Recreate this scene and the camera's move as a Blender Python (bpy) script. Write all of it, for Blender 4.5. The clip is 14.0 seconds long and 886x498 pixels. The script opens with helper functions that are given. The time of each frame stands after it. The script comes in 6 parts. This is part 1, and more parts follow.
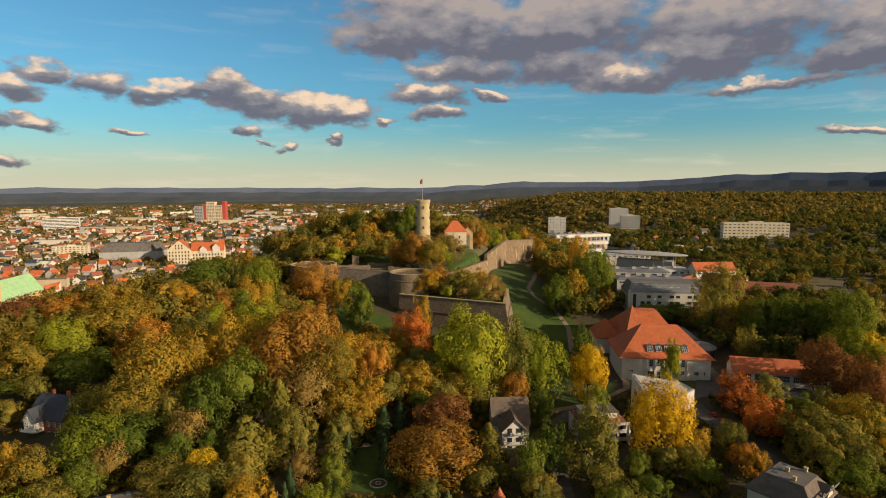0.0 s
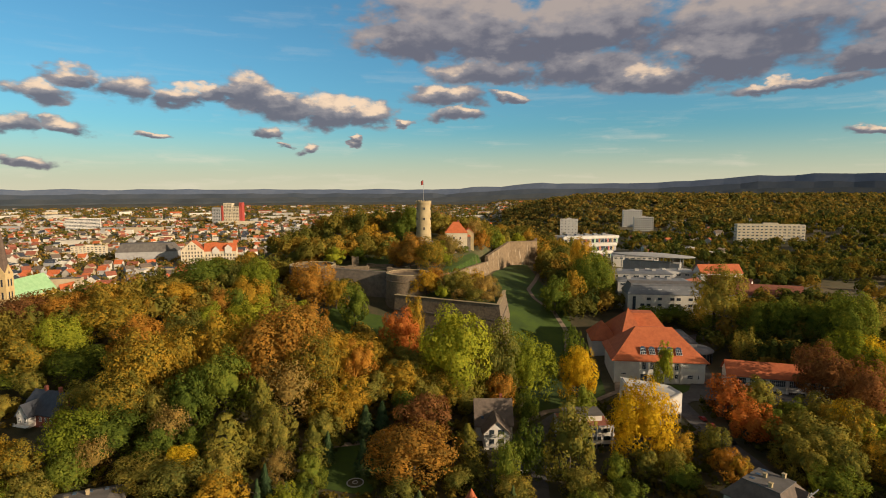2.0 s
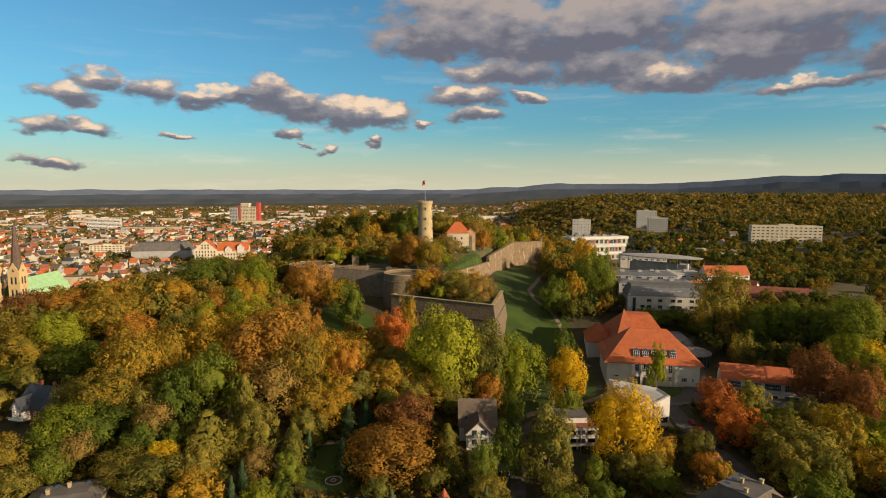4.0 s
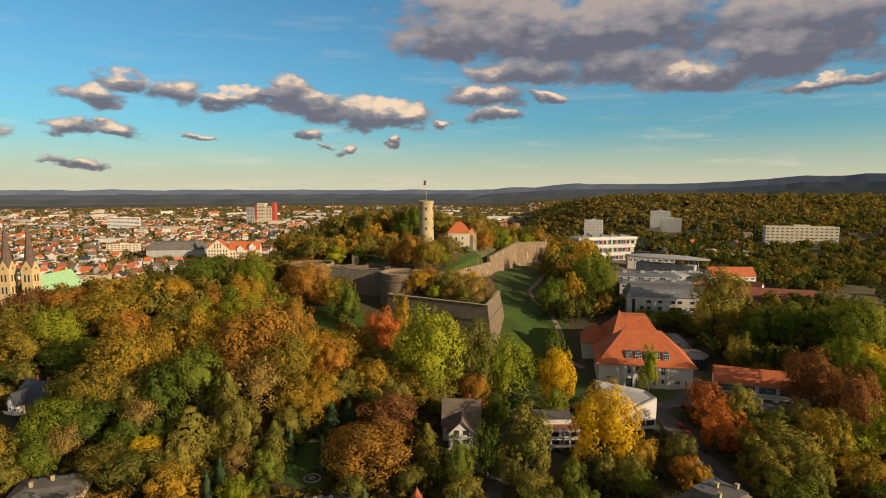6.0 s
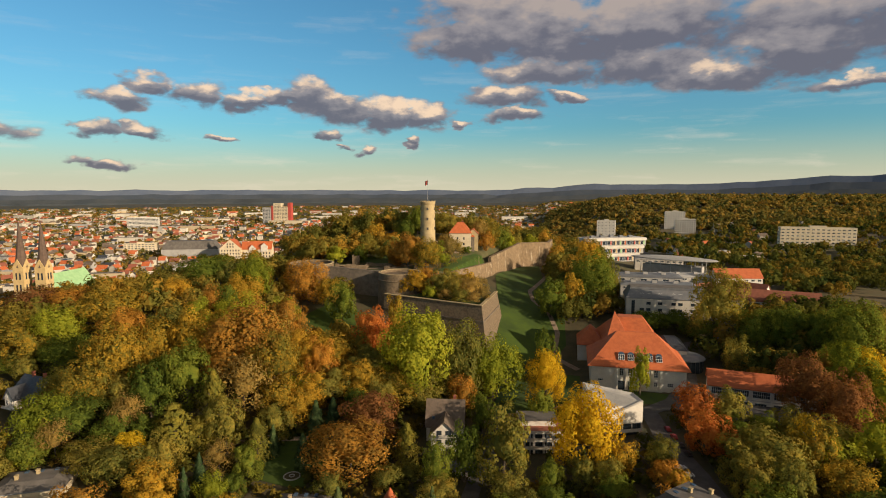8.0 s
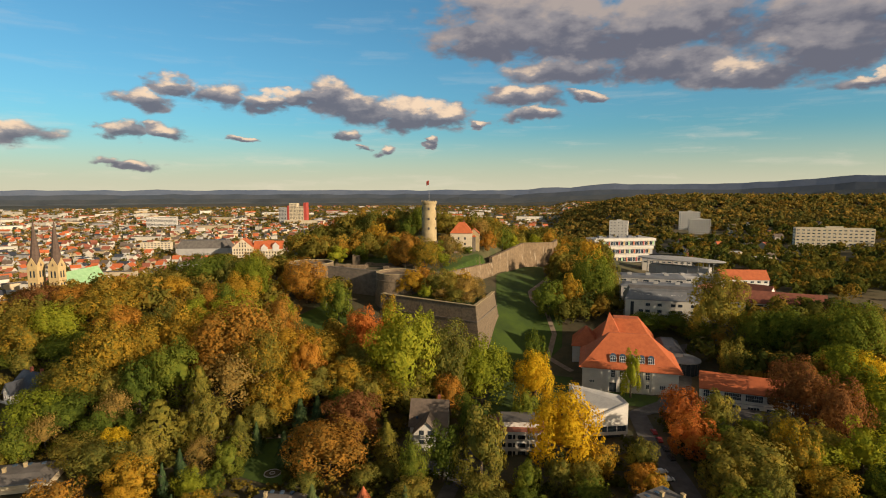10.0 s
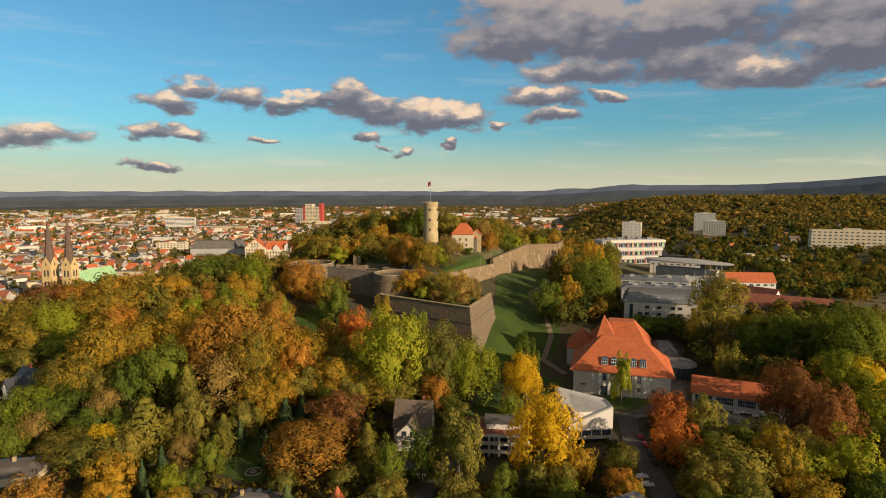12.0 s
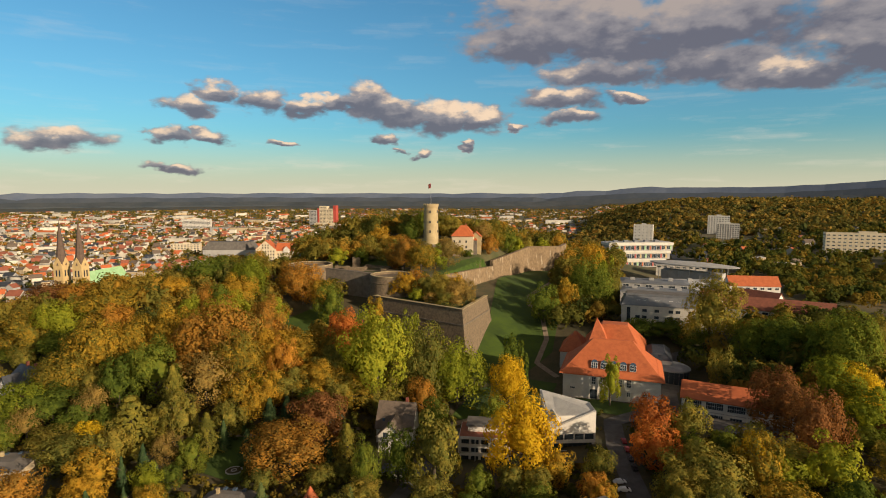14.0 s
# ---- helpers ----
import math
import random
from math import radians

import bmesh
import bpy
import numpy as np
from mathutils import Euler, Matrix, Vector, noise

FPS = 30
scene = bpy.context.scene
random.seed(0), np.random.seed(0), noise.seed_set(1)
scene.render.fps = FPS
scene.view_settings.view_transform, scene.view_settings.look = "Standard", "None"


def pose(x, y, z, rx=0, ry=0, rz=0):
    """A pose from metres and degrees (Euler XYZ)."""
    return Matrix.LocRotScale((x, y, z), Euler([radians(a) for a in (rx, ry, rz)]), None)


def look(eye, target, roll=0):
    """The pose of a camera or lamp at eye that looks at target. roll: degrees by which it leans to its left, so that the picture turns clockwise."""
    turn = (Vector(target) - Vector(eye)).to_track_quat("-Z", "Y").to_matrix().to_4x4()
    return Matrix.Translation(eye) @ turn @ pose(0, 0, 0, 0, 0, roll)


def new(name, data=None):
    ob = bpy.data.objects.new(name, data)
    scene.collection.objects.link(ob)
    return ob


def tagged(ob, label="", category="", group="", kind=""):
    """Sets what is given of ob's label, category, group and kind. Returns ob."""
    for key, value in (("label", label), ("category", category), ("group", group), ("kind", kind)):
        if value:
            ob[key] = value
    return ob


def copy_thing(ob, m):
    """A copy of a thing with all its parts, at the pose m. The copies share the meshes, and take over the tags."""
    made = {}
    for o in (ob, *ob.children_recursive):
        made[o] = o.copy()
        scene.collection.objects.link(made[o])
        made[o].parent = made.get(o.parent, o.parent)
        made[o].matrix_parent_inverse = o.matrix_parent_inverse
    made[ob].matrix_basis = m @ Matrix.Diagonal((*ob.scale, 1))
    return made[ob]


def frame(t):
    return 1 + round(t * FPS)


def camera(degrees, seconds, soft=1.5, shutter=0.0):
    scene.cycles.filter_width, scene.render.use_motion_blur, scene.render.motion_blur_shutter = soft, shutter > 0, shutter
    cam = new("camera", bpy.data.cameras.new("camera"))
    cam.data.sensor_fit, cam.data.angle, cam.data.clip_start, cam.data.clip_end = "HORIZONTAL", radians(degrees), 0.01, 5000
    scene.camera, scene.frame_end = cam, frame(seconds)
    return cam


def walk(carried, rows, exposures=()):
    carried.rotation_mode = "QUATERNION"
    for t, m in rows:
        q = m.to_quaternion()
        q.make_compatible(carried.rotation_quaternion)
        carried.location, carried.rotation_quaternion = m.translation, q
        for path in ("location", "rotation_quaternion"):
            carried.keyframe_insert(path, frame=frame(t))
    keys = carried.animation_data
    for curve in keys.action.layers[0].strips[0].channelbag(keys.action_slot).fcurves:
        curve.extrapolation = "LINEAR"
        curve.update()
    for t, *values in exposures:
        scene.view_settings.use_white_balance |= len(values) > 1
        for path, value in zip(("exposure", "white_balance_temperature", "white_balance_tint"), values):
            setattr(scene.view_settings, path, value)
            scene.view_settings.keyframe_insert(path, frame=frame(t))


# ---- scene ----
cam = camera(77.3, 14.0, 1.0)
METRES, EYE, TILT, LEAN, TURN = 95.0, 100.0, -6.4, 0.0, 0.0
ROWS = [
    (0.0, 0.0, 0.0, 0.0, -0.0, 0.0, -0.0),
    (0.5, 0.0374, -0.0002, -0.0009, 0.47, 0.04, -0.04),
    (1.0, 0.0741, -0.0, -0.0017, 0.95, 0.08, -0.08),
    (1.5, 0.1107, 0.0005, -0.0026, 1.44, 0.12, -0.13),
    (2.0, 0.1468, 0.0015, -0.0035, 1.91, 0.15, -0.18),
    (2.5, 0.183, 0.0029, -0.004, 2.4, 0.17, -0.23),
    (3.0, 0.2188, 0.0048, -0.0046, 2.88, 0.18, -0.3),
    (5.5, 0.3961, 0.0186, -0.0071, 5.24, 0.19, -0.59),
    (6.0, 0.4315, 0.0223, -0.0069, 5.7, 0.19, -0.64),
    (6.5, 0.4667, 0.0263, -0.0069, 6.18, 0.19, -0.69),
    (7.0, 0.5019, 0.0305, -0.0067, 6.65, 0.2, -0.75),
    (7.5, 0.5369, 0.035, -0.0064, 7.12, 0.2, -0.81),
    (8.0, 0.572, 0.0399, -0.006, 7.6, 0.2, -0.86),
    (10.5, 0.7479, 0.0668, -0.0025, 9.97, 0.15, -1.1),
    (11.0, 0.7829, 0.0734, -0.0017, 10.45, 0.15, -1.16),
    (11.5, 0.8179, 0.0801, -0.0005, 10.92, 0.17, -1.21),
    (12.0, 0.8527, 0.0867, 0.0006, 11.41, 0.22, -1.26),
    (12.5, 0.8875, 0.0934, 0.0011, 11.86, 0.27, -1.31),
    (13.0, 0.9221, 0.1008, 0.0014, 12.3, 0.31, -1.36),
    (13.5, 0.9565, 0.1084, 0.0015, 12.72, 0.36, -1.42),
    (14.0, 0.9907, 0.1167, 0.0017, 13.17, 0.41, -1.49),
]
walk(cam, [(t, pose(0, 0, EYE, TILT, LEAN, TURN) @ pose(METRES * x, METRES * y, METRES * z, 90 + pitch, roll, yaw)) for t, x, y, z, yaw, pitch, roll in ROWS])

# ---- sun, sky ----
SUN_DIR = Vector((0.893, -0.450, 0.0)).normalized()
SUN_EL = 17.0
sun = new("sun", bpy.data.lights.new("sun", "SUN"))
sun.data.energy, sun.data.angle, sun.data.color = 5.0, radians(0.6), (1.0, 0.79, 0.56)
sun.matrix_world = look((0, 0, 0), -(SUN_DIR * math.cos(radians(SUN_EL)) + Vector((0, 0, math.sin(radians(SUN_EL))))))

world = bpy.data.worlds.new("sky")
scene.world = world
world.use_nodes = True


class Nodes:
    """Short calls that add shader nodes to one tree."""

    def __init__(self, tree):
        self.tree = tree

    def add(self, kind, **settings):
        node = self.tree.nodes.new(kind)
        for key, value in settings.items():
            setattr(node, key, value)
        return node

    def put(self, value, socket):
        if isinstance(value, bpy.types.NodeSocket):
            self.tree.links.new(value, socket)
        elif value is not None:
            socket.default_value = value

    def math(self, op, a, b=None, c=None, clamp=False):
        node = self.add("ShaderNodeMath", operation=op, use_clamp=clamp)
        for value, socket in zip((a, b, c), node.inputs):
            self.put(value, socket)
        return node.outputs[0]

    def step(self, value, lo, hi, a=0.0, b=1.0):
        node = self.add("ShaderNodeMapRange", interpolation_type="SMOOTHSTEP")
        for v, k in ((value, 0), (lo, 1), (hi, 2), (a, 3), (b, 4)):
            self.put(v, node.inputs[k])
        return node.outputs[0]

    def mix(self, factor, a, b, blend="MIX"):
        node = self.add("ShaderNodeMix", data_type="RGBA", blend_type=blend)
        self.put(factor, node.inputs[0])
        for value, k in ((a, 6), (b, 7)):
            self.put((*value, 1.0) if isinstance(value, tuple) and len(value) == 3 else value, node.inputs[k])
        return node.outputs[2]

    def noise(self, vector, scale, detail=3.0, rough=0.55):
        node = self.add("ShaderNodeTexNoise")
        self.put(vector, node.inputs["Vector"])
        node.inputs["Scale"].default_value, node.inputs["Detail"].default_value, node.inputs["Roughness"].default_value = scale, detail, rough
        return node.outputs["Fac"]

    def ramp(self, value, *stops):
        node = self.add("ShaderNodeValToRGB")
        self.put(value, node.inputs[0])
        e = node.color_ramp.elements
        while len(e) < len(stops):
            e.new(0.5)
        for k, (at, colour) in enumerate(stops):
            e[k].position, e[k].color = at, (*colour, 1.0)
        return node.outputs[0]


# clouds: azimuth, elevation, half width, half height, in degrees
BANK = [(-1.3, 16.8, 11, 3.0), (-4.7, 14.3, 7.6, 2.6), (4.3, 14.4, 9.0, 3.6), (12, 15.5, 11, 4.6), (12.1, 11.5, 6.6, 2.0), (18.4, 10.1, 7, 1.7), (23.8, 11.2, 6.5, 2.4), (26.9, 14.4, 12, 5.0), (35.3, 10.5, 4.2, 1.7), (38.5, 12.4, 8.0, 4.6), (-1.4, 9.3, 5.9, 1.4), (-0.2, 7.4, 4.2, 1.0), (2.6, 11.2, 7.8, 1.5)]
PUFFS = [(-34.9, 9.4, 2.8, 1.0), (-31, 8.7, 3.9, 1.6), (-27.1, 8.3, 2.8, 1.3), (-24.3, 8.7, 3.0, 1.0), (-21.1, 9.2, 3.4, 2.1), (-17.4, 8.1, 4.2, 1.9), (-13.1, 7.5, 3.4, 2.0), (-9.9, 7.3, 3.6, 1.6), (-37.2, 7.9, 2.8, 1.3), (-35.9, 5.3, 2.2, 0.9), (-39.1, 5.3, 1.9, 1.0), (-47.5, 4.6, 5.0, 1.2)]
SCRAPS = [(-19.4, 5.5, 1.6, 0.7), (-15.2, 4.0, 1.6, 0.6), (-29.3, 4.7, 1.8, 0.4), (-38.6, 2.4, 3.4, 0.6), (-5.4, 6.7, 1.6, 0.5), (-11, 4.7, 0.9, 0.4), (29.3, 8.9, 9.0, 0.7), (35.7, 4.8, 4.0, 0.5), (-18, 4.4, 0.9, 0.35), (4.9, 8.9, 2.4, 0.6)]


def build_sky():
    n = Nodes(world.node_tree)
    back = world.node_tree.nodes["Background"]
    sky = n.add("ShaderNodeTexSky", sky_type="NISHITA", sun_disc=False)
    sky.sun_elevation, sky.sun_rotation = radians(SUN_EL), math.atan2(SUN_DIR.x, SUN_DIR.y)
    sky.air_density, sky.dust_density, sky.ozone_density = 1.0, 1.2, 1.6
    way = n.add("ShaderNodeTexCoord").outputs["Generated"]
    part_of = n.add("ShaderNodeSeparateXYZ")
    n.put(way, part_of.inputs[0])
    x, y, z = part_of.outputs
    az = n.math("MULTIPLY", n.math("ARCTAN2", x, y), 57.2958)
    el = n.math("MULTIPLY", n.math("ARCSINE", z), 57.2958)
    height = el
    flat = n.add("ShaderNodeCombineXYZ")
    n.put(az, flat.inputs[0])
    n.put(n.math("MULTIPLY", el, 1.9), flat.inputs[1])
    warp = n.add("ShaderNodeVectorMath", operation="ADD")
    n.put(flat.outputs[0], warp.inputs[0])
    swirl = n.add("ShaderNodeTexNoise")
    n.put(flat.outputs[0], swirl.inputs["Vector"])
    swirl.inputs["Scale"].default_value, swirl.inputs["Detail"].default_value = 0.22, 4.0
    n.put(swirl.outputs["Color"], warp.inputs[1])
    big = n.noise(warp.outputs[0], 0.22, 4, 0.5)
    fine = n.noise(warp.outputs[0], 0.55, 5, 0.5)
    wisp = n.noise(warp.outputs[0], 1.5, 4, 0.55)
    rag = n.math("ADD", n.math("MULTIPLY", n.math("SUBTRACT", big, 0.5), 1.15), n.math("MULTIPLY", n.math("SUBTRACT", fine, 0.5), 0.75))
    rag = n.math("ADD", rag, n.math("MULTIPLY", n.math("SUBTRACT", wisp, 0.5), 0.22))
    bend = n.add("ShaderNodeTexNoise")
    n.put(flat.outputs[0], bend.inputs["Vector"])
    bend.inputs["Scale"].default_value, bend.inputs["Detail"].default_value, bend.inputs["Roughness"].default_value = 0.30, 5.0, 0.55
    shift = n.add("ShaderNodeSeparateColor")
    n.put(bend.outputs["Color"], shift.inputs[0])
    az = n.math("ADD", az, n.math("MULTIPLY", n.math("SUBTRACT", shift.outputs[0], 0.5), 6.5))
    el = n.math("ADD", el, n.math("MULTIPLY", n.math("SUBTRACT", shift.outputs[1], 0.5), 2.6))
    field, lift = None, None
    for k, (a, e, w, h) in enumerate(BANK + PUFFS + SCRAPS):
        u = n.math("DIVIDE", n.math("SUBTRACT", az, float(a)), float(w))
        v = n.math("DIVIDE", n.math("SUBTRACT", el, float(e)), float(h))
        d = n.math("SUBTRACT", 1.0, n.math("SQRT", n.math("ADD", n.math("MULTIPLY", u, u), n.math("MULTIPLY", v, v))))
        up = n.math("MULTIPLY", v, n.math("MAXIMUM", d, 0.0))
        field = d if field is None else n.math("MAXIMUM", field, d)
        lift = up if lift is None else n.math("ADD", lift, up)
    body = n.math("ADD", n.math("MINIMUM", field, 0.62), rag)
    cover = n.math("MULTIPLY", n.step(body, -0.04, 0.46), n.step(field, -0.30, 0.22))
    # sunlit tops, violet-grey undersides
    light = n.math("ADD", n.math("ADD", n.math("MULTIPLY", lift, 2.6), n.math("MULTIPLY", n.math("SUBTRACT", fine, 0.5), 1.7)), n.math("MULTIPLY", n.math("SUBTRACT", big, 0.5), 0.9))
    warm = n.math("MULTIPLY", n.step(light, 0.16, 0.75), n.step(el, 14.5, 9.6, 0.20, 0.95))
    grey = n.mix(n.step(light, -0.55, 0.30), (0.122, 0.118, 0.146), (0.250, 0.226, 0.234))
    tone = n.mix(warm, grey, (0.80, 0.585, 0.40))
    base = n.mix(1.0, sky.outputs[0], (SKY_GAIN * 0.56, SKY_GAIN * 1.10, SKY_GAIN * 1.28), "MULTIPLY")
    low = n.step(height, -1.5, 6.5)
    base = n.mix(n.math("MULTIPLY", n.math("SUBTRACT", 1.0, low), 0.88), base, (0.62, 0.565, 0.40))
    toward = n.add("ShaderNodeVectorMath", operation="DOT_PRODUCT")
    n.put(way, toward.inputs[0])
    toward.inputs[1].default_value = (SUN_DIR * math.cos(radians(SUN_EL)) + Vector((0, 0, math.sin(radians(SUN_EL)))))
    base = n.mix(n.step(toward.outputs["Value"], 0.25, 0.98, 0.0, 0.75), base, (0.98, 0.76, 0.50))
    streaks = n.add("ShaderNodeCombineXYZ")
    n.put(az, streaks.inputs[0])
    n.put(n.math("MULTIPLY", height, 7.0), streaks.inputs[1])
    veil = n.math("MULTIPLY", n.step(n.noise(streaks.outputs[0], 0.09, 5, 0.6), 0.50, 0.78), n.step(el, 12.0, 3.0, 0.12, 0.34))
    base = n.mix(veil, base, (0.74, 0.63, 0.50))
    # unseen overhead cloud, added to make the blue sky fill dimmer and more neutral
    cover = n.math("MAXIMUM", cover, n.math("MULTIPLY", n.step(el, 19.5, 34.0), n.step(n.noise(flat.outputs[0], 0.05, 5, 0.6), 0.22, 0.52, 0.45, 0.95)))
    tone = n.mix(n.step(el, 19.5, 30.0), tone, (0.15, 0.132, 0.120))
    n.put(n.mix(n.math("MULTIPLY", cover, 0.95), base, tone), back.inputs[0])
    back.inputs[1].default_value = 1.0


SKY_GAIN = 0.080
build_sky()
scene.view_settings.exposure = 0.32


# ---- materials ----
def material(name, one, two, scale=0.5, rough=0.85, bump=0.2, vary=0.12, metal=0.0, stain=0.25, island=0.0):
    """A mottled surface: two colours mixed by coarse and fine noise in metres, darker stains, a shift per object."""
    m = bpy.data.materials.new(name)
    m.use_nodes = True
    n = Nodes(m.node_tree)
    shade = m.node_tree.nodes["Principled BSDF"]
    at = n.add("ShaderNodeNewGeometry")
    place = at.outputs["Position"]
    coarse, fine = n.noise(place, scale, 4), n.noise(place, scale * 7.0, 4, 0.65)
    both = n.math("ADD", n.math("MULTIPLY", coarse, 0.6), n.math("MULTIPLY", fine, 0.4))
    colour = n.mix(n.step(both, 0.36, 0.64), one, two)
    blot = n.step(n.noise(place, scale * 0.3, 5, 0.7), 0.52, 0.75, 1.0, 1.0 - stain)
    colour = n.mix(1.0, colour, blot, "MULTIPLY")
    tone = n.add("ShaderNodeHueSaturation")
    n.put(colour, tone.inputs["Color"])
    value = n.math("ADD", 1.0 - vary, n.math("MULTIPLY", n.add("ShaderNodeObjectInfo").outputs["Random"], 2 * vary))
    if island:
        value = n.math("ADD", value, n.math("MULTIPLY", n.math("SUBTRACT", at.outputs["Random Per Island"], 0.5), island))
    n.put(value, tone.inputs["Value"])
    n.put(tone.outputs[0], shade.inputs["Base Color"])
    shade.inputs["Metallic"].default_value = metal
    n.put(n.step(fine, 0.2, 0.8, rough - 0.08, min(1.0, rough + 0.08)), shade.inputs["Roughness"])
    if bump:
        relief = n.add("ShaderNodeBump")
        relief.inputs["Strength"].default_value, relief.inputs["Distance"].default_value = bump, 0.25
        n.put(fine, relief.inputs["Height"])
        n.put(relief.outputs[0], shade.inputs["Normal"])
    return m


def foliage(name, one, two, three, glow=0.42, patch=0.35, by_place=False):
    """Leaves: three tones mixed by clump noise, leaf by leaf and tree by tree; light comes through."""
    m = bpy.data.materials.new(name)
    m.use_nodes = True
    n = Nodes(m.node_tree)
    out = m.node_tree.nodes["Material Output"]
    m.node_tree.nodes.remove(m.node_tree.nodes["Principled BSDF"])
    geo = n.add("ShaderNodeNewGeometry")
    rand = n.add("ShaderNodeObjectInfo").outputs["Random"]
    clump = n.noise(geo.outputs["Position"], patch, 2)
    f = n.math("ADD", n.math("MULTIPLY", n.math("SUBTRACT", clump, 0.5), 1.5), n.math("MULTIPLY", geo.outputs["Random Per Island"], 0.34))
    f = n.math("ADD", f, n.math("MULTIPLY", rand, 0.46))
    if by_place:
        tree_wise = n.add("ShaderNodeTexVoronoi")
        n.put(geo.outputs["Position"], tree_wise.inputs["Vector"])
        tree_wise.inputs["Scale"].default_value = 0.07
        hue = n.add("ShaderNodeSeparateColor")
        n.put(tree_wise.outputs["Color"], hue.inputs[0])
        f = n.math("ADD", n.math("MULTIPLY", f, 0.35), n.math("MULTIPLY", hue.outputs[0], 0.66))
    colour = n.ramp(f, (0.05, one), (0.45, two), (0.9, three))
    d, t, join = n.add("ShaderNodeBsdfDiffuse"), n.add("ShaderNodeBsdfTranslucent"), n.add("ShaderNodeMixShader")
    n.put(colour, d.inputs[0])
    n.put(n.mix(1.0, colour, (1.1, 1.0, 0.55), "MULTIPLY"), t.inputs[0])
    join.inputs[0].default_value = glow
    n.tree.links.new(d.outputs[0], join.inputs[1])
    n.tree.links.new(t.outputs[0], join.inputs[2])
    n.tree.links.new(join.outputs[0], out.inputs[0])
    return m


def glass(name, tint=(0.03, 0.04, 0.05)):
    m = bpy.data.materials.new(name)
    m.use_nodes = True
    s = m.node_tree.nodes["Principled BSDF"]
    s.inputs["Base Color"].default_value = (*tint, 1)
    s.inputs["Roughness"].default_value = 0.08
    return m


M_GROUND = material("forest_floor", (0.045, 0.045, 0.016), (0.085, 0.065, 0.028), 0.12, 0.95, 0.5, 0, stain=0.4)
M_LAWN = material("lawn", (0.027, 0.056, 0.002), (0.052, 0.090, 0.003), 0.07, 0.95, 0.4, 0.05, stain=0.3)
M_PATH = material("path_gravel", (0.19, 0.14, 0.095), (0.26, 0.20, 0.14), 0.5, 0.95, 0.2, 0.03)
M_ROAD = material("asphalt", (0.065, 0.06, 0.058), (0.105, 0.098, 0.092), 0.3, 0.9, 0.15, 0.03)
M_PLAIN = material("plain_fields", (0.07, 0.075, 0.03), (0.14, 0.10, 0.042), 0.012, 0.95, 0.0, 0, stain=0.5)
M_STONE = material("castle_stone", (0.115, 0.084, 0.052), (0.205, 0.150, 0.092), 0.8, 0.92, 0.5, 0.06, stain=0.45)
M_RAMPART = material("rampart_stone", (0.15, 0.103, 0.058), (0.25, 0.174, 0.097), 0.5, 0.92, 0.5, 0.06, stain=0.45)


def lime_runs(m):
    """Pale lime that has run down a wall in uneven streaks."""
    n = Nodes(m.node_tree)
    shade = m.node_tree.nodes["Principled BSDF"]
    old = shade.inputs["Base Color"].links[0].from_socket
    flow = n.add("ShaderNodeVectorMath", operation="MULTIPLY")
    n.put(n.add("ShaderNodeNewGeometry").outputs["Position"], flow.inputs[0])
    flow.inputs[1].default_value = (0.5, 0.5, 0.09)
    where = n.step(n.noise(flow.outputs[0], 1.0, 5, 0.62), 0.55, 0.70)
    few = n.step(n.noise(n.add("ShaderNodeNewGeometry").outputs["Position"], 0.035, 2), 0.46, 0.60)
    n.put(n.mix(n.math("MULTIPLY", n.math("MULTIPLY", where, few), 0.75), old, (0.52, 0.44, 0.32)), shade.inputs["Base Color"])


lime_runs(M_RAMPART)
M_STONE_PALE = material("tower_stone", (0.33, 0.25, 0.13), (0.43, 0.335, 0.18), 0.30, 0.9, 0.35, 0.04, stain=0.2)
# dark weathered stone; on the curtain wall its darkness is painted shade
M_STONE_DARK = material("weathered_shaded_stone", (0.11, 0.092, 0.072), (0.18, 0.148, 0.114), 0.4, 0.95, 0.5, 0.05)
M_PLASTER = material("white_plaster", (0.54, 0.50, 0.435), (0.64, 0.60, 0.53), 0.2, 0.85, 0.05, 0.04, stain=0.12)
M_CREAM = material("cream_plaster", (0.54, 0.45, 0.30), (0.64, 0.54, 0.38), 0.2, 0.85, 0.05, 0.05, stain=0.15)
M_GREYWALL = material("grey_plaster", (0.31, 0.30, 0.285), (0.39, 0.375, 0.35), 0.2, 0.85, 0.05, 0.05)
M_CONCRETE = material("concrete", (0.34, 0.33, 0.31), (0.44, 0.42, 0.39), 0.3, 0.9, 0.15, 0.05)
M_TILE = material("orange_roof_tiles", (0.40, 0.095, 0.028), (0.50, 0.13, 0.04), 0.5, 0.75, 0.3, 0.07, stain=0.25)
M_TILE_DARK = material("dark_red_roof_tiles", (0.20, 0.065, 0.035), (0.28, 0.09, 0.05), 0.5, 0.8, 0.3, 0.1)
M_TILE_BROWN = material("brown_roof_tiles", (0.10, 0.075, 0.055), (0.155, 0.115, 0.085), 0.6, 0.85, 0.3, 0.08)
M_SLATE = material("slate", (0.028, 0.032, 0.042), (0.05, 0.055, 0.065), 0.6, 0.55, 0.25, 0.1)
M_ZINC = material("zinc_roof", (0.13, 0.138, 0.15), (0.18, 0.186, 0.195), 0.2, 0.7, 0.05, 0.08, stain=0.2)
M_BITUMEN = material("bitumen_roof", (0.095, 0.085, 0.075), (0.145, 0.13, 0.115), 0.25, 0.9, 0.1, 0.08)
M_COPPER = material("green_copper", (0.26, 0.46, 0.22), (0.34, 0.54, 0.28), 0.3, 0.7, 0.1, 0.03)
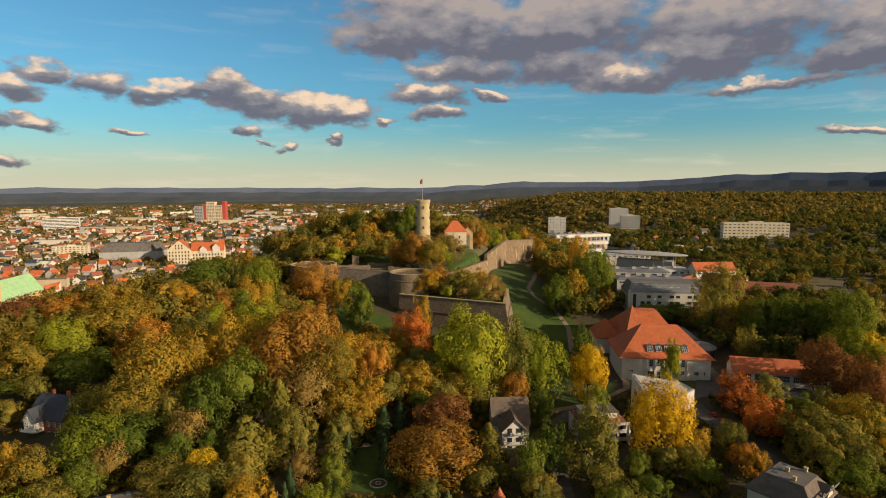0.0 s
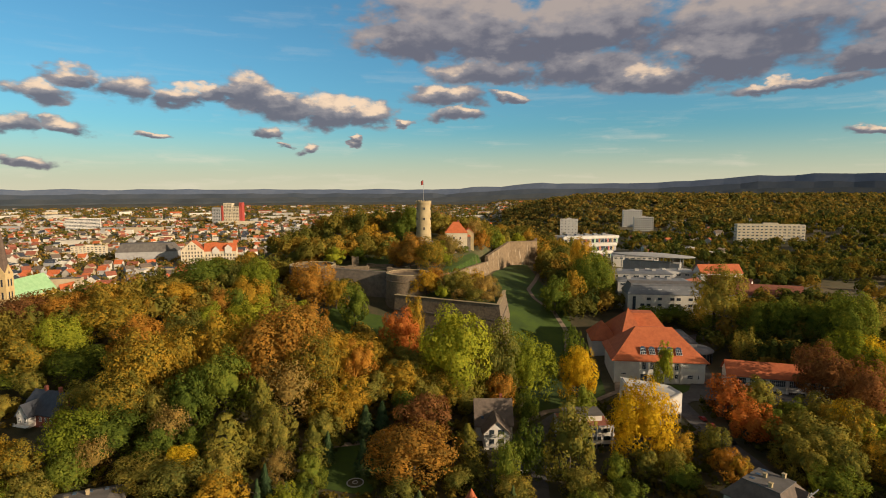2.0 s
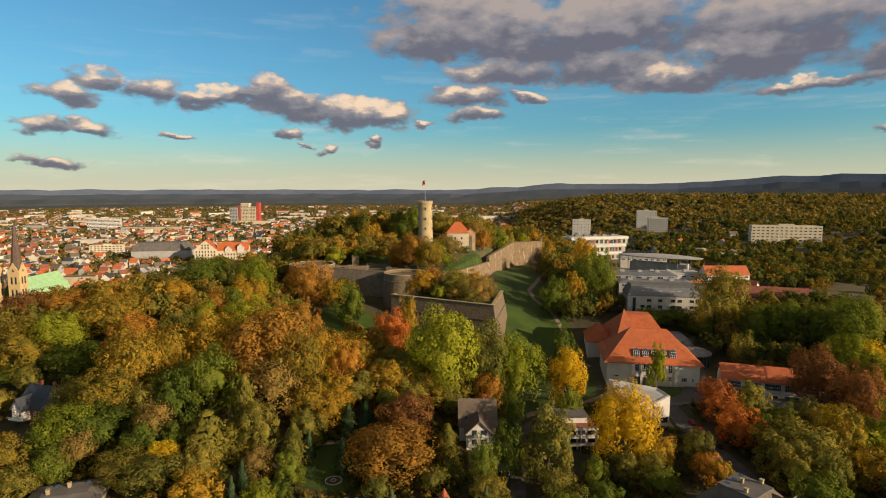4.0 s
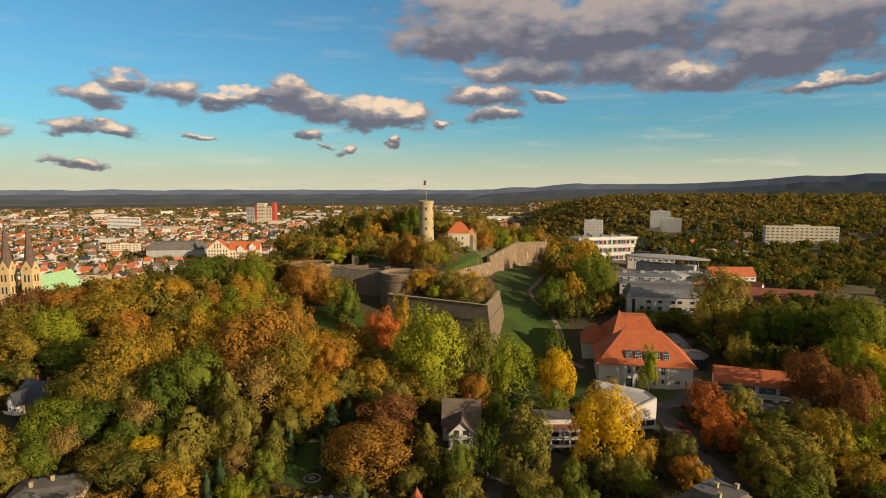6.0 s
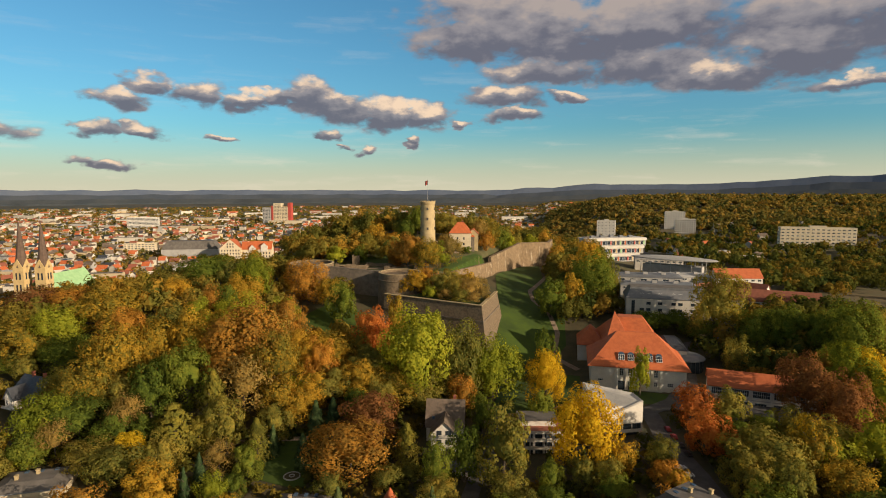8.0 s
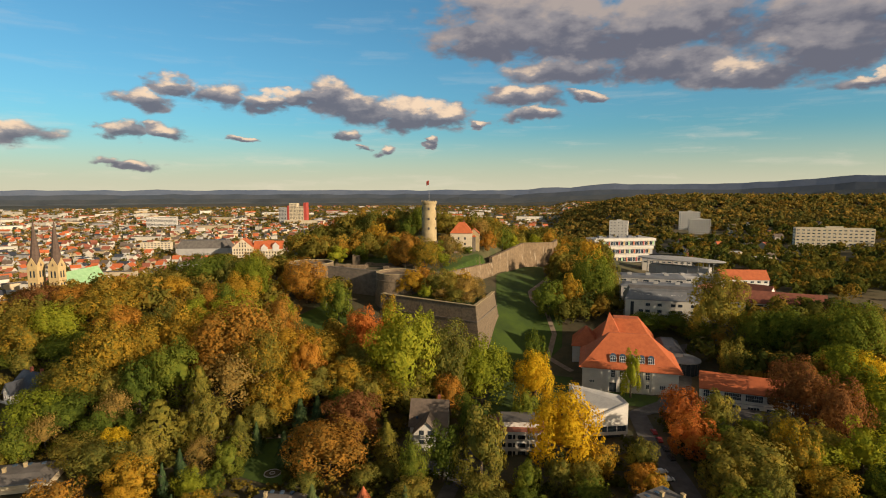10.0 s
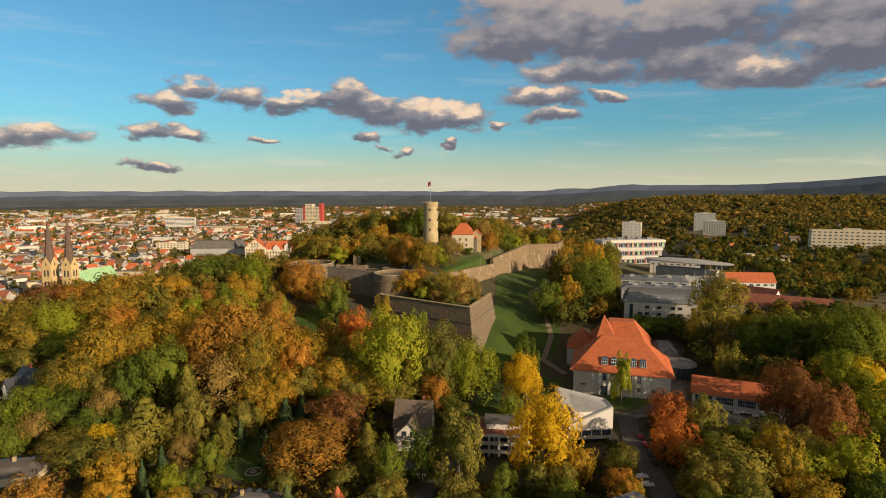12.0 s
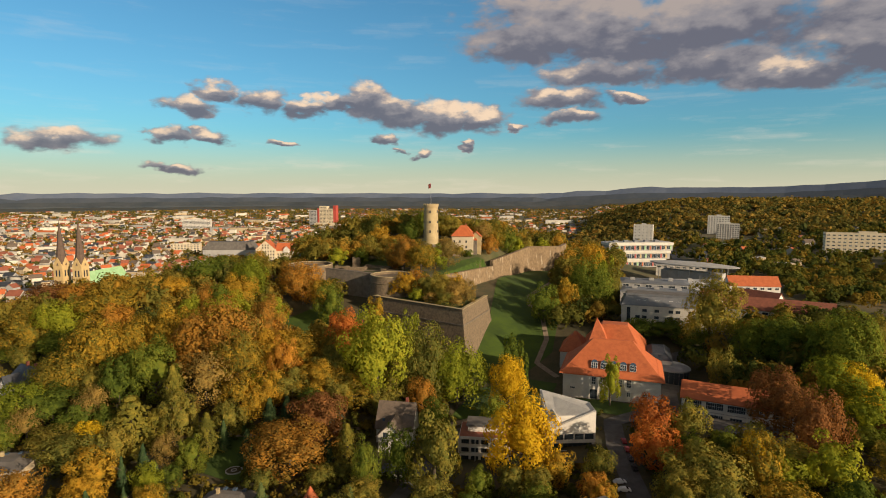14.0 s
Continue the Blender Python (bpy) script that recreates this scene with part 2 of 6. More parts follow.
M_SPIRE = material("spire_slate", (0.085, 0.055, 0.04), (0.13, 0.085, 0.06), 0.4, 0.8, 0.2, 0.03)
M_SANDSTONE = material("yellow_sandstone", (0.48, 0.34, 0.15), (0.58, 0.42, 0.2), 0.3, 0.9, 0.2, 0.04)
M_TOWN_WHITE = material("town_plaster", (0.44, 0.40, 0.33), (0.60, 0.55, 0.46), 0.05, 0.85, 0.0, 0.1, stain=0.3, island=0.35)
M_TOWN_CREAM = material("town_cream_plaster", (0.40, 0.31, 0.19), (0.52, 0.42, 0.27), 0.05, 0.85, 0.0, 0.1, stain=0.3, island=0.3)
M_TURF = material("rough_turf", (0.050, 0.060, 0.016), (0.10, 0.085, 0.035), 0.09, 0.95, 0.4, 0, stain=0.3)
M_FRAME = material("white_frame", (0.72, 0.71, 0.68), (0.8, 0.79, 0.76), 1.0, 0.5, 0.0, 0.02, stain=0.05)
M_DARKFRAME = material("dark_frame", (0.04, 0.04, 0.045), (0.06, 0.06, 0.06), 1.0, 0.5, 0.0, 0.02)
M_GLASS = glass("window_glass")
M_SKYGLASS = glass("skylight_glass", (0.05, 0.08, 0.12))
M_BARK = material("bark", (0.06, 0.045, 0.03), (0.11, 0.085, 0.06), 1.2, 0.95, 0.4, 0.1)
M_BRICK = material("red_brick", (0.24, 0.07, 0.045), (0.32, 0.10, 0.06), 0.8, 0.9, 0.2, 0.05)
M_REDPANEL = material("red_panels", (0.36, 0.05, 0.035), (0.42, 0.07, 0.05), 0.3, 0.6, 0.0, 0.04)
M_STEEL = material("painted_steel", (0.35, 0.35, 0.35), (0.42, 0.42, 0.42), 1.0, 0.45, 0.0, 0.05, metal=0.4)

LEAF = {
    "green": foliage("green_leaves", (0.075, 0.108, 0.020), (0.145, 0.182, 0.027), (0.255, 0.265, 0.036)),
    "lime": foliage("yellow_green_leaves", (0.140, 0.170, 0.020), (0.270, 0.295, 0.028), (0.430, 0.400, 0.036)),
    "olive": foliage("olive_leaves", (0.130, 0.145, 0.034), (0.250, 0.220, 0.044), (0.420, 0.305, 0.054)),
    "gold": foliage("golden_leaves", (0.43, 0.265, 0.016), (0.62, 0.40, 0.020), (0.68, 0.51, 0.030), 0.35),
    "amber": foliage("amber_leaves", (0.160, 0.148, 0.028), (0.410, 0.258, 0.030), (0.600, 0.345, 0.036), 0.38),
    "orange": foliage("orange_leaves", (0.230, 0.140, 0.032), (0.450, 0.220, 0.036), (0.590, 0.290, 0.044), 0.38),
    "rust": foliage("rust_red_leaves", (0.280, 0.098, 0.030), (0.490, 0.152, 0.036), (0.610, 0.245, 0.050)),
    "copper": foliage("copper_brown_leaves", (0.148, 0.075, 0.030), (0.255, 0.117, 0.043), (0.382, 0.169, 0.053)),
    "brown": foliage("brown_thin_leaves", (0.186, 0.151, 0.046), (0.329, 0.226, 0.064), (0.473, 0.302, 0.075)),
    "spruce": foliage("spruce_needles", (0.034, 0.060, 0.027), (0.069, 0.105, 0.039), (0.138, 0.152, 0.049), 0.15),
    "larch": foliage("larch_needles", (0.125, 0.125, 0.026), (0.240, 0.205, 0.034), (0.370, 0.280, 0.045), 0.3),
}
M_WOODS = foliage("mixed_autumn_woods", (0.099, 0.116, 0.026), (0.232, 0.191, 0.035), (0.487, 0.261, 0.035), 0.42, 0.05, True)
M_GREENWOODS = foliage("mixed_green_woods", (0.055, 0.078, 0.020), (0.135, 0.130, 0.026), (0.350, 0.205, 0.034), 0.42, 0.08, True)
M_RIDGE = foliage("ridge_woods", (0.065, 0.082, 0.026), (0.200, 0.155, 0.038), (0.400, 0.230, 0.046), 0.36, 0.02, True)
M_OFFICE = material("sand_plaster", (0.44, 0.40, 0.33), (0.54, 0.50, 0.42), 0.2, 0.85, 0.05, 0.04, stain=0.15)
M_TOWN_TREES = foliage("town_tree_leaves", (0.055, 0.083, 0.026), (0.137, 0.120, 0.033), (0.366, 0.183, 0.037), 0.25, 0.05, True)


# ---- building blocks ----
def smooth(a, b, v):
    u = np.clip((np.asarray(v, float) - a) / (b - a), 0.0, 1.0)
    return u * u * (3 - 2 * u)


def along(x, y, line):
    """Distance from (x, y) to a polyline."""
    best = np.full(np.shape(x), 1e9)
    for (ax, ay), (bx, by) in zip(line, line[1:]):
        dx, dy = bx - ax, by - ay
        u = np.clip(((x - ax) * dx + (y - ay) * dy) / (dx * dx + dy * dy), 0, 1)
        best = np.minimum(best, np.hypot(x - ax - u * dx, y - ay - u * dy))
    return best


SPINE = [(-195, 300), (-140, 368), (-87, 385), (-10, 390), (30, 455), (62, 545), (90, 640)]


KNOLL = [(-125, 222), (-95, 216), (-58, 226), (-25, 240)]
# the outer line of the castle's walls, and the polygon that they close
RAMPART = [(-100, 380), (-87, 362), (-73, 366), (-33, 358), (-20, 344), (-8, 357), (7, 367), (21, 401), (35, 434), (46, 466), (57, 502), (84, 518), (88, 548)]
CASTLE = RAMPART + [(70, 640), (-150, 640), (-170, 500)]


def terrace(x, y):
    """1 well inside the castle's walls, 0 outside."""
    within = np.zeros(np.shape(x), bool)
    for (ax, ay), (bx, by) in zip(CASTLE, CASTLE[1:] + CASTLE[:1]):
        cross = (ay > y) != (by > y)
        within ^= cross & (x < (bx - ax) * (y - ay) / (by - ay if by != ay else 1e-9) + ax)
    return np.where(within, smooth(1.5, 7.0, along(x, y, RAMPART)), 0.0)


def ground_z(x, y):
    """Height of the land: town plain, valley of the school, castle hill, wooded ridge."""
    x, y = np.asarray(x, float), np.asarray(y, float)
    east = smooth(-330, -170, x - 0.12 * (y - 250))
    valley = -1.0 + 4.0 * smooth(60, 110, x) + 13.0 * smooth(285, 380, y) + 5 * smooth(200, 60, y)
    z = -15 + (15 + valley) * east
    z = z - 27 * east * smooth(600, 1000, y) * (1 - smooth(120, 330, x))
    d = along(x, y, SPINE)
    m = smooth(0, 1, 1 - (d - 15) / 98) * (1 - 0.5 * smooth(560, 700, y))
    low = z + (30 + 4 * smooth(-100, -140, x) - 8 * smooth(-140, -200, x) - z) * m
    high = z + (42 - z) * np.maximum(m, 0.92)
    z = low + (high - low) * terrace(x, y)
    z = z + 13 * np.exp(-(along(x, y, KNOLL) / 30) ** 2) * smooth(310, 275, y)
    z = z + 11 * np.exp(-((x + 58) / 62) ** 2 - ((y - 282) / 34) ** 2)
    z = z + 10 * np.exp(-((x - 228) / 35) ** 2 - ((y - 297) / 45) ** 2)
    z = z + 6 * np.exp(-((x - 14) / 27) ** 2 - ((y - 243) / 20) ** 2)
    z = z + 12 * np.exp(-((x + 55) / 60) ** 2 - ((y - 470) / 55) ** 2)
    z = z + 10 * np.exp(-((x + 4) ** 2 + (y - 441) ** 2) / 30 ** 2)
    z = z + 12 * smooth(48, 24, x) * smooth(425, 475, y) * smooth(-150, -90, x) * smooth(660, 560, y)
    z = z + 54 * np.exp(-((y - 1750 + 0.12 * x) / 480) ** 2) * smooth(60, 560, x + 0.1 * (y - 1000))
    z = z + 22 * np.exp(-((y - 850) / 260) ** 2) * smooth(330, 600, x)
    z = z + 10 * np.exp(-((y - 1100) / 200) ** 2) * np.exp(-((x - 1000) / 300) ** 2)
    return z


def gz(x, y):
    return float(ground_z(x, y))


def mesh_from(name, verts, faces, mat, smoothly=False):
    me = bpy.data.meshes.new(name)
    me.from_pydata([tuple(v) for v in verts], [], [tuple(f) for f in faces])
    me.materials.append(mat)
    if smoothly:
        me.polygons.foreach_set("use_smooth", [True] * len(me.polygons))
    me.update()
    return me


def quads_mesh(name, verts, mat, soft=None):
    """A mesh of loose quads from an (n, 4, 3) array; soft: a shading normal for each quad."""
    n = len(verts)
    me = bpy.data.meshes.new(name)
    me.vertices.add(n * 4)
    me.vertices.foreach_set("co", np.ascontiguousarray(verts, dtype=np.float32).ravel())
    me.loops.add(n * 4)
    me.loops.foreach_set("vertex_index", np.arange(n * 4, dtype=np.int32))
    me.polygons.add(n)
    me.polygons.foreach_set("loop_start", np.arange(0, n * 4, 4, dtype=np.int32))
    me.materials.append(mat)
    me.update(calc_edges=True)
    if soft is not None:
        me.polygons.foreach_set("use_smooth", [True] * n)
        me.normals_split_custom_set_from_vertices(np.repeat(soft, 4, 0).tolist())
    return me


def part(name, bm, mat, parent=None, label="", bevel=0.0):
    """Links a bmesh as one mesh object under a thing or a part."""
    if bevel:
        bmesh.ops.bevel(bm, geom=bm.edges[:], offset=bevel, segments=1, affect="EDGES")
    bmesh.ops.recalc_face_normals(bm, faces=bm.faces[:])
    me = bpy.data.meshes.new(name)
    bm.to_mesh(me)
    bm.free()
    me.materials.append(mat)
    ob = new(name, me)
    ob.parent = parent
    return tagged(ob, label)


def shared(name, me, parent, m):
    ob = new(name, me)
    ob.parent, ob.matrix_basis = parent, m
    return ob


def box(bm, x0, x1, y0, y1, z0, z1):
    v = [bm.verts.new(p) for p in ((x0, y0, z0), (x1, y0, z0), (x1, y1, z0), (x0, y1, z0), (x0, y0, z1), (x1, y0, z1), (x1, y1, z1), (x0, y1, z1))]
    for f in ((0, 1, 2, 3), (4, 5, 6, 7), (0, 1, 5, 4), (1, 2, 6, 5), (2, 3, 7, 6), (3, 0, 4, 7)):
        bm.faces.new([v[k] for k in f])
    return bm


def boxes(*sizes):
    bm = bmesh.new()
    for s in sizes:
        box(bm, *s)
    return bm


def solid(points, faces):
    bm = bmesh.new()
    v = [bm.verts.new(p) for p in points]
    for f in faces:
        bm.faces.new([v[k] for k in f])
    return bm


def prism(outline, z0, z1, shrink=0.0, middle=(0, 0)):
    """An upright block over an outline; shrink draws the top in towards the middle."""
    bm = bmesh.new()
    top_of = [(x + (middle[0] - x) * shrink, y + (middle[1] - y) * shrink) for x, y in outline]
    low, high = [bm.verts.new((*p, z0)) for p in outline], [bm.verts.new((*p, z1)) for p in top_of]
    n = len(outline)
    bm.faces.new(low[::-1])
    bm.faces.new(high)
    for k in range(n):
        bm.faces.new((low[k], low[(k + 1) % n], high[(k + 1) % n], high[k]))
    return bm


def circle(cx, cy, r, n=40, start=0.0, turn=2 * math.pi):
    return [(cx + r * math.cos(start + turn * k / n), cy + r * math.sin(start + turn * k / n)) for k in range(n)]


def ring(bm, cx, cy, r0, r1, z0, z1, n=40):
    """A hollow round wall."""
    rows = []
    for r, z in ((r1, z0), (r1, z1), (r0, z1), (r0, z0)):
        rows.append([bm.verts.new((x, y, z)) for x, y in circle(cx, cy, r, n)])
    for k in range(4):
        a, b = rows[k], rows[(k + 1) % 4]
        for i in range(n):
            bm.faces.new((a[i], a[(i + 1) % n], b[(i + 1) % n], b[i]))
    return bm


def turned(bm, profile, n=32, cx=0.0, cy=0.0, caps=True):
    """A body of revolution from (radius, z) rows."""
    rows = [[bm.verts.new((x, y, z)) for x, y in circle(cx, cy, max(r, 0.001), n)] for r, z in profile]
    for a, b in zip(rows, rows[1:]):
        for i in range(n):
            bm.faces.new((a[i], a[(i + 1) % n], b[(i + 1) % n], b[i]))
    if caps:
        bm.faces.new(rows[0][::-1])
        bm.faces.new(rows[-1])
    return bm


def gable_roof(x0, x1, y0, y1, z, rise, over=0.4, thick=0.22, along_x=True):
    """Two slabs meeting at a ridge, with overhang and thickness."""
    bm = bmesh.new()
    if along_x:
        a0, a1, b0, b1 = x0 - over, x1 + over, y0, y1
    else:
        a0, a1, b0, b1 = y0 - over, y1 + over, x0, x1
    half = (b1 - b0) / 2
    drop = over * rise / half
    c = (b0 + b1) / 2
    sect = [(b0 - over, z - drop), (c, z + rise), (b1 + over, z - drop), (b1 + over, z - drop + thick), (c, z + rise + thick * 1.3), (b0 - over, z - drop + thick)]
    ends = []
    for a in (a0, a1):
        ends.append([bm.verts.new((a, b, h) if along_x else (b, a, h)) for b, h in sect])
    for k in range(6):
        bm.faces.new((ends[0][k], ends[0][(k + 1) % 6], ends[1][(k + 1) % 6], ends[1][k]))
    for e in ends:
        bm.faces.new((e[0], e[1], e[4], e[5]))
        bm.faces.new((e[1], e[2], e[3], e[4]))
    return bm


def gable_walls(x0, x1, y0, y1, z0, z1, rise, along_x=True):
    """A house body with its two gables."""
    c = (y0 + y1) / 2 if along_x else (x0 + x1) / 2
    if along_x:
        peaks = [(x0, c, z1 + rise), (x1, c, z1 + rise)]
        pts = [(x0, y0, z0), (x1, y0, z0), (x1, y1, z0), (x0, y1, z0), (x0, y0, z1), (x1, y0, z1), (x1, y1, z1), (x0, y1, z1), *peaks]
        return solid(pts, [(0, 1, 2, 3), (0, 1, 5, 4), (2, 3, 7, 6), (1, 2, 6, 9, 5), (3, 0, 4, 8, 7), (4, 5, 9, 8), (6, 7, 8, 9)])
    peaks = [(c, y0, z1 + rise), (c, y1, z1 + rise)]
    pts = [(x0, y0, z0), (x1, y0, z0), (x1, y1, z0), (x0, y1, z0), (x0, y0, z1), (x1, y0, z1), (x1, y1, z1), (x0, y1, z1), *peaks]
    return solid(pts, [(0, 1, 2, 3), (1, 2, 6, 5), (3, 0, 4, 7), (0, 1, 5, 8, 4), (2, 3, 7, 9, 6), (5, 6, 9, 8), (7, 4, 8, 9)])


def hip_roof(x0, x1, y0, y1, z, rise, inset_x, inset_y, over=0.5, thick=0.2):
    """A hipped roof; its top is a ridge or a small flat."""
    a0, a1, b0, b1 = x0 - over, x1 + over, y0 - over, y1 + over
    t0, t1, s0, s1 = x0 + inset_x, x1 - inset_x, y0 + inset_y, y1 - inset_y
    pts = [(a0, b0, z - thick), (a1, b0, z - thick), (a1, b1, z - thick), (a0, b1, z - thick), (a0, b0, z), (a1, b0, z), (a1, b1, z), (a0, b1, z),
           (t0, s0, z + rise), (t1, s0, z + rise), (t1, s1, z + rise), (t0, s1, z + rise)]
    return solid(pts, [(3, 2, 1, 0), (0, 1, 5, 4), (1, 2, 6, 5), (2, 3, 7, 6), (3, 0, 4, 7), (4, 5, 9, 8), (5, 6, 10, 9), (6, 7, 11, 10), (7, 4, 8, 11), (8, 9, 10, 11)])


KEPT = {}


def lattice(w, h, cols, rows, bar):
    """A window frame with its glazing bars, as one connected body."""
    def cuts(length, n):
        out = []
        for k in range(n + 1):
            at = (length - bar) * k / n
            out += [at, at + bar]
        return out

    xs, zs = [v - w / 2 for v in cuts(w, cols)], cuts(h, rows)
    bm, made = bmesh.new(), {}

    def vert(i, j, y):
        if (i, j, y) not in made:
            made[i, j, y] = bm.verts.new((xs[i], y, zs[j]))
        return made[i, j, y]

    def is_bar(i, j):
        return 0 <= i < len(xs) - 1 and 0 <= j < len(zs) - 1 and (i % 2 == 0 or j % 2 == 0)

    for i in range(len(xs) - 1):
        for j in range(len(zs) - 1):
            if not is_bar(i, j):
                continue
            bm.faces.new([vert(*c, -0.08) for c in ((i, j), (i + 1, j), (i + 1, j + 1), (i, j + 1))])
            for (di, dj), (p, q) in (((-1, 0), ((i, j), (i, j + 1))), ((1, 0), ((i + 1, j), (i + 1, j + 1))), ((0, -1), ((i, j), (i + 1, j))), ((0, 1), ((i, j + 1), (i + 1, j + 1)))):
                if not is_bar(i + di, j + dj):
                    bm.faces.new((vert(*p, -0.08), vert(*q, -0.08), vert(*q, 0.04), vert(*p, 0.04)))
    bmesh.ops.recalc_face_normals(bm, faces=bm.faces[:])
    me = bpy.data.meshes.new("window")
    bm.to_mesh(me)
    bm.free()
    return me


def window_mesh(w, h, cols, rows, frame_mat):
    key = (round(w, 2), round(h, 2), cols, rows, frame_mat.name)
    if key not in KEPT:
        me = lattice(w, h, cols, rows, 0.09)
        me.materials.append(frame_mat)
        pane = mesh_from("pane", [(-w / 2, -0.03, 0), (w / 2, -0.03, 0), (w / 2, -0.03, h), (-w / 2, -0.03, h), (-w / 2, 0.02, 0), (w / 2, 0.02, 0), (w / 2, 0.02, h), (-w / 2, 0.02, h)],
                         [(0, 1, 2, 3), (7, 6, 5, 4), (0, 4, 5, 1), (3, 2, 6, 7)], M_GLASS)
        KEPT[key] = (me, pane)
    return KEPT[key]


def window(parent, x, y, z, w, h, turn=0.0, cols=1, rows=1, frame_mat=None, lean=0.0):
    """A framed window on a wall; turn is the wall's heading, 0 faces -y."""
    me, pane = window_mesh(w, h, cols, rows, frame_mat or M_FRAME)
    ob = shared("window", me, parent, pose(x, y, z, lean, 0, turn))
    shared("pane", pane, ob, Matrix.Identity(4))
    return ob


def thing(name, x, y, z, turn=0.0, label="", category="", group="", kind=""):
    ob = new(name)
    ob.empty_display_size = 0.5
    ob.matrix_world = pose(x, y, z, 0, 0, turn)
    return tagged(ob, label, category, group, kind)


# ---- land ----
def spaced(fine0, fine1, step, low, high, grow=1.13):
    out, s, v = list(np.arange(fine0, fine1 + 0.1, step)), step, fine1
    while v < high:
        s *= grow
        v = min(v + s, high)
        out.append(v)
    s, v = step, fine0
    while v > low:
        s *= grow
        v = max(v - s, low)
        out.insert(0, v)
    return np.array(out)


def build_ground():
    xs, ys = spaced(-220, 260, 5.0, -4900, 4900), spaced(100, 600, 5.0, -4900, 4900)
    gx, gy = np.meshgrid(xs, ys)
    z = ground_z(gx, gy)
    nx, ny = len(xs), len(ys)
    idx = np.arange(nx * ny).reshape(ny, nx)
    faces = np.stack([idx[:-1, :-1], idx[:-1, 1:], idx[1:, 1:], idx[1:, :-1]], -1).reshape(-1, 4)
    me = mesh_from("ground", np.stack([gx, gy, z], -1).reshape(-1, 3).tolist(), faces.tolist(), M_GROUND, True)
    me.materials.append(M_PLAIN)
    me.materials.append(M_TURF)
    turf = terrace(gx[:-1, :-1] + 2.5, gy[:-1, :-1] + 2.5) > 0.3
    far = (gy[:-1, :-1] > 480) | (np.abs(gx[:-1, :-1]) > 260)
    me.polygons.foreach_set("material_index", np.where(turf & (gy[:-1, :-1] < 600), 2, far.astype(np.int32)).astype(np.int32).ravel())
    tagged(new("ground", me), "wooded hill, valley and wide town plain", "ground", kind="structure")


def drape(name, outline, mat, label, category, lift=0.22, step=2.5):
    """A sheet that follows the land inside an outline."""
    o = np.array(outline, float)
    nx, ny = [max(2, int((o[:, k].max() - o[:, k].min()) / step) + 2) for k in (0, 1)]
    xs, ys = np.linspace(o[:, 0].min(), o[:, 0].max(), nx), np.linspace(o[:, 1].min(), o[:, 1].max(), ny)
    bm = bmesh.new()
    bm.faces.new([bm.verts.new((*p, 0)) for p in outline])
    for k, cuts in ((0, xs[1:-1]), (1, ys[1:-1])):
        for c in cuts:
            co, no = ((c, 0, 0), (1, 0, 0)) if k == 0 else ((0, c, 0), (0, 1, 0))
            bmesh.ops.bisect_plane(bm, geom=bm.verts[:] + bm.edges[:] + bm.faces[:], plane_co=co, plane_no=no)
    for v in bm.verts:
        v.co.z = gz(v.co.x, v.co.y) + lift
    return tagged(part(name, bm, mat), label, category, kind="structure")


def ribbon(name, line, width, mat, label, category, lift=0.3):
    """A road or path along a line, draped on the land."""
    pts = []
    for (ax, ay), (bx, by) in zip(line, line[1:]):
        n = max(1, int(math.hypot(bx - ax, by - ay) / 3))
        pts += [(ax + (bx - ax) * k / n, ay + (by - ay) * k / n) for k in range(n)]
    pts.append(line[-1])
    bm = bmesh.new()
    rows = []
    for k, (x, y) in enumerate(pts):
        (ax, ay), (bx, by) = pts[max(0, k - 1)], pts[min(len(pts) - 1, k + 1)]
        dx, dy = bx - ax, by - ay
        s = math.hypot(dx, dy)
        px, py = -dy / s * width / 2, dx / s * width / 2
        rows.append([bm.verts.new((x + px * u, y + py * u, gz(x + px * u, y + py * u) + lift)) for u in (-1, 0, 1)])
    for a, b in zip(rows, rows[1:]):
        for i in (0, 1):
            bm.faces.new((a[i], a[i + 1], b[i + 1], b[i]))
    return tagged(part(name, bm, mat), label, category, kind="structure")


build_ground()
drape("lawn", [(42, 296), (62, 290), (84, 330), (86, 372), (76, 440), (74, 505), (56, 498), (38, 432), (44, 352), (42, 320)], M_LAWN, "mown green lawn on the slope below the castle wall", "lawn")
drape("lawn", [(-80, 322), (-72, 297), (-42, 288), (-24, 294), (-24, 312), (-34, 332), (-66, 340)], M_LAWN, "mown green lawn in the castle moat", "lawn")
drape("lawn", [(44, 240), (66, 236), (84, 262), (88, 292), (70, 300), (48, 280)], M_LAWN, "shaded lawn beside the park path", "lawn")
drape("lawn", [(94, 256), (134, 251), (134, 266), (92, 272)], M_LAWN, "lawn strip before the school hall", "lawn")
drape("lawn", [(-40, 176), (-16, 170), (-10, 200), (-36, 206)], M_LAWN, "clipped garden lawn with round bed", "lawn")
drape("lawn", [(-70, 402), (-30, 398), (-24, 416), (-40, 428), (-66, 424)], M_LAWN, "grass on the castle platform", "lawn")
drape("lawn", [(8, 376), (20, 402), (32, 432), (22, 434), (6, 408), (0, 384)], M_LAWN, "grass strip inside the rampart", "lawn")
ribbon("footpath", [(-70, 378), (-40, 384), (-20, 396), (-4, 420), (10, 426)], 3.0, M_PATH, "sandy path across the castle platform", "path", 0.4)
ribbon("footpath", [(88, 300), (76, 318), (80, 345), (76, 372), (66, 392), (64, 410), (72, 436), (80, 470)], 3.0, M_PATH, "pale winding gravel footpath on the lawn", "path")
ribbon("footpath", [(40, 226), (52, 240), (72, 250), (90, 262), (100, 300)], 3.2, M_PATH, "pale gravel park path", "path", 0.45)
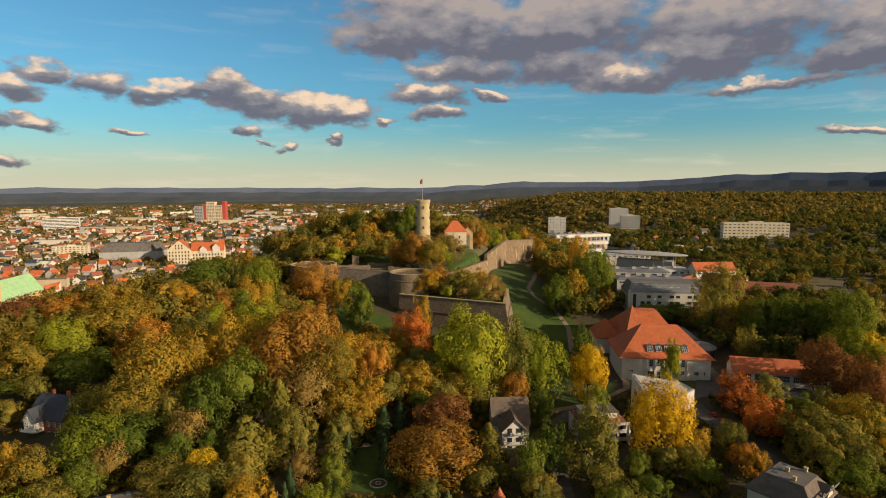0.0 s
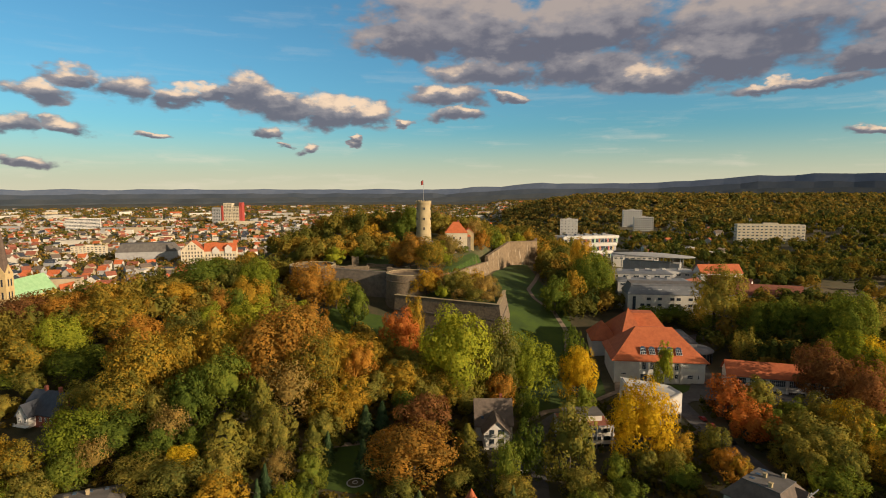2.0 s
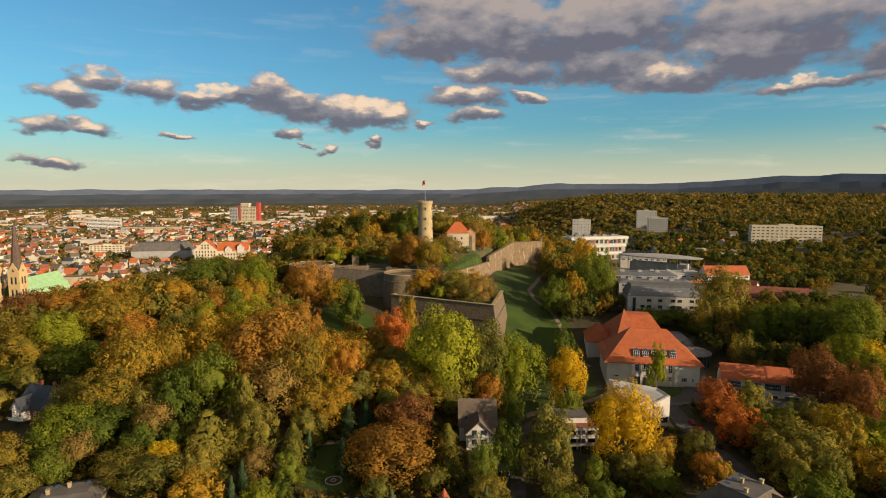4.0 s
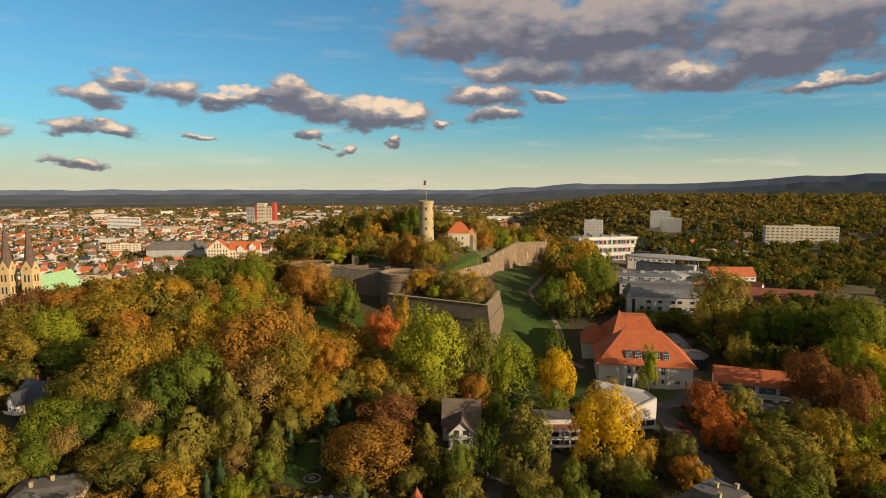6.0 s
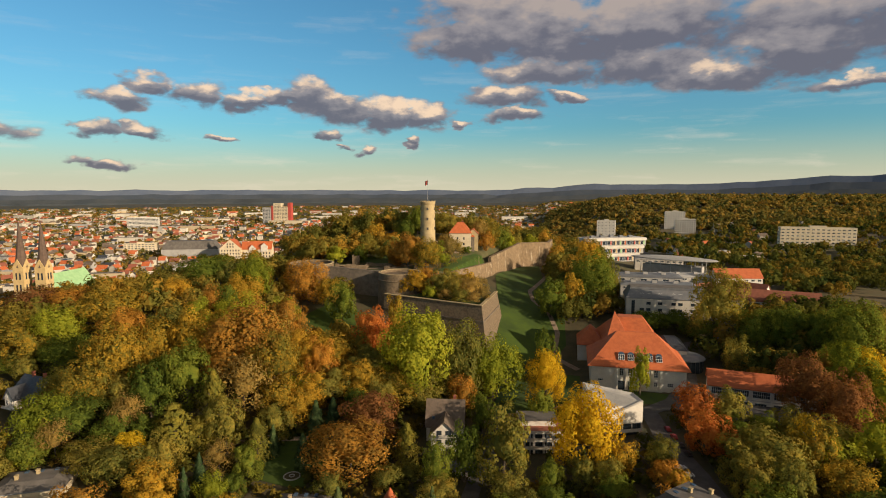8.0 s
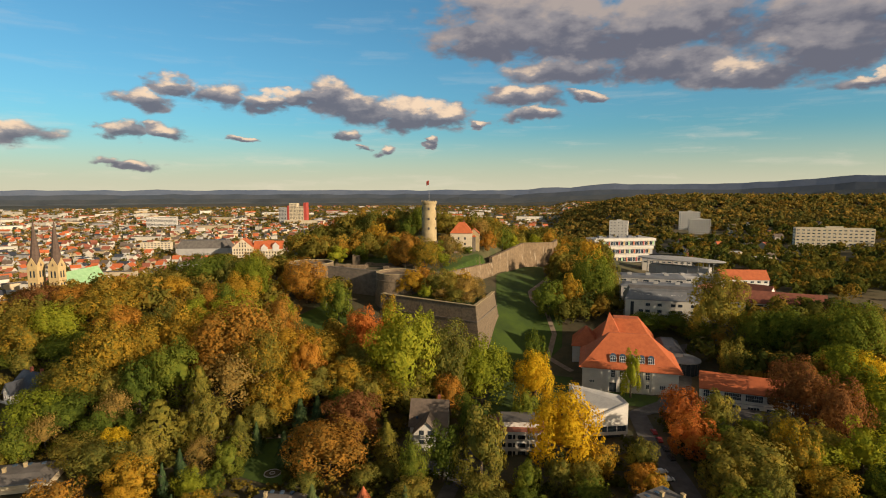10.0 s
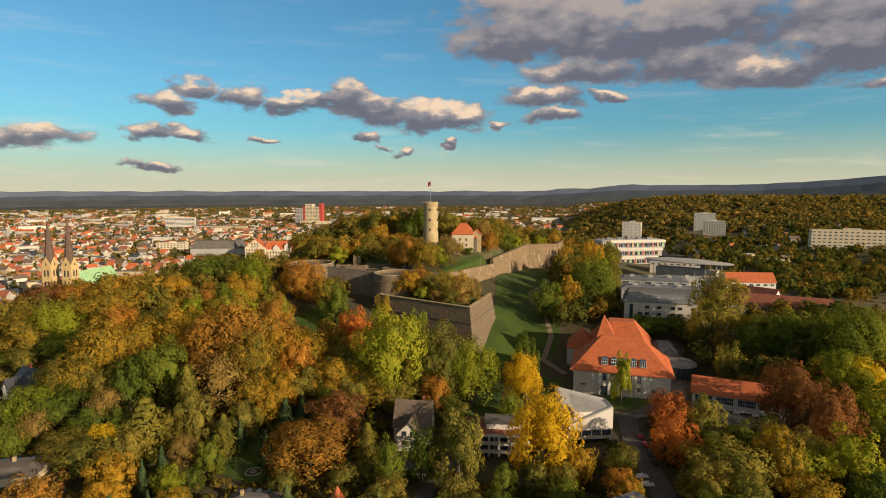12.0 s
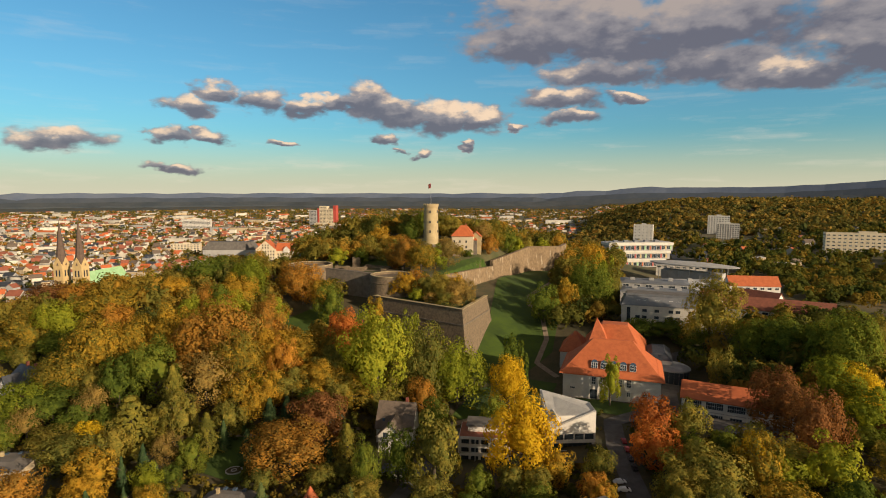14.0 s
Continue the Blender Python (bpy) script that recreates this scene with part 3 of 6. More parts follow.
ribbon("footpath", [(-60, 190), (-30, 200), (0, 210), (18, 222)], 2.2, M_PATH, "garden path of pale gravel", "path", 0.45)
ribbon("road", [(118, 150), (116, 190), (112, 222), (112, 245), (126, 258), (142, 290), (150, 330), (190, 345)], 7.5, M_ROAD, "grey asphalt street between school and houses", "road", 0.4)
ribbon("road", [(38, 150), (42, 190), (48, 225), (62, 244)], 5.5, M_ROAD, "narrow asphalt lane between the gardens", "road", 0.35)
drape("forecourt", [(118, 246), (140, 250), (176, 232), (186, 240), (178, 256), (142, 262), (148, 330), (138, 330), (134, 268)], M_ROAD, "paved school forecourt", "pavement", 0.5)


def far_hills(name, radius, start, stop, level, mat, label):
    """A far wooded ridge that closes the horizon."""
    bm = bmesh.new()
    rows = []
    n = 260
    for k in range(n + 1):
        a = start + (stop - start) * k / n
        x, y = radius * math.sin(radians(a)), radius * math.cos(radians(a))
        top = level(a)
        rows.append([bm.verts.new((x * s, y * s, z)) for s, z in ((0.97, -40), (0.985, top * 0.55 - 8), (1.0, top), (1.02, -40))])
    for a, b in zip(rows, rows[1:]):
        for i in range(3):
            bm.faces.new((a[i], b[i], b[i + 1], a[i + 1]))
    tagged(part(name, bm, mat), label, "hills", kind="structure")


def hill_line(a, seed, grain):
    return noise.noise(Vector((a * grain, seed, 0))) + 0.5 * noise.noise(Vector((a * grain * 2.7, seed, 3))) + 0.22 * noise.noise(Vector((a * grain * 11, seed, 5)))


def ridge_level(base, east, seed, grain, swing):
    def level(a):
        rise = (0.45 * float(smooth(-2, 9, a)) + 0.55 * float(smooth(17, 31, a))) * float(1 - smooth(60, 90, a))
        return base + east * rise + swing * hill_line(a, seed, grain)
    return level


# aerial haze put into the base colours: bluer and paler ridge by ridge
PAINTED_HAZE = [material("hazy_woods_near", (0.028, 0.036, 0.034), (0.058, 0.054, 0.040), 0.010, 1.0, 0, 0, stain=0.4),
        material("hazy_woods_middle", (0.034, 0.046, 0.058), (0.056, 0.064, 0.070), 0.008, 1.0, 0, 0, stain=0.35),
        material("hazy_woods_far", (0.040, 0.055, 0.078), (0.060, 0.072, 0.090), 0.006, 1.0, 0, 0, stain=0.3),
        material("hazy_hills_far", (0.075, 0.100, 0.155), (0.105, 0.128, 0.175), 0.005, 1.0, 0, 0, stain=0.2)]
far_hills("far_woods", 3750, -180, 180, ridge_level(8, 66, 2, 0.9, 10), PAINTED_HAZE[0], "dark woods across the far plain")
far_hills("far_woods", 4050, -180, 180, ridge_level(36, 66, 7, 0.5, 11), PAINTED_HAZE[1], "dark hazy woods below the horizon")
far_hills("far_woods", 4400, -180, 180, ridge_level(60, 84, 12, 0.45, 15), PAINTED_HAZE[2], "hazy wooded hills below the horizon")
far_hills("far_hills", 4780, -180, 180, ridge_level(92, 108, 1, 0.32, 17), PAINTED_HAZE[3], "hazy blue wooded hills on the horizon")


# ---- castle ----
def castle_tower():
    base = gz(-16, 437) - 2
    t = thing("castle_tower", -16, 437, base, 0, "tall round pale sandstone keep with a flag on top", "tower")
    top = 89.5 - base
    foot = 58 - base
    bm = turned(bmesh.new(), [(6.1, foot - 1), (6.0, foot + 2), (5.75, foot + 14), (5.5, top - 2.2), (5.85, top - 1.9), (5.95, top - 1.4), (5.95, top - 1.2)], 40)
    part("shaft", bm, M_STONE_PALE, t)
    bm = turned(bmesh.new(), [(8.2, -3), (8.0, foot - 2.2), (8.3, foot - 2.0), (8.3, foot - 0.8), (7.2, foot + 0.3), (5.0, foot + 0.3)], 40)
    part("plinth", bm, M_STONE_DARK, t, "darker weathered stone plinth")
    part("parapet", ring(bmesh.new(), 0, 0, 5.4, 6.05, top - 1.2, top, 40), M_STONE_PALE, t)
    for k in range(16):
        a = 2 * math.pi * k / 16
        bm = boxes((-0.6, 0.6, -0.3, 0.3, 0, 0.55))
        bmesh.ops.transform(bm, matrix=pose(5.72 * math.cos(a), 5.72 * math.sin(a), top, 0, 0, math.degrees(a) + 90), verts=bm.verts)
        part("merlon", bm, M_STONE_PALE, t)
    for z in (9.5, 17.0, 25.0):
        for a in (-82, -15, -150):
            r = 5.62 if z > 20 else 5.8
            m = part("window", boxes((-0.65, 0.65, -0.25, 0.3, 0, 1.9)), M_DARKFRAME, t, "small dark window opening")
            m.matrix_basis = pose(r * math.cos(radians(a)), r * math.sin(radians(a)), foot + z, 0, 0, a + 90)
    part("flagpole", turned(bmesh.new(), [(0.14, top - 2), (0.11, top + 9), (0.07, top + 17)], 8), M_STEEL, t)
    bm = bmesh.new()
    grid = [[bm.verts.new((-0.1 - 1.9 * i / 6, 0.22 * math.sin(i * 1.2 + j * 0.5) - 0.1 * i, top + 13.2 + j * 0.85 - 0.14 * i)) for j in range(5)] for i in range(7)]
    for i in range(6):
        for j in range(4):
            bm.faces.new((grid[i][j], grid[i + 1][j], grid[i + 1][j + 1], grid[i][j + 1]))
    bmesh.ops.solidify(bm, geom=bm.faces[:], thickness=0.03)
    part("flag", bm, M_REDPANEL, t, "red and white flag")


def castle_house():
    """The keeper's house beside the tower."""
    x, y = 1.5, 434.0
    base = 47.0
    t = thing("castle_house", x, y, base, 3, "cream stone castle house with orange hipped roof", "house")
    h = 65.0 - base
    part("wall", boxes((0, 17, 0, 15, 0, h)), M_CREAM, t, bevel=0.1)
    part("roof", hip_roof(0, 17, 0, 15, h, 8.2, 6.2, 7.2, 0.6), M_TILE, t, "orange tiled hipped roof")
    wing = part("wing", gable_walls(14.5, 22.5, 4, 11, 0, h - 0.5, 3.6, False), M_STONE_PALE, t)
    part("wing_roof", gable_roof(14.5, 22.5, 4, 11, h - 0.5, 3.6, 0.4, 0.25, False), M_TILE, t)
    part("turret", boxes((17.0, 19.7, 1.0, 4.0, 0, h - 3)), M_STONE_DARK, t)
    part("turret_roof", hip_roof(17.0, 19.7, 1.0, 4.0, h - 3, 1.6, 1.3, 1.4, 0.3), M_TILE, t)
    for wx in (2.2, 6.5, 11.5):
        for z in (4.2, 8.5, 12.8):
            if (wx, z) != (11.5, 4.2):
                window(t, wx, 0, z, 1.2, 1.9, 0, 2, 2, M_DARKFRAME)
    for z in (4.5, 9, 13):
        window(t, 22.5, 7.5, z, 1.3, 1.9, 90, 2, 2, M_DARKFRAME)
    part("chimney", boxes((9.6, 10.6, 7, 8, h + 5, h + 9.4)), M_BRICK, t)


def wall_run(name, line, tops, base, thick, batter, mat, label, cap=None):
    """A fortress wall along a line (its outer top edge), leaning back, the outside to the right of the walk."""
    t = thing(name, 0, 0, 0, 0, label, "castle wall", "castle walls")
    bm, rows = bmesh.new(), []
    caps = bmesh.new()
    caprows = []
    n = len(line)
    for k in range(n):
        (ax, ay), (bx, by) = line[max(0, k - 1)], line[min(n - 1, k + 1)]
        s = math.hypot(bx - ax, by - ay)
        ox, oy = (by - ay) / s, -(bx - ax) / s
        x, y = line[k]
        z = tops[k]
        f = batter * (z - base)
        rows.append([bm.verts.new(p) for p in ((x + ox * f, y + oy * f, base), (x, y, z), (x - ox * thick, y - oy * thick, z), (x - ox * thick, y - oy * thick, base))])
        caprows.append([caps.verts.new(p) for p in ((x + ox * 0.18, y + oy * 0.18, z - 0.25), (x + ox * 0.18, y + oy * 0.18, z + 0.2), (x - ox * (thick + .15), y - oy * (thick + .15), z + 0.2), (x - ox * (thick + .15), y - oy * (thick + .15), z - 0.25))])
    for b, r in ((bm, rows), (caps, caprows)):
        for p, q in zip(r, r[1:]):
            for i in range(4):
                b.faces.new((p[i], q[i], q[(i + 1) % 4], p[(i + 1) % 4]))
        b.faces.new(r[0])
        b.faces.new(r[-1][::-1])
    part("wall", bm, mat, t)
    part("coping", caps, cap or mat, t)
    return t


def rondel(x, y, r, top, base, name_label):
    t = thing("round_bastion", x, y, base, 0, name_label, "bastion", "castle bastions")
    h = top - base
    part("wall", turned(bmesh.new(), [(r * 1.09, 0), (r * 1.02, h - 4.6), (r * 1.045, h - 4.4), (r * 1.045, h - 4.0), (r, h - 3.8), (r, h - 1.6)], 48), M_STONE, t)
    part("parapet", ring(bmesh.new(), 0, 0, r - 1.3, r, h - 1.6, h, 48), M_STONE, t)
    part("coping", ring(bmesh.new(), 0, 0, r - 1.45, r + 0.15, h, h + 0.25, 48), M_STONE_PALE, t)
    return t


castle_tower()
castle_house()
rondel(-87, 370, 15.3, 48.3, 18, "large round stone bastion with pale parapet")
rondel(-20.5, 352, 13.8, 45.8, 14, "round stone bastion with string course")
# this wall's shade is put into its colour by the darker stone
wall_run("curtain_wall", [(-73, 364), (-33, 356)], [46.6, 45.0], 15, 2.2, 0.06, M_STONE_DARK, "long stone curtain wall between the bastions, its shade painted dark")
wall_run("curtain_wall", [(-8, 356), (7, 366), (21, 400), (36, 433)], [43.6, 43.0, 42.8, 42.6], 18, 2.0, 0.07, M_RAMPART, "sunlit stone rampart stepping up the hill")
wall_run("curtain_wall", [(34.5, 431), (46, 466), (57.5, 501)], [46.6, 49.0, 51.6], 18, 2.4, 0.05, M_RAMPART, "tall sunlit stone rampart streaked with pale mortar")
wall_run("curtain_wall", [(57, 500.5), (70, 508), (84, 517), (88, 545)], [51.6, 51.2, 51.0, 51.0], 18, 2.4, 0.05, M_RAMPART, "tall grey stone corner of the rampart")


def band(rows):
    """A closed strip of square section through rows of four corners each."""
    bm = bmesh.new()
    made = [[bm.verts.new(p) for p in r] for r in rows]
    for a, b in zip(made, made[1:]):
        for i in range(4):
            bm.faces.new((a[i], b[i], b[(i + 1) % 4], a[(i + 1) % 4]))
    bm.faces.new(made[0])
    bm.faces.new(made[-1][::-1])
    return bm


def lower_bastion():
    """The arrow-shaped outwork: a long shaded face, a sunlit flank, both leaning back."""
    t = thing("angular_bastion", 0, 0, 0, 0, "sharp-angled lower bastion with dark face and sunlit flank", "bastion", "castle bastions")
    top = [(-27, 335.5), (35.4, 307.5), (42.4, 353), (16, 366), (-19, 352)]
    foot = [(-28.5, 331.5), (39.6, 299.5), (48.8, 351), (16, 366), (-20, 352)]

    def lean(k, z):
        u = (z - 2) / 30.6
        return (foot[k][0] + (top[k][0] - foot[k][0]) * u, foot[k][1] + (top[k][1] - foot[k][1]) * u)

    bm = bmesh.new()
    low, high = [bm.verts.new((*p, 2)) for p in foot], [bm.verts.new((*p, 32.6)) for p in top]
    bm.faces.new(low[::-1])
    bm.faces.new(high)
    for k in range(5):
        bm.faces.new((low[k], low[(k + 1) % 5], high[(k + 1) % 5], high[k]))
    part("wall", bm, M_STONE, t)
    # projecting string course round face and flank
    out = [(-0.16, -0.36), (0.28, -0.34), (0.4, 0.06)]
    part("string_course", band([((x, y, 25.4), (x + ox, y + oy, 25.4), (x + ox, y + oy, 26.0), (x, y, 26.0)) for (x, y), (ox, oy) in zip([lean(k, 25.7) for k in range(3)], out)]), M_STONE_DARK, t, "dark projecting string course")
    edge = [(-19.5, 352), (-27, 335.5), (35.4, 307.5), (42.4, 353)]
    back = [(-18.2, 352), (-25, 336.5), (34.2, 309.7), (40.8, 353)]
    part("parapet", band([((*o, 32.6), (*o, 34.3), (*i, 34.3), (*i, 32.6)) for o, i in zip(edge, back)]), M_STONE, t)
    wide = [(-19.7, 352), (-27.4, 335.3), (35.6, 307.1), (42.7, 353)]
    slim = [(-18.0, 352), (-24.8, 336.7), (34.0, 309.9), (40.6, 353)]
    part("coping", band([((*o, 34.3), (*o, 34.6), (*i, 34.6), (*i, 34.3)) for o, i in zip(wide, slim)]), M_STONE_PALE, t, "pale coping slabs")
    turf = [(-24, 337.5), (33.6, 310.8), (40, 352), (16, 363), (-17, 351)]
    part("turf", prism(turf, 32.6, 32.8), M_LAWN, t, "grass on the bastion's platform")


lower_bastion()


def ruin(x, y, w, d, h, turn, label):
    t = thing("ruined_wall", x, y, gz(x, y) - 0.5, turn, label, "ruin", "castle ruins")
    part("wall", boxes((-w / 2, w / 2, -d / 2, d / 2, 0, h), (-w / 2, -w / 4, -d / 2 - 0.2, d / 2, h, h + 0.7)), M_STONE, t, bevel=0.15)


for x, y, w, d, h, a in ((-58, 380, 14, 2, 3.5, 8), (-44, 392, 20, 1.6, 2.4, 5), (-30, 380, 16, 2.5, 2.2, -6), (-63, 396, 5, 5, 7, 10), (-20, 372, 12, 1.5, 1.8, 12), (-46, 372, 24, 1.2, 1.6, -8), (-25, 404, 22, 1.5, 2.6, -4), (-52, 386, 1.6, 12, 2.4, 4), (-36, 387, 1.4, 9, 2.0, -8), (-70, 384, 9, 1.8, 2.8, 12), (-16, 384, 1.6, 10, 2.4, 6), (-30, 394, 10, 3, 1.6, 0)):
    ruin(x, y, w, d, h, a, "low excavated stone wall on the castle platform")


# ---- school, houses ----
def school_hall():
    x, y, base = 91.0, 273.5, 5.0
    t = thing("school_hall", x, y, base, -5.5, "large white hall with orange mansard roof and tall windows", "school building")
    w, d, h = 43.5, 30, 9.4
    part("wall", boxes((0, w, 0, d, -3, h)), M_PLASTER, t, bevel=0.05)
    part("risalit", boxes((11, 33, -0.6, 1, -3, h - 0.2)), M_PLASTER, t)
    roof = part("roof", hip_roof(0, w, 0, d, h, 13.5, 12.5, 14.5, 1.0, 0.4), M_TILE, t, "steep orange tiled hipped roof")
    for k in range(5):
        x0 = 14.2 + 4.3 * k
        window(roof, x0, 1.3, h + 2.6, 2.9, 3.0, 0, 3, 2, M_FRAME, -42)
        head = circle(0, 0, 1.45, 14, 0.0, math.pi * 14 / 13)
        bm = bmesh.new()
        rim = [[bm.verts.new((px, y, pz)) for px, pz in head] for y in (-0.1, 0.25)]
        bm.faces.new(rim[0])
        bm.faces.new(rim[1][::-1])
        for i in range(14):
            bm.faces.new((rim[0][i], rim[0][(i + 1) % 14], rim[1][(i + 1) % 14], rim[1][i]))
        arch = part("window_head", bm, M_SKYGLASS, roof, "round glazed window head")
        arch.matrix_basis = pose(x0, 3.3, h + 4.83, -42)
    for k in range(5):
        window(t, 14.2 + 3.9 * k, -0.62, 4.9, 1.9, 3.6, 0, 2, 3)
        window(t, 14.2 + 3.9 * k, -0.62, 0.6 if k not in (0, 1) else -2.0, 1.6 if k else 3.2, 2.2 if k not in (0, 1) else 4.4, 0, 2, 2, M_DARKFRAME if k == 0 else M_FRAME)
    for k in range(6):
        part("pilaster", boxes((12.0 + 3.9 * k, 12.6 + 3.9 * k, -0.95, -0.6, -3, h - 0.4)), M_PLASTER, t)
    window(t, 4.6, 0, 1.6, 2.4, 1.0, 0, 3, 1)
    window(t, 36.5, 0, 0.6, 2.6, 1.9, 0, 3, 2)
    window(t, 40.5, 0, 0.6, 0.9, 1.9, 0, 1, 2)
    part("cornice", boxes((-0.4, w + 0.4, -0.9, -0.1, h - 0.9, h - 0.35)), M_PLASTER, t)
    # rear wing with its higher ridge
    part("rear_wall", boxes((6, 38, d, 72, -3, h)), M_PLASTER, t)
    part("rear_roof", hip_roof(6, 38, d - 8, 72, h, 14.5, 9.5, 21, 0.8, 0.4), M_TILE, t, "orange tiled rear roof")
    part("roof_skirt", hip_roof(0, w, 0, d, h - 0.1, 2.2, 0.9, 0.9, 1.7, 0.35), M_TILE, t, "flared foot of the mansard")
    part("peak", solid([(9, 30, h + 6), (20, 30, h + 6), (13, 37, h + 19), (9, 44, h + 6), (20, 44, h + 6)], [(0, 1, 2), (1, 4, 2), (4, 3, 2), (3, 0, 2), (0, 3, 4, 1)]), M_TILE, t, "pointed orange roof peak")
    part("side_wing", boxes((-6, 8, 38, 60, -3, h - 1)), M_PLASTER, t)
    part("side_roof", hip_roof(-6, 8, 38, 60, h - 1, 8.5, 6.5, 9, 0.6, 0.3), M_TILE, t)
    for k in range(2):
        window(t, 25 + 4 * k, 41.5, h + 10.5, 2.4, 2.2, 0, 2, 1, M_DARKFRAME, -36)
    part("annex", boxes((38, 50, 34, 58, -3, 9.5)), M_GREYWALL, t)
    part("annex_roof", hip_roof(38, 50, 34, 58, 9.5, 2.6, 3, 3, 0.5), M_SLATE, t)
    part("rotunda", turned(bmesh.new(), [(7.5, -3), (7.5, 5.2)], 28, 51, 36), M_GLASS, t, "glazed round annex")
    for k in range(20):
        a = 2 * math.pi * k / 20
        part("rotunda_post", boxes((51 + 7.55 * math.cos(a) - 0.14, 51 + 7.55 * math.cos(a) + 0.14, 36 + 7.55 * math.sin(a) - 0.14, 36 + 7.55 * math.sin(a) + 0.14, -3, 5.2)), M_DARKFRAME, t)
    part("rotunda_roof", turned(bmesh.new(), [(8.3, 5.2), (8.3, 5.8), (5.5, 7.2), (0.1, 7.4)], 28, 51, 36), M_ZINC, t)
    part("entrance_steps", boxes(*[(13, 18, -4.2 + 0.42 * k, -0.6, -3.6 + 0.18 * k, -3.42 + 0.18 * k) for k in range(8)]), M_CONCRETE, t)


def school_wing():
    x, y, base = 141.8, 262.0, 1.5
    t = thing("school_wing", x, y, base, -14, "long white two-storey school wing with orange roof", "school building")
    w, d, h = 42, 13, 9.4
    part("wall", boxes((0, w, 0, d, -3, h)), M_PLASTER, t)
    part("roof", gable_roof(0, w, 0, d, h, 5.2, 0.7, 0.3), M_TILE, t, "low orange tiled gable roof")
    part("gable", solid([(0.05, 0, h), (0.05, d, h), (0.05, d / 2, h + 5.1), (0.35, 0, h), (0.35, d, h), (0.35, d / 2, h + 5.1)], [(0, 1, 2), (3, 5, 4), (0, 2, 5, 3), (1, 4, 5, 2)]), M_PLASTER, t)
    for k in range(5):
        for z, hh in ((5.4, 3.1), (0.4, 2.9)):
            if (k, z) == (2, 0.4):
                continue
            window(t, 4.6 + 8.3 * k, -0.02, z, 6.8, hh, 0, 8, 2)
    window(t, 4.6 + 16.6, -0.02, -1.2, 4.6, 4.4, 0, 4, 2)
    for k in range(6):
        part("pier", boxes((0.1 + 8.3 * k, 0.65 + 8.3 * k, -0.25, 0, -3, h - 0.3)), M_PLASTER, t)
    part("string_course", boxes((0, w, -0.14, 0, 4.0, 4.35)), M_GREYWALL, t)


def gabled_house():
    x, y, base = 20.0, 209.0, -1.5
    t = thing("gabled_house", x, y, base, 3, "white gabled house with brown roof and balconies", "house")
    w, d, h = 14.5, 14, 8.0
    part("wall", gable_walls(0, w, 2, d, -2, h, 8.2), M_PLASTER, t)
    part("roof", gable_roof(0, w, 2, d, h, 8.2, 0.6, 0.3), M_TILE_BROWN, t, "steep brown tiled roof")
    front = part("front_gable", gable_walls(2.6, 12.4, -4.5, 5, -2, h - 0.3, 4.6, False), M_PLASTER, t)
    part("front_roof", gable_roof(2.6, 12.4, -4.5, 7.4, h - 0.3, 4.6, 0.8, 0.3, False), M_TILE_BROWN, t)
    for z, b in ((6.6, 4.2), (2.9, 8.4), (-0.5, 8.4)):
        part("balcony", boxes((7.5 - b / 2, 7.5 + b / 2, -5.9, -4.5, z - 0.3, z)), M_CONCRETE, t)
        rail = part("balcony_rail", boxes((7.5 - b / 2, 7.5 + b / 2, -5.9, -5.8, z + 0.1, z + 1.0)), M_PLASTER, t)
    for z in (6.7, 3.0, -0.4):
        window(t, 5.6, -4.52, z, 1.9, 2.1, 0, 2, 1, M_DARKFRAME)
        window(t, 9.2, -4.52, z, 2.3, 2.1, 0, 2, 1, M_DARKFRAME)
    for z in (4.5, 1.2, 9.0):
        window(t, w, 8, z, 1.4, 1.6, 90, 2, 2, M_FRAME)
    part("chimney", boxes((10.2, 11.2, 9.5, 10.5, h + 5, h + 9.6)), M_BRICK, t)
    part("skylight", boxes((2.2, 3.2, 3.2, 4.2, h + 1.8, h + 3)), M_SKYGLASS, t)


def garden_shed():
    t = thing("garden_house", 30.0, 187.0, -2.0, 2, "low white garden house with dark flat roof", "shed")
    part("wall", boxes((0, 8.5, 0, 6, -1, 2.9)), M_PLASTER, t)
    part("roof", boxes((-0.4, 8.9, -0.5, 6.4, 2.9, 3.2)), M_SLATE, t, bevel=0.05)
    part("door", boxes((0.6, 1.6, -0.07, 0.05, 0, 2.1)), M_BRICK, t)
    for k in range(3):
        window(t, 3.2 + 1.8 * k, -0.02, 1.2, 1.3, 1.3, 0, 2, 1)


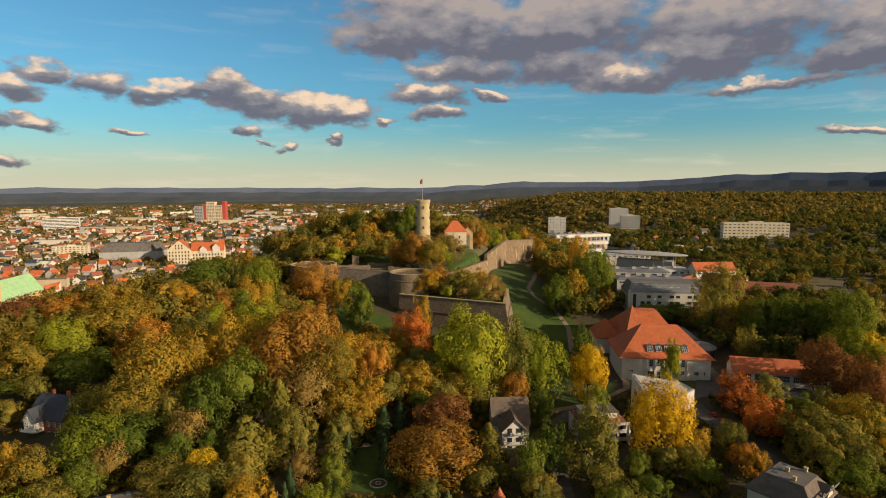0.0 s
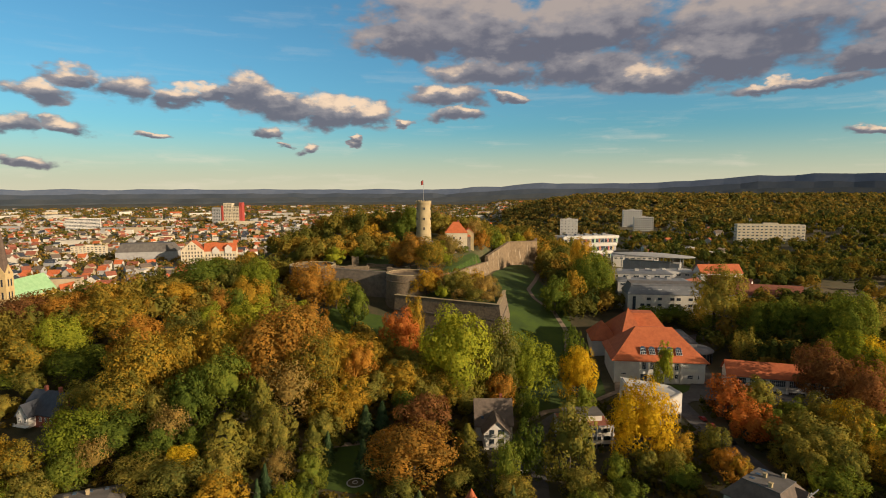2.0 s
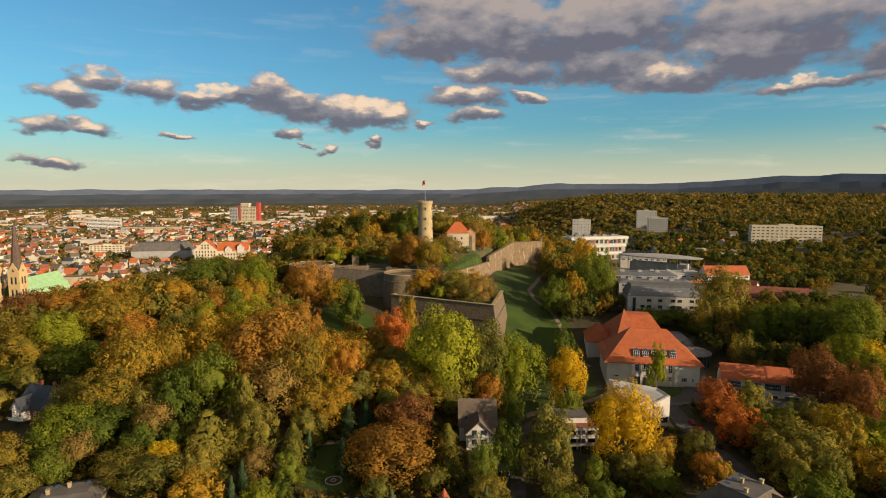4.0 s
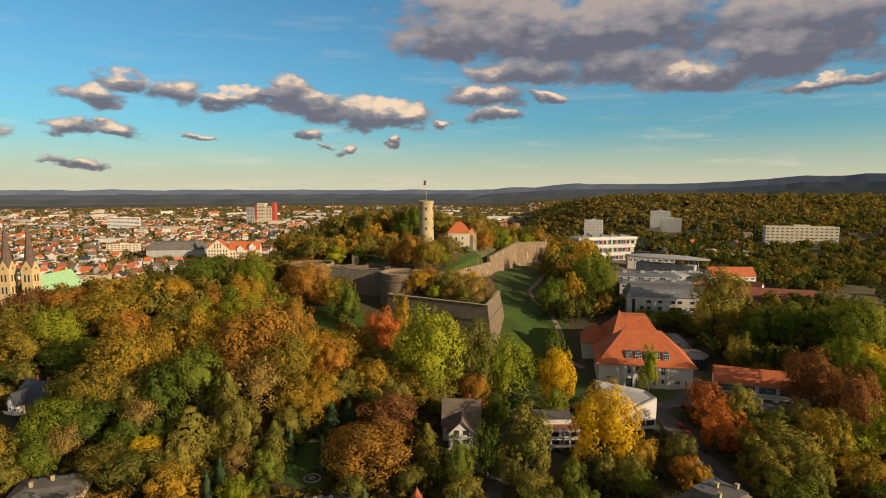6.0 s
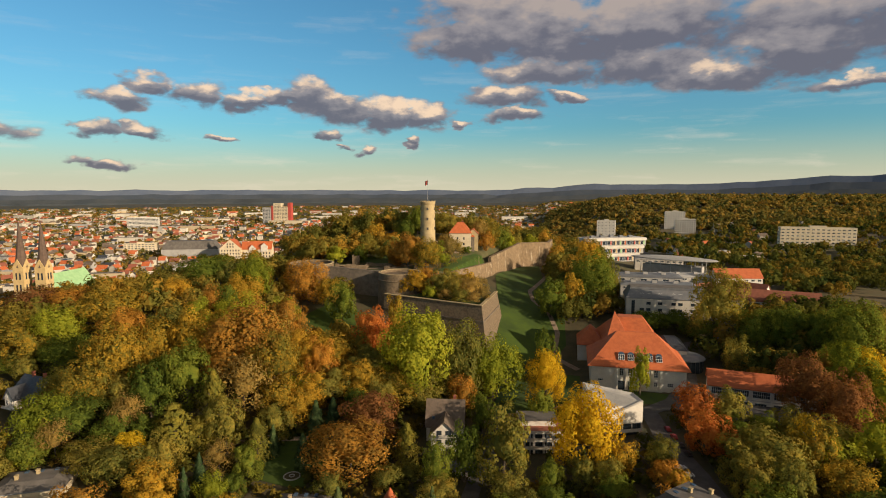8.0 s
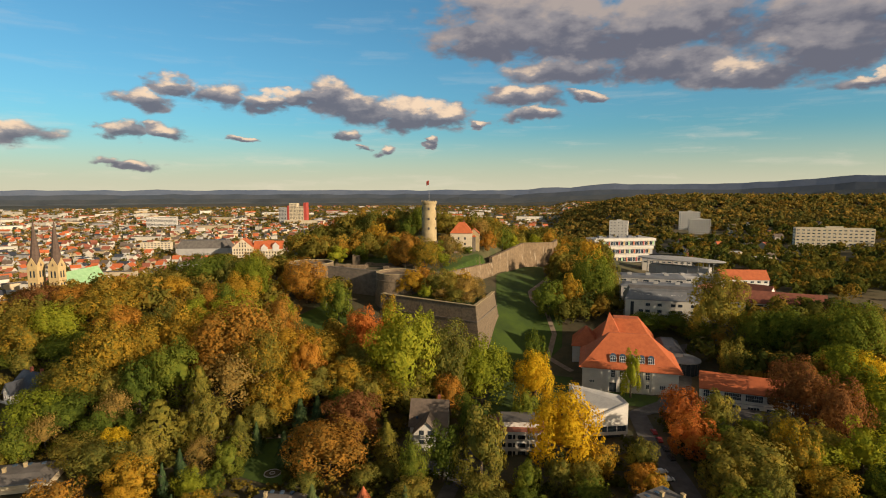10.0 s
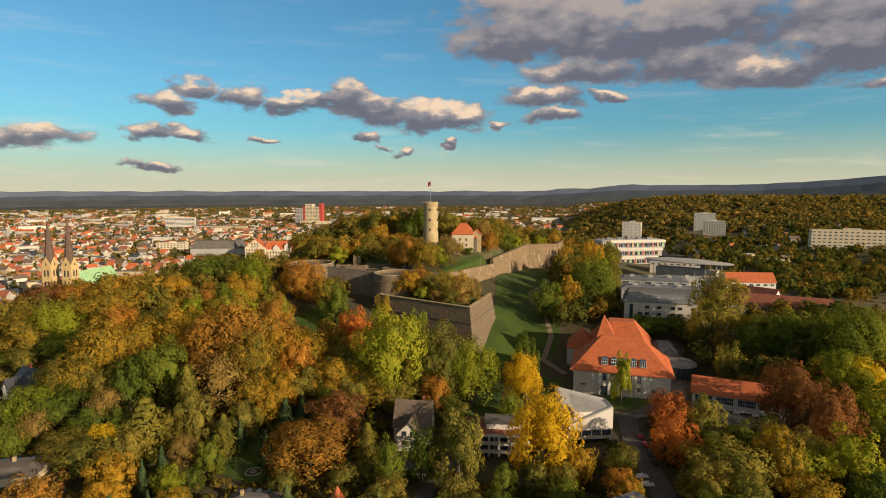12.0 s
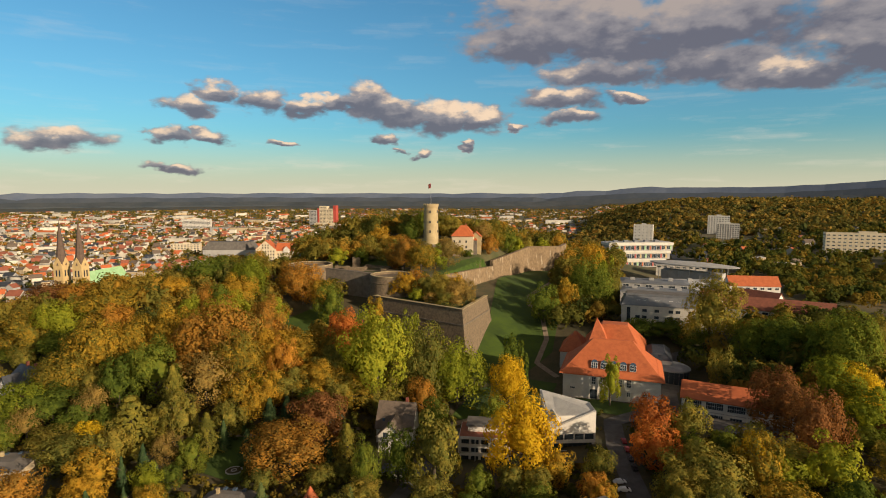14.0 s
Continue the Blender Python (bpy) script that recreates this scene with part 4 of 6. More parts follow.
def apartment_house():
    """White terraced flats, each storey set back."""
    x, y, base = 54.0, 207.0, -1.5
    t = thing("apartment_house", x, y, base, 6, "white modern flats with stepped terraces and long balconies", "apartment house")
    w = 19.5
    for k, (front, back, z0, z1) in enumerate(((0, 15, -2, 2.9), (0.6, 15, 2.9, 5.8), (1.2, 15, 5.8, 8.7))):
        part("storey", boxes((0, w, front, back, z0, z1)), M_PLASTER, t)
        part("balcony", boxes((-0.2, w + 0.2, front - 1.5, front, z1 - 0.25, z1)), M_PLASTER, t)
        part("parapet", boxes((-0.2, w + 0.2, front - 1.5, front - 1.38, z1, z1 + 0.85)), M_PLASTER, t)
        for i in range(5):
            window(t, 2.4 + 3.7 * i, front - 0.02, max(z0, 0) + 0.35, 2.8, 2.1, 0, 4, 1, M_DARKFRAME)
        for i in range(3):
            window(t, w + 0.02, 3.5 + 4 * i, max(z0, 0) + 0.6, 1.8, 1.7, 90, 2, 1, M_DARKFRAME)
    part("penthouse", boxes((3, 17, 6, 14, 8.7, 11.2)), M_PLASTER, t)
    part("penthouse_roof", boxes((2.4, 17.6, 5.2, 14.4, 11.2, 11.5)), M_BITUMEN, t)
    part("roof", boxes((0.2, w - 0.2, 1.3, 14.8, 8.7, 8.82)), M_TILE_DARK, t, "planted reddish roof terrace")
    for k in range(4):
        part("party_wall", boxes((6.3 * k - 0.1, 6.3 * k + 0.1, -1.4, 0.2, -2, 8.7)), M_PLASTER, t)


def wedge_house():
    """White house with a rising pent roof and a cut-out terrace."""
    x, y, base = 87.6, 216.5, 1.0
    t = thing("wedge_house", x, y, base, 17, "white modern house with slanting roof and cut-out terrace", "house")
    w, d = 17.4, 18
    pts = [(0, 0, 3.2), (w, 0, 3.2), (w, d * 0.45, 3.2), (0, d, 3.2), (0, 0, 8.8), (w, 0, 15.6), (w, d * 0.45, 15.9), (0, d, 18.0)]
    part("upper_wall", solid(pts, [(3, 2, 1, 0), (0, 1, 5, 4), (1, 2, 6, 5), (2, 3, 7, 6), (3, 0, 4, 7), (4, 5, 6, 7)]), M_PLASTER, t)
    part("roof", solid([(0.5, 0.5, 9.2), (w - 0.4, 0.4, 15.75), (w - 0.4, d * 0.45 - 0.2, 16.1), (0.5, d - 0.8, 18.05), (0.5, 0.5, 8.6), (w - 0.4, 0.4, 15.2), (w - 0.4, d * 0.45 - 0.2, 15.4), (0.5, d - 0.8, 17.2)],
                       [(0, 1, 2, 3), (7, 6, 5, 4), (0, 4, 5, 1), (1, 5, 6, 2), (2, 6, 7, 3), (3, 7, 4, 0)]), M_CONCRETE, t, "smooth pale grey roof skin")
    part("base_wall", boxes((0, w, 1.4, d * 0.45, -4, 3.2), (0, 6, 1.4, d - 3, -4, 3.2)), M_GREYWALL, t)
    # no recess is cut: a dark slab paints the terrace's deep shade
    part("terrace", solid([(3.0, 2.2, 10.3), (9.4, 2.2, 12.6), (9.4, 7.2, 13.6), (3.0, 7.4, 12.6), (3.0, 2.2, 10.36), (9.4, 2.2, 12.72), (9.4, 7.2, 14.0), (3.0, 7.4, 13.1)],
                          [(0, 1, 2, 3), (7, 6, 5, 4), (0, 4, 5, 1), (1, 5, 6, 2), (2, 6, 7, 3), (3, 7, 4, 0)]), M_DARKFRAME, t, "dark slab for the sunken terrace, its deep shade painted")
    part("terrace_rim", boxes((2.6, 9.8, 1.7, 2.2, 10.2, 13.3), (2.5, 3.0, 2.2, 7.6, 11.0, 13.6)), M_PLASTER, t)
    for k in range(4):
        window(t, 3.2 + 3.9 * k, -0.02, 4.6, 3.5, 2.2, 0, 2, 1, M_DARKFRAME)
    window(t, 9, 1.38, 0.2, 15, 2.4, 0, 8, 1, M_DARKFRAME)
    for yy, z in ((6, 6.0), (11, 7.5), (15, 9.5)):
        window(t, -0.02, yy, z, 1.5, 2.6, -90, 1, 2, M_DARKFRAME)
    part("garden_wall", boxes((-2, w + 3, -1.4, -1.1, -4, 1.0)), M_CONCRETE, t)


def villa():
    x, y, base = -164.0, 210.0, 2.0
    t = thing("villa", x, y, base, -14, "old villa with slate roofs, white gable and red brick base", "house")
    part("base_wall", boxes((0, 17, 0, 14, -3, 4)), M_BRICK, t)
    part("wall", gable_walls(0, 17, 0, 14, 4, 8.2, 6.6), M_BRICK, t)
    part("roof", gable_roof(0, 17, 0, 14, 8.2, 6.6, 0.7, 0.3), M_SLATE, t, "dark slate roof")
    part("front_gable", gable_walls(1.5, 7.5, -3, 6, 3, 8.0, 4.2, False), M_PLASTER, t)
    part("front_roof", gable_roof(1.5, 7.5, -3, 6, 8.0, 4.2, 0.6, 0.25, False), M_SLATE, t)
    part("balcony", boxes((1.2, 7.8, -4.6, -3, 3.7, 4.0)), M_FRAME, t)
    for k in range(9):
        part("baluster", boxes((1.3 + 0.78 * k, 1.42 + 0.78 * k, -4.55, -4.43, 4.0, 5.0)), M_FRAME, t)
    for wx in (3, 6):
        window(t, wx, -3.02, 4.9, 1.4, 2.2, 0, 2, 2)
        window(t, wx, -3.02, 8.2, 1.0, 1.5, 0, 2, 2)
    for wx in (10, 13, 15.4):
        for z in (0.8, 4.9):
            window(t, wx, -0.02, z, 1.2, 2.0, 0, 2, 2)
    for cx in (5, 12.5):
        part("chimney", boxes((cx, cx + 1.1, 6.5, 7.6, 12.5, 17)), M_BRICK, t)
    part("side_wing", boxes((15, 24, 3, 13, -3, 6.5)), M_BRICK, t)
    part("side_roof", hip_roof(15, 24, 3, 13, 6.5, 4.5, 4, 4.6, 0.6), M_SLATE, t)


def flat_roof_house(x, y, base, w, d, h, turn, wall_mat, roof_mat, label, stacks=3, balconies=False, steep=1.6):
    t = thing("flat_roofed_house", x, y, base, turn, label, "house", "flat-roofed houses")
    part("wall", boxes((0, w, 0, d, -3, h)), wall_mat, t)
    part("roof", hip_roof(0, w, 0, d, h, steep, 3.5, 3.5, 0.8, 0.35), roof_mat, t)
    if steep > 2:
        part("roof_deck", boxes((3.3, w - 3.3, 3.3, d - 3.3, h + steep - 0.1, h + steep + 0.25)), M_BITUMEN, t, "flat felted roof deck")
        part("front_gable", gable_walls(w * 0.55, w * 0.85, -0.4, 3.5, h - 2, h + 1.4, 2.4, False), wall_mat, t, "plastered dormer gable")
        part("gable_roof", gable_roof(w * 0.55, w * 0.85, -0.4, 3.5, h + 1.4, 2.4, 0.3, 0.2, False), roof_mat, t)
    h += steep - 1.6
    part("gutter", boxes((-0.95, w + 0.95, -0.98, -0.8, h - 0.3, h + 0.06)), M_ZINC, t)
    for k in range(stacks):
        part("chimney", boxes((w * (0.25 + 0.25 * k), w * (0.25 + 0.25 * k) + 0.9, d * (0.35 + 0.2 * (k % 2)), d * (0.35 + 0.2 * (k % 2)) + 0.9, h + 1.2, h + 3.0), (w * (0.25 + 0.25 * k) - 0.1, w * (0.25 + 0.25 * k) + 1.0, d * (0.35 + 0.2 * (k % 2)) - 0.1, d * (0.35 + 0.2 * (k % 2)) + 1.0, h + 2.9, h + 3.15)), M_STONE_PALE, t)
    for k in range(3):
        part("skylight", boxes((w * (0.3 + 0.22 * k), w * (0.3 + 0.22 * k) + 1.1, d * 0.66, d * 0.66 + 1.3, h + 1.4, h + 1.95)), M_SKYGLASS, t)
    n = max(2, int(w / 3.2))
    for k in range(n):
        for z in np.arange(0.8, h - 1.6, 2.9):
            window(t, w * (k + 0.5) / n, -0.02, float(z), 1.4, 1.5, 0, 2, 1)
    if balconies:
        for z in np.arange(2.7, h, 2.9):
            part("balcony", boxes((0, w, -1.6, 0, float(z) - 0.2, float(z)), (0, w, -1.6, -1.5, float(z), float(z) + 0.9)), M_CREAM, t)
    return t


school_hall()
school_wing()
gabled_house()
garden_shed()
apartment_house()
wedge_house()
villa()
flat_roof_house(102, 144, 2, 17, 17, 8.6, 38, M_CREAM, M_TILE_BROWN, "cream house with brown mansard, flat grey deck and chimneys", steep=4.6)
flat_roof_house(-108, 147, -7, 20, 14, 11, 22, M_CREAM, M_BITUMEN, "cream flats with balconies under a flat brownish roof", 2, True)
flat_roof_house(74, 140, -4, 13, 11, 7.5, 10, M_GREYWALL, M_ZINC, "grey house with low pale metal roof", 2)
flat_roof_house(128, 138, -2, 14, 12, 10, -12, M_PLASTER, M_SLATE, "white house with low slate roof", 1)
flat_roof_house(-18, 154, -4, 15, 9, 6.0, 4, M_GREYWALL, M_BITUMEN, "low grey house with flat roof", 1)


def small_turret():
    t = thing("garden_turret", 17.2, 159.5, -5, 0, "small garden turret with pointed orange roof", "turret")
    part("wall", turned(bmesh.new(), [(2.2, -1), (2.2, 9.5)], 12), M_CREAM, t)
    part("roof", turned(bmesh.new(), [(2.7, 9.4), (2.6, 9.7), (0.05, 14.2)], 12), M_TILE, t, "pointed orange roof")


small_turret()


def gazebo():
    t = thing("garden_pavilion", -16, 210, gz(-16, 210) - 0.2, 20, "small white garden pavilion with slate roof", "pavilion")
    for k in range(6):
        a = math.pi * k / 3
        part("post", boxes((1.3 * math.cos(a) - 0.1, 1.3 * math.cos(a) + 0.1, 1.3 * math.sin(a) - 0.1, 1.3 * math.sin(a) + 0.1, 0, 2.3)), M_FRAME, t)
    part("floor", turned(bmesh.new(), [(1.7, 0), (1.7, 0.3)], 6), M_CONCRETE, t)
    part("balustrade", ring(bmesh.new(), 0, 0, 1.25, 1.38, 0.3, 1.1, 6), M_FRAME, t)
    part("roof", turned(bmesh.new(), [(2.0, 2.2), (1.95, 2.4), (0.05, 3.8)], 6), M_SLATE, t)


gazebo()


# ---- trees ----
RNG = np.random.default_rng(11)


def cards(centres, normals, size, rng, squash=0.75):
    """Leaf sprays: small tilted quads at the centres, facing roughly along the normals."""
    n = len(centres)
    nrm = normals + rng.normal(0, 0.30, (n, 3))
    nrm /= np.linalg.norm(nrm, axis=1, keepdims=True) + 1e-9
    u = np.cross(nrm, rng.normal(0, 1, (n, 3)))
    u /= np.linalg.norm(u, axis=1, keepdims=True) + 1e-9
    v = np.cross(nrm, u)
    s = (size * rng.uniform(0.6, 1.35, (n, 1)))
    u, v = u * s, v * s * squash
    k = rng.uniform(0.3, 0.9, (n, 1))
    return np.stack([centres - u * k, centres - v, centres + u, centres + v * k], 1)


def unit(rng, n):
    d = rng.normal(0, 1, (n, 3))
    return d / np.linalg.norm(d, axis=1, keepdims=True)


def crown_broad(seed, lumps, leaves, size, loose=0.0):
    """A broad crown of unit radius, about its middle: lumps of leaf sprays with gaps between; returns sprays and soft normals."""
    rng = np.random.default_rng(seed)
    d = unit(rng, lumps)
    d[:, 2] = np.where(d[:, 2] < -0.8, -d[:, 2] * 0.6, d[:, 2])
    far = rng.uniform(0.50, 0.92, (lumps, 1))
    mid = d * far
    lean = rng.normal(0, 0.07, 2)
    mid[:, 0] += lean[0] * mid[:, 2]
    mid[:, 1] += lean[1] * mid[:, 2]
    r = rng.uniform(0.14, 0.32, (lumps, 1))
    share = (r[:, 0] * (0.4 + far[:, 0])) ** 2
    which = rng.choice(lumps, leaves, p=share / share.sum())
    e = unit(rng, leaves) + d[which] * 0.55
    e /= np.linalg.norm(e, axis=1, keepdims=True)
    p = mid[which] + e * r[which] * rng.uniform(0.7 - 0.4 * loose, 1.05 + 0.25 * loose, (leaves, 1))
    p[:, :2] /= np.quantile(np.hypot(p[:, 0], p[:, 1]), 0.86)
    p[:, 2] /= np.quantile(np.abs(p[:, 2]), 0.965)
    nrm = e + d[which] * 0.55
    return cards(p, nrm, size, rng), nrm / np.linalg.norm(nrm, axis=1, keepdims=True)


def crown_conifer(seed, tiers, leaves, size, droop=0.35, full=1.0):
    """A pointed crown: whorls of drooping boughs; height -1 to 1, radius 1 at the foot."""
    rng = np.random.default_rng(seed)
    h = rng.uniform(0, 1, leaves) ** 0.75
    tier = np.floor(h * tiers) / tiers
    a = rng.uniform(0, 2 * np.pi, leaves)
    bough = 0.75 + 0.35 * np.sin(a * 5 + tier * 40) * np.sin(a * 3 + tier * 17)
    f = rng.uniform(0.35, 1.0, leaves) ** 0.6
    r = f * bough * (1.03 - tier ** full)
    p = np.stack([r * np.cos(a), r * np.sin(a), -1 + 2 * tier - droop * 0.5 * f * (1 - tier) + rng.normal(0, 0.03, leaves) + 0.04], 1)
    nrm = np.stack([np.cos(a) * 0.8, np.sin(a) * 0.8, np.full(leaves, 0.6)], 1)
    return cards(p, nrm, size, rng, 0.55), nrm + rng.normal(0, 0.12, (leaves, 3))


def crown_mesh(sprays, leaf, r=0.0, flat=0.95):
    """Leaf sprays round a small closed inner crown, as one mesh."""
    quads, soft = sprays
    if r:
        bm = bmesh.new()
        bmesh.ops.create_icosphere(bm, subdivisions=2, radius=r)
        pts = np.array([(v.co * (0.85 + 0.4 * noise.noise(v.co * 2.3 + Vector((r * 50, 0, 0))))).to_tuple() for v in bm.verts]) * (1, 1, flat)
        tri = [[v.index for v in f.verts] for f in bm.faces]
        bm.free()
        inner = np.array([[pts[a], pts[b], pts[c], (pts[c] + pts[a]) / 2] for a, b, c in tri])
        out = inner.mean(1)
        quads, soft = np.concatenate([quads, inner]), np.concatenate([soft, out / np.linalg.norm(out, axis=1, keepdims=True)])
    return quads_mesh("crown", quads, LEAF[leaf], soft)


CROWNS = {
    "broad": [crown_mesh(crown_broad(s, n, 4200, 0.054), "green", 0.54) for s, n in ((1, 60), (2, 80), (3, 50), (4, 70), (5, 95))],
    "large": [crown_mesh(crown_broad(s, n, 8200, 0.041), "green", 0.54) for s, n in ((11, 110), (12, 90), (13, 130), (14, 80))],
    "thin": [crown_mesh(crown_broad(s, 80, 3600, 0.046, 0.8), "brown", 0.46) for s in (8, 9)],
    "conifer": [crown_mesh(crown_conifer(s, t, 2800, 0.10, 0.35, 1.15), "spruce") for s, t in ((21, 13), (22, 17))],
    "larch": [crown_mesh(crown_conifer(s, t, 4600, 0.060, 0.8, 2.4), "larch") for s, t in ((31, 14), (32, 18), (33, 11))],
}


def trunk_mesh(seed):
    """A tapered trunk with limbs; unit height, to be stretched."""
    rng = random.Random(seed)
    bm = bmesh.new()

    def limb(a, b, ra, rb, n=6):
        m = (b - a).to_track_quat("Z", "Y").to_matrix()
        rows = [[bm.verts.new(p + m @ Vector((r * math.cos(6.283 * k / n), r * math.sin(6.283 * k / n), 0))) for k in range(n)] for p, r in ((a, ra), (b, rb))]
        for k in range(n):
            bm.faces.new((rows[0][k], rows[0][(k + 1) % n], rows[1][(k + 1) % n], rows[1][k]))

    a, b, c = Vector((0, 0, -0.06)), Vector((rng.uniform(-.01, .01), rng.uniform(-.01, .01), 0.4)), Vector((rng.uniform(-.03, .03), rng.uniform(-.03, .03), 0.82))
    limb(a, b, 0.026, 0.019)
    limb(b, c, 0.019, 0.006)
    for k in range(8):
        t = rng.uniform(0.25, 0.75)
        s = b.lerp(c, max(0, (t - 0.4) / 0.42)) if t > 0.4 else a.lerp(b, t / 0.4)
        ang = k * 2.4 + rng.random()
        reach = rng.uniform(0.14, 0.26)
        limb(s, s + Vector((math.cos(ang) * reach, math.sin(ang) * reach, rng.uniform(0.1, 0.22))), 0.011, 0.003, 5)
    me = bpy.data.meshes.new("trunk")
    bm.to_mesh(me)
    bm.free()
    me.materials.append(M_BARK)
    return me


TRUNKS = [trunk_mesh(k) for k in range(3)]
TREE_WORDS = {"green": "green-leaved broad tree", "lime": "yellow-green broad-crowned tree", "olive": "olive-brown autumn tree", "gold": "bright golden-yellow autumn tree", "amber": "amber and golden autumn tree",
              "orange": "orange-brown autumn tree", "rust": "rust-red autumn tree", "copper": "dark copper-brown beech tree", "brown": "thinning brown autumn tree", "spruce": "dark green spruce with drooping boughs", "larch": "olive-yellow larch with soft needles"}
PLACED = []
GROVE = []
GREEN_GROVE = []


def tree(leaf, x, y, height, radius, where="on the wooded slope", z=None):
    """One tree: trunk and crown, standing on the land."""
    kind = {"spruce": "conifer", "larch": "larch", "brown": "thin"}.get(leaf, "large" if radius > 9.4 or leaf == "gold" else "broad")
    k = len(PLACED)
    PLACED.append((x, y, radius))
    base = gz(x, y) if z is None else z
    t = thing("tree", x, y, base - 0.1, (k * 137.5) % 360, TREE_WORDS[leaf] + " " + where, "tree", "trees")
    trunk = shared("trunk", TRUNKS[k % 3], t, Matrix.Diagonal((height * 0.9, height * 0.9, height * 0.9, 1)))
    up = 0.46 * height if kind in ("conifer", "larch") else height * 0.465
    mid = height - up
    meshes = CROWNS[kind]
    crown = shared("crown", meshes[k % len(meshes)], t, Matrix.Translation((0, 0, mid)) @ Matrix.Diagonal((radius, radius * (0.9 + 0.2 * ((k * 0.37) % 1)), up, 1)))
    crown.material_slots[0].link = "OBJECT"
    crown.material_slots[0].material = LEAF[leaf]
    return t


HEDGE = {"green": 4, "lime": 2, "olive": 3, "amber": 1}


def inside(x, y, outline):
    hit = False
    for (ax, ay), (bx, by) in zip(outline, outline[1:] + outline[:1]):
        if (ay > y) != (by > y) and x < (bx - ax) * (y - ay) / (by - ay) + ax:
            hit = not hit
    return hit


# clear ground: centre and radius
CLEAR = [(96, 208, 7), (62, 198, 6), (27, 194, 5), (112, 290, 30), (100, 282, 16), (124, 282, 16), (112, 330, 26), (156, 256, 18), (168, 246, 14), (148, 244, 10), (144, 300, 11), (27, 208, 13), (34, 190, 7), (33, 178, 6), (66, 214, 14), (56, 212, 9), (96, 224, 14), (-154, 208, 16), (-148, 186, 14), (-165, 186, 12),
         (106, 158, 15), (116, 200, 7), (115, 220, 8), (113, 240, 9), (-26, 186, 14), (-24, 174, 9), (-17, 206, 5), (80, 146, 9), (-98, 154, 16), (135, 145, 9), (44, 200, 6), (50, 228, 7), (62, 244, 8), (80, 256, 8), (88, 280, 9),
         (17, 158, 4), (60, 320, 22), (62, 360, 20), (58, 400, 16), (58, 440, 14), (64, 480, 10), (-46, 328, 18), (-60, 324, 12), (-50, 304, 15), (-62, 306, 11), (-36, 300, 8), (62, 192, 9), (56, 196, 7), (70, 196, 6), (-100, 134, 12), (-92, 143, 12), (-84, 150, 7), (-12, 158, 8), (-10, 146, 7), (-30, 322, 12), (150, 330, 9), (170, 340, 8), (-16, 437, 10), (345, 430, 14), (330, 455, 14), (370, 480, 18), (24, 420, 9), (22, 400, 9), (12, 428, 8), (-60, 372, 12), (-40, 372, 14), (-22, 366, 12), (-87, 370, 17), (-40, 395, 13), (-55, 388, 10), (-20, 392, 12), (-10, 415, 9)]


def fill(outline, count, mixture, tall, wide, where, seed, gap=0.8, joined=False):
    """Trees strewn over an outline, with room for each and none on cleared ground."""
    rng = random.Random(seed)
    xs, ys = [p[0] for p in outline], [p[1] for p in outline]
    names, weights = list(mixture), list(mixture.values())
    made = 0
    for _ in range(count * 30):
        x, y = rng.uniform(min(xs), max(xs)), rng.uniform(min(ys), max(ys))
        r, h = rng.uniform(*wide), rng.uniform(*tall)
        leaf = rng.choices(names, weights)[0]
        if leaf in ("spruce", "larch"):
            r *= 0.6
        if not inside(x, y, outline) or any(math.hypot(x - a, y - b) < c + r * 0.75 for a, b, c in CLEAR):
            continue
        if any(math.hypot(x - a, y - b) < gap * (r + c) for a, b, c in PLACED):
            continue
        if joined:
            PLACED.append((x, y, r))
            (GREEN_GROVE if mixture is HEDGE else GROVE).append((x, y))
        else:
            tree(leaf, x, y, h * (0.8 + 0.2 * r / wide[1]), r, where)
        made += 1
        if made >= count:
            return


# trees that stand out
tree("lime", -171.7, 247, 22.4, 12.5, "on the wooded knoll")
tree("amber", -185.4, 240, 22.5, 13.8, "on the wooded knoll")
tree("copper", -221.1, 285, 18.0, 12.8, "on the wooded knoll")
tree("amber", -159.6, 264, 22.0, 15.4, "on the wooded knoll")
tree("orange", -196.9, 285, 16.7, 11.8, "on the wooded knoll")
tree("amber", -164.3, 290, 13.5, 11.7, "on the wooded knoll")
tree("green", -165.4, 318, 10.2, 12.7, "on the wooded knoll")
tree("lime", -191.0, 335, 14.9, 10.6, "on the wooded knoll")
tree("green", -145.0, 338, 21.6, 18.0, "on the wooded knoll")
tree("olive", -124.1, 330, 23.9, 9.2, "on the wooded knoll")
tree("lime", -110.0, 330, 30.4, 10.9, "on the wooded knoll")
tree("amber", -111.0, 318, 23.6, 13.2, "on the wooded knoll")
tree("olive", -155.8, 325, 14.8, 13.8, "on the wooded knoll")
tree("amber", -147.0, 305, 14.5, 10.4, "on the wooded knoll")
tree("orange", -121.2, 302, 19.8, 10.2, "on the wooded knoll")
tree("lime", -95.6, 285, 28.1, 13.5, "on the wooded knoll")
tree("green", -111.2, 300, 24.5, 6.7, "on the wooded knoll")
tree("lime", -116.0, 280, 23.3, 9.5, "on the wooded knoll")
tree("orange", -61.4, 228, 34.6, 17.1, "on the wooded knoll")
tree("amber", -90.4, 236, 33.8, 14.0, "on the wooded knoll")
tree("amber", -105.4, 228, 27.7, 11.2, "on the wooded knoll")
tree("orange", -135.0, 246, 25.2, 12.2, "on the wooded knoll")
tree("amber", -115.2, 214, 29.1, 13.8, "on the wooded knoll")
tree("olive", -113.8, 250, 31.1, 10.7, "on the wooded knoll")
tree("amber", -47.3, 220, 27.4, 10.3, "on the wooded knoll")
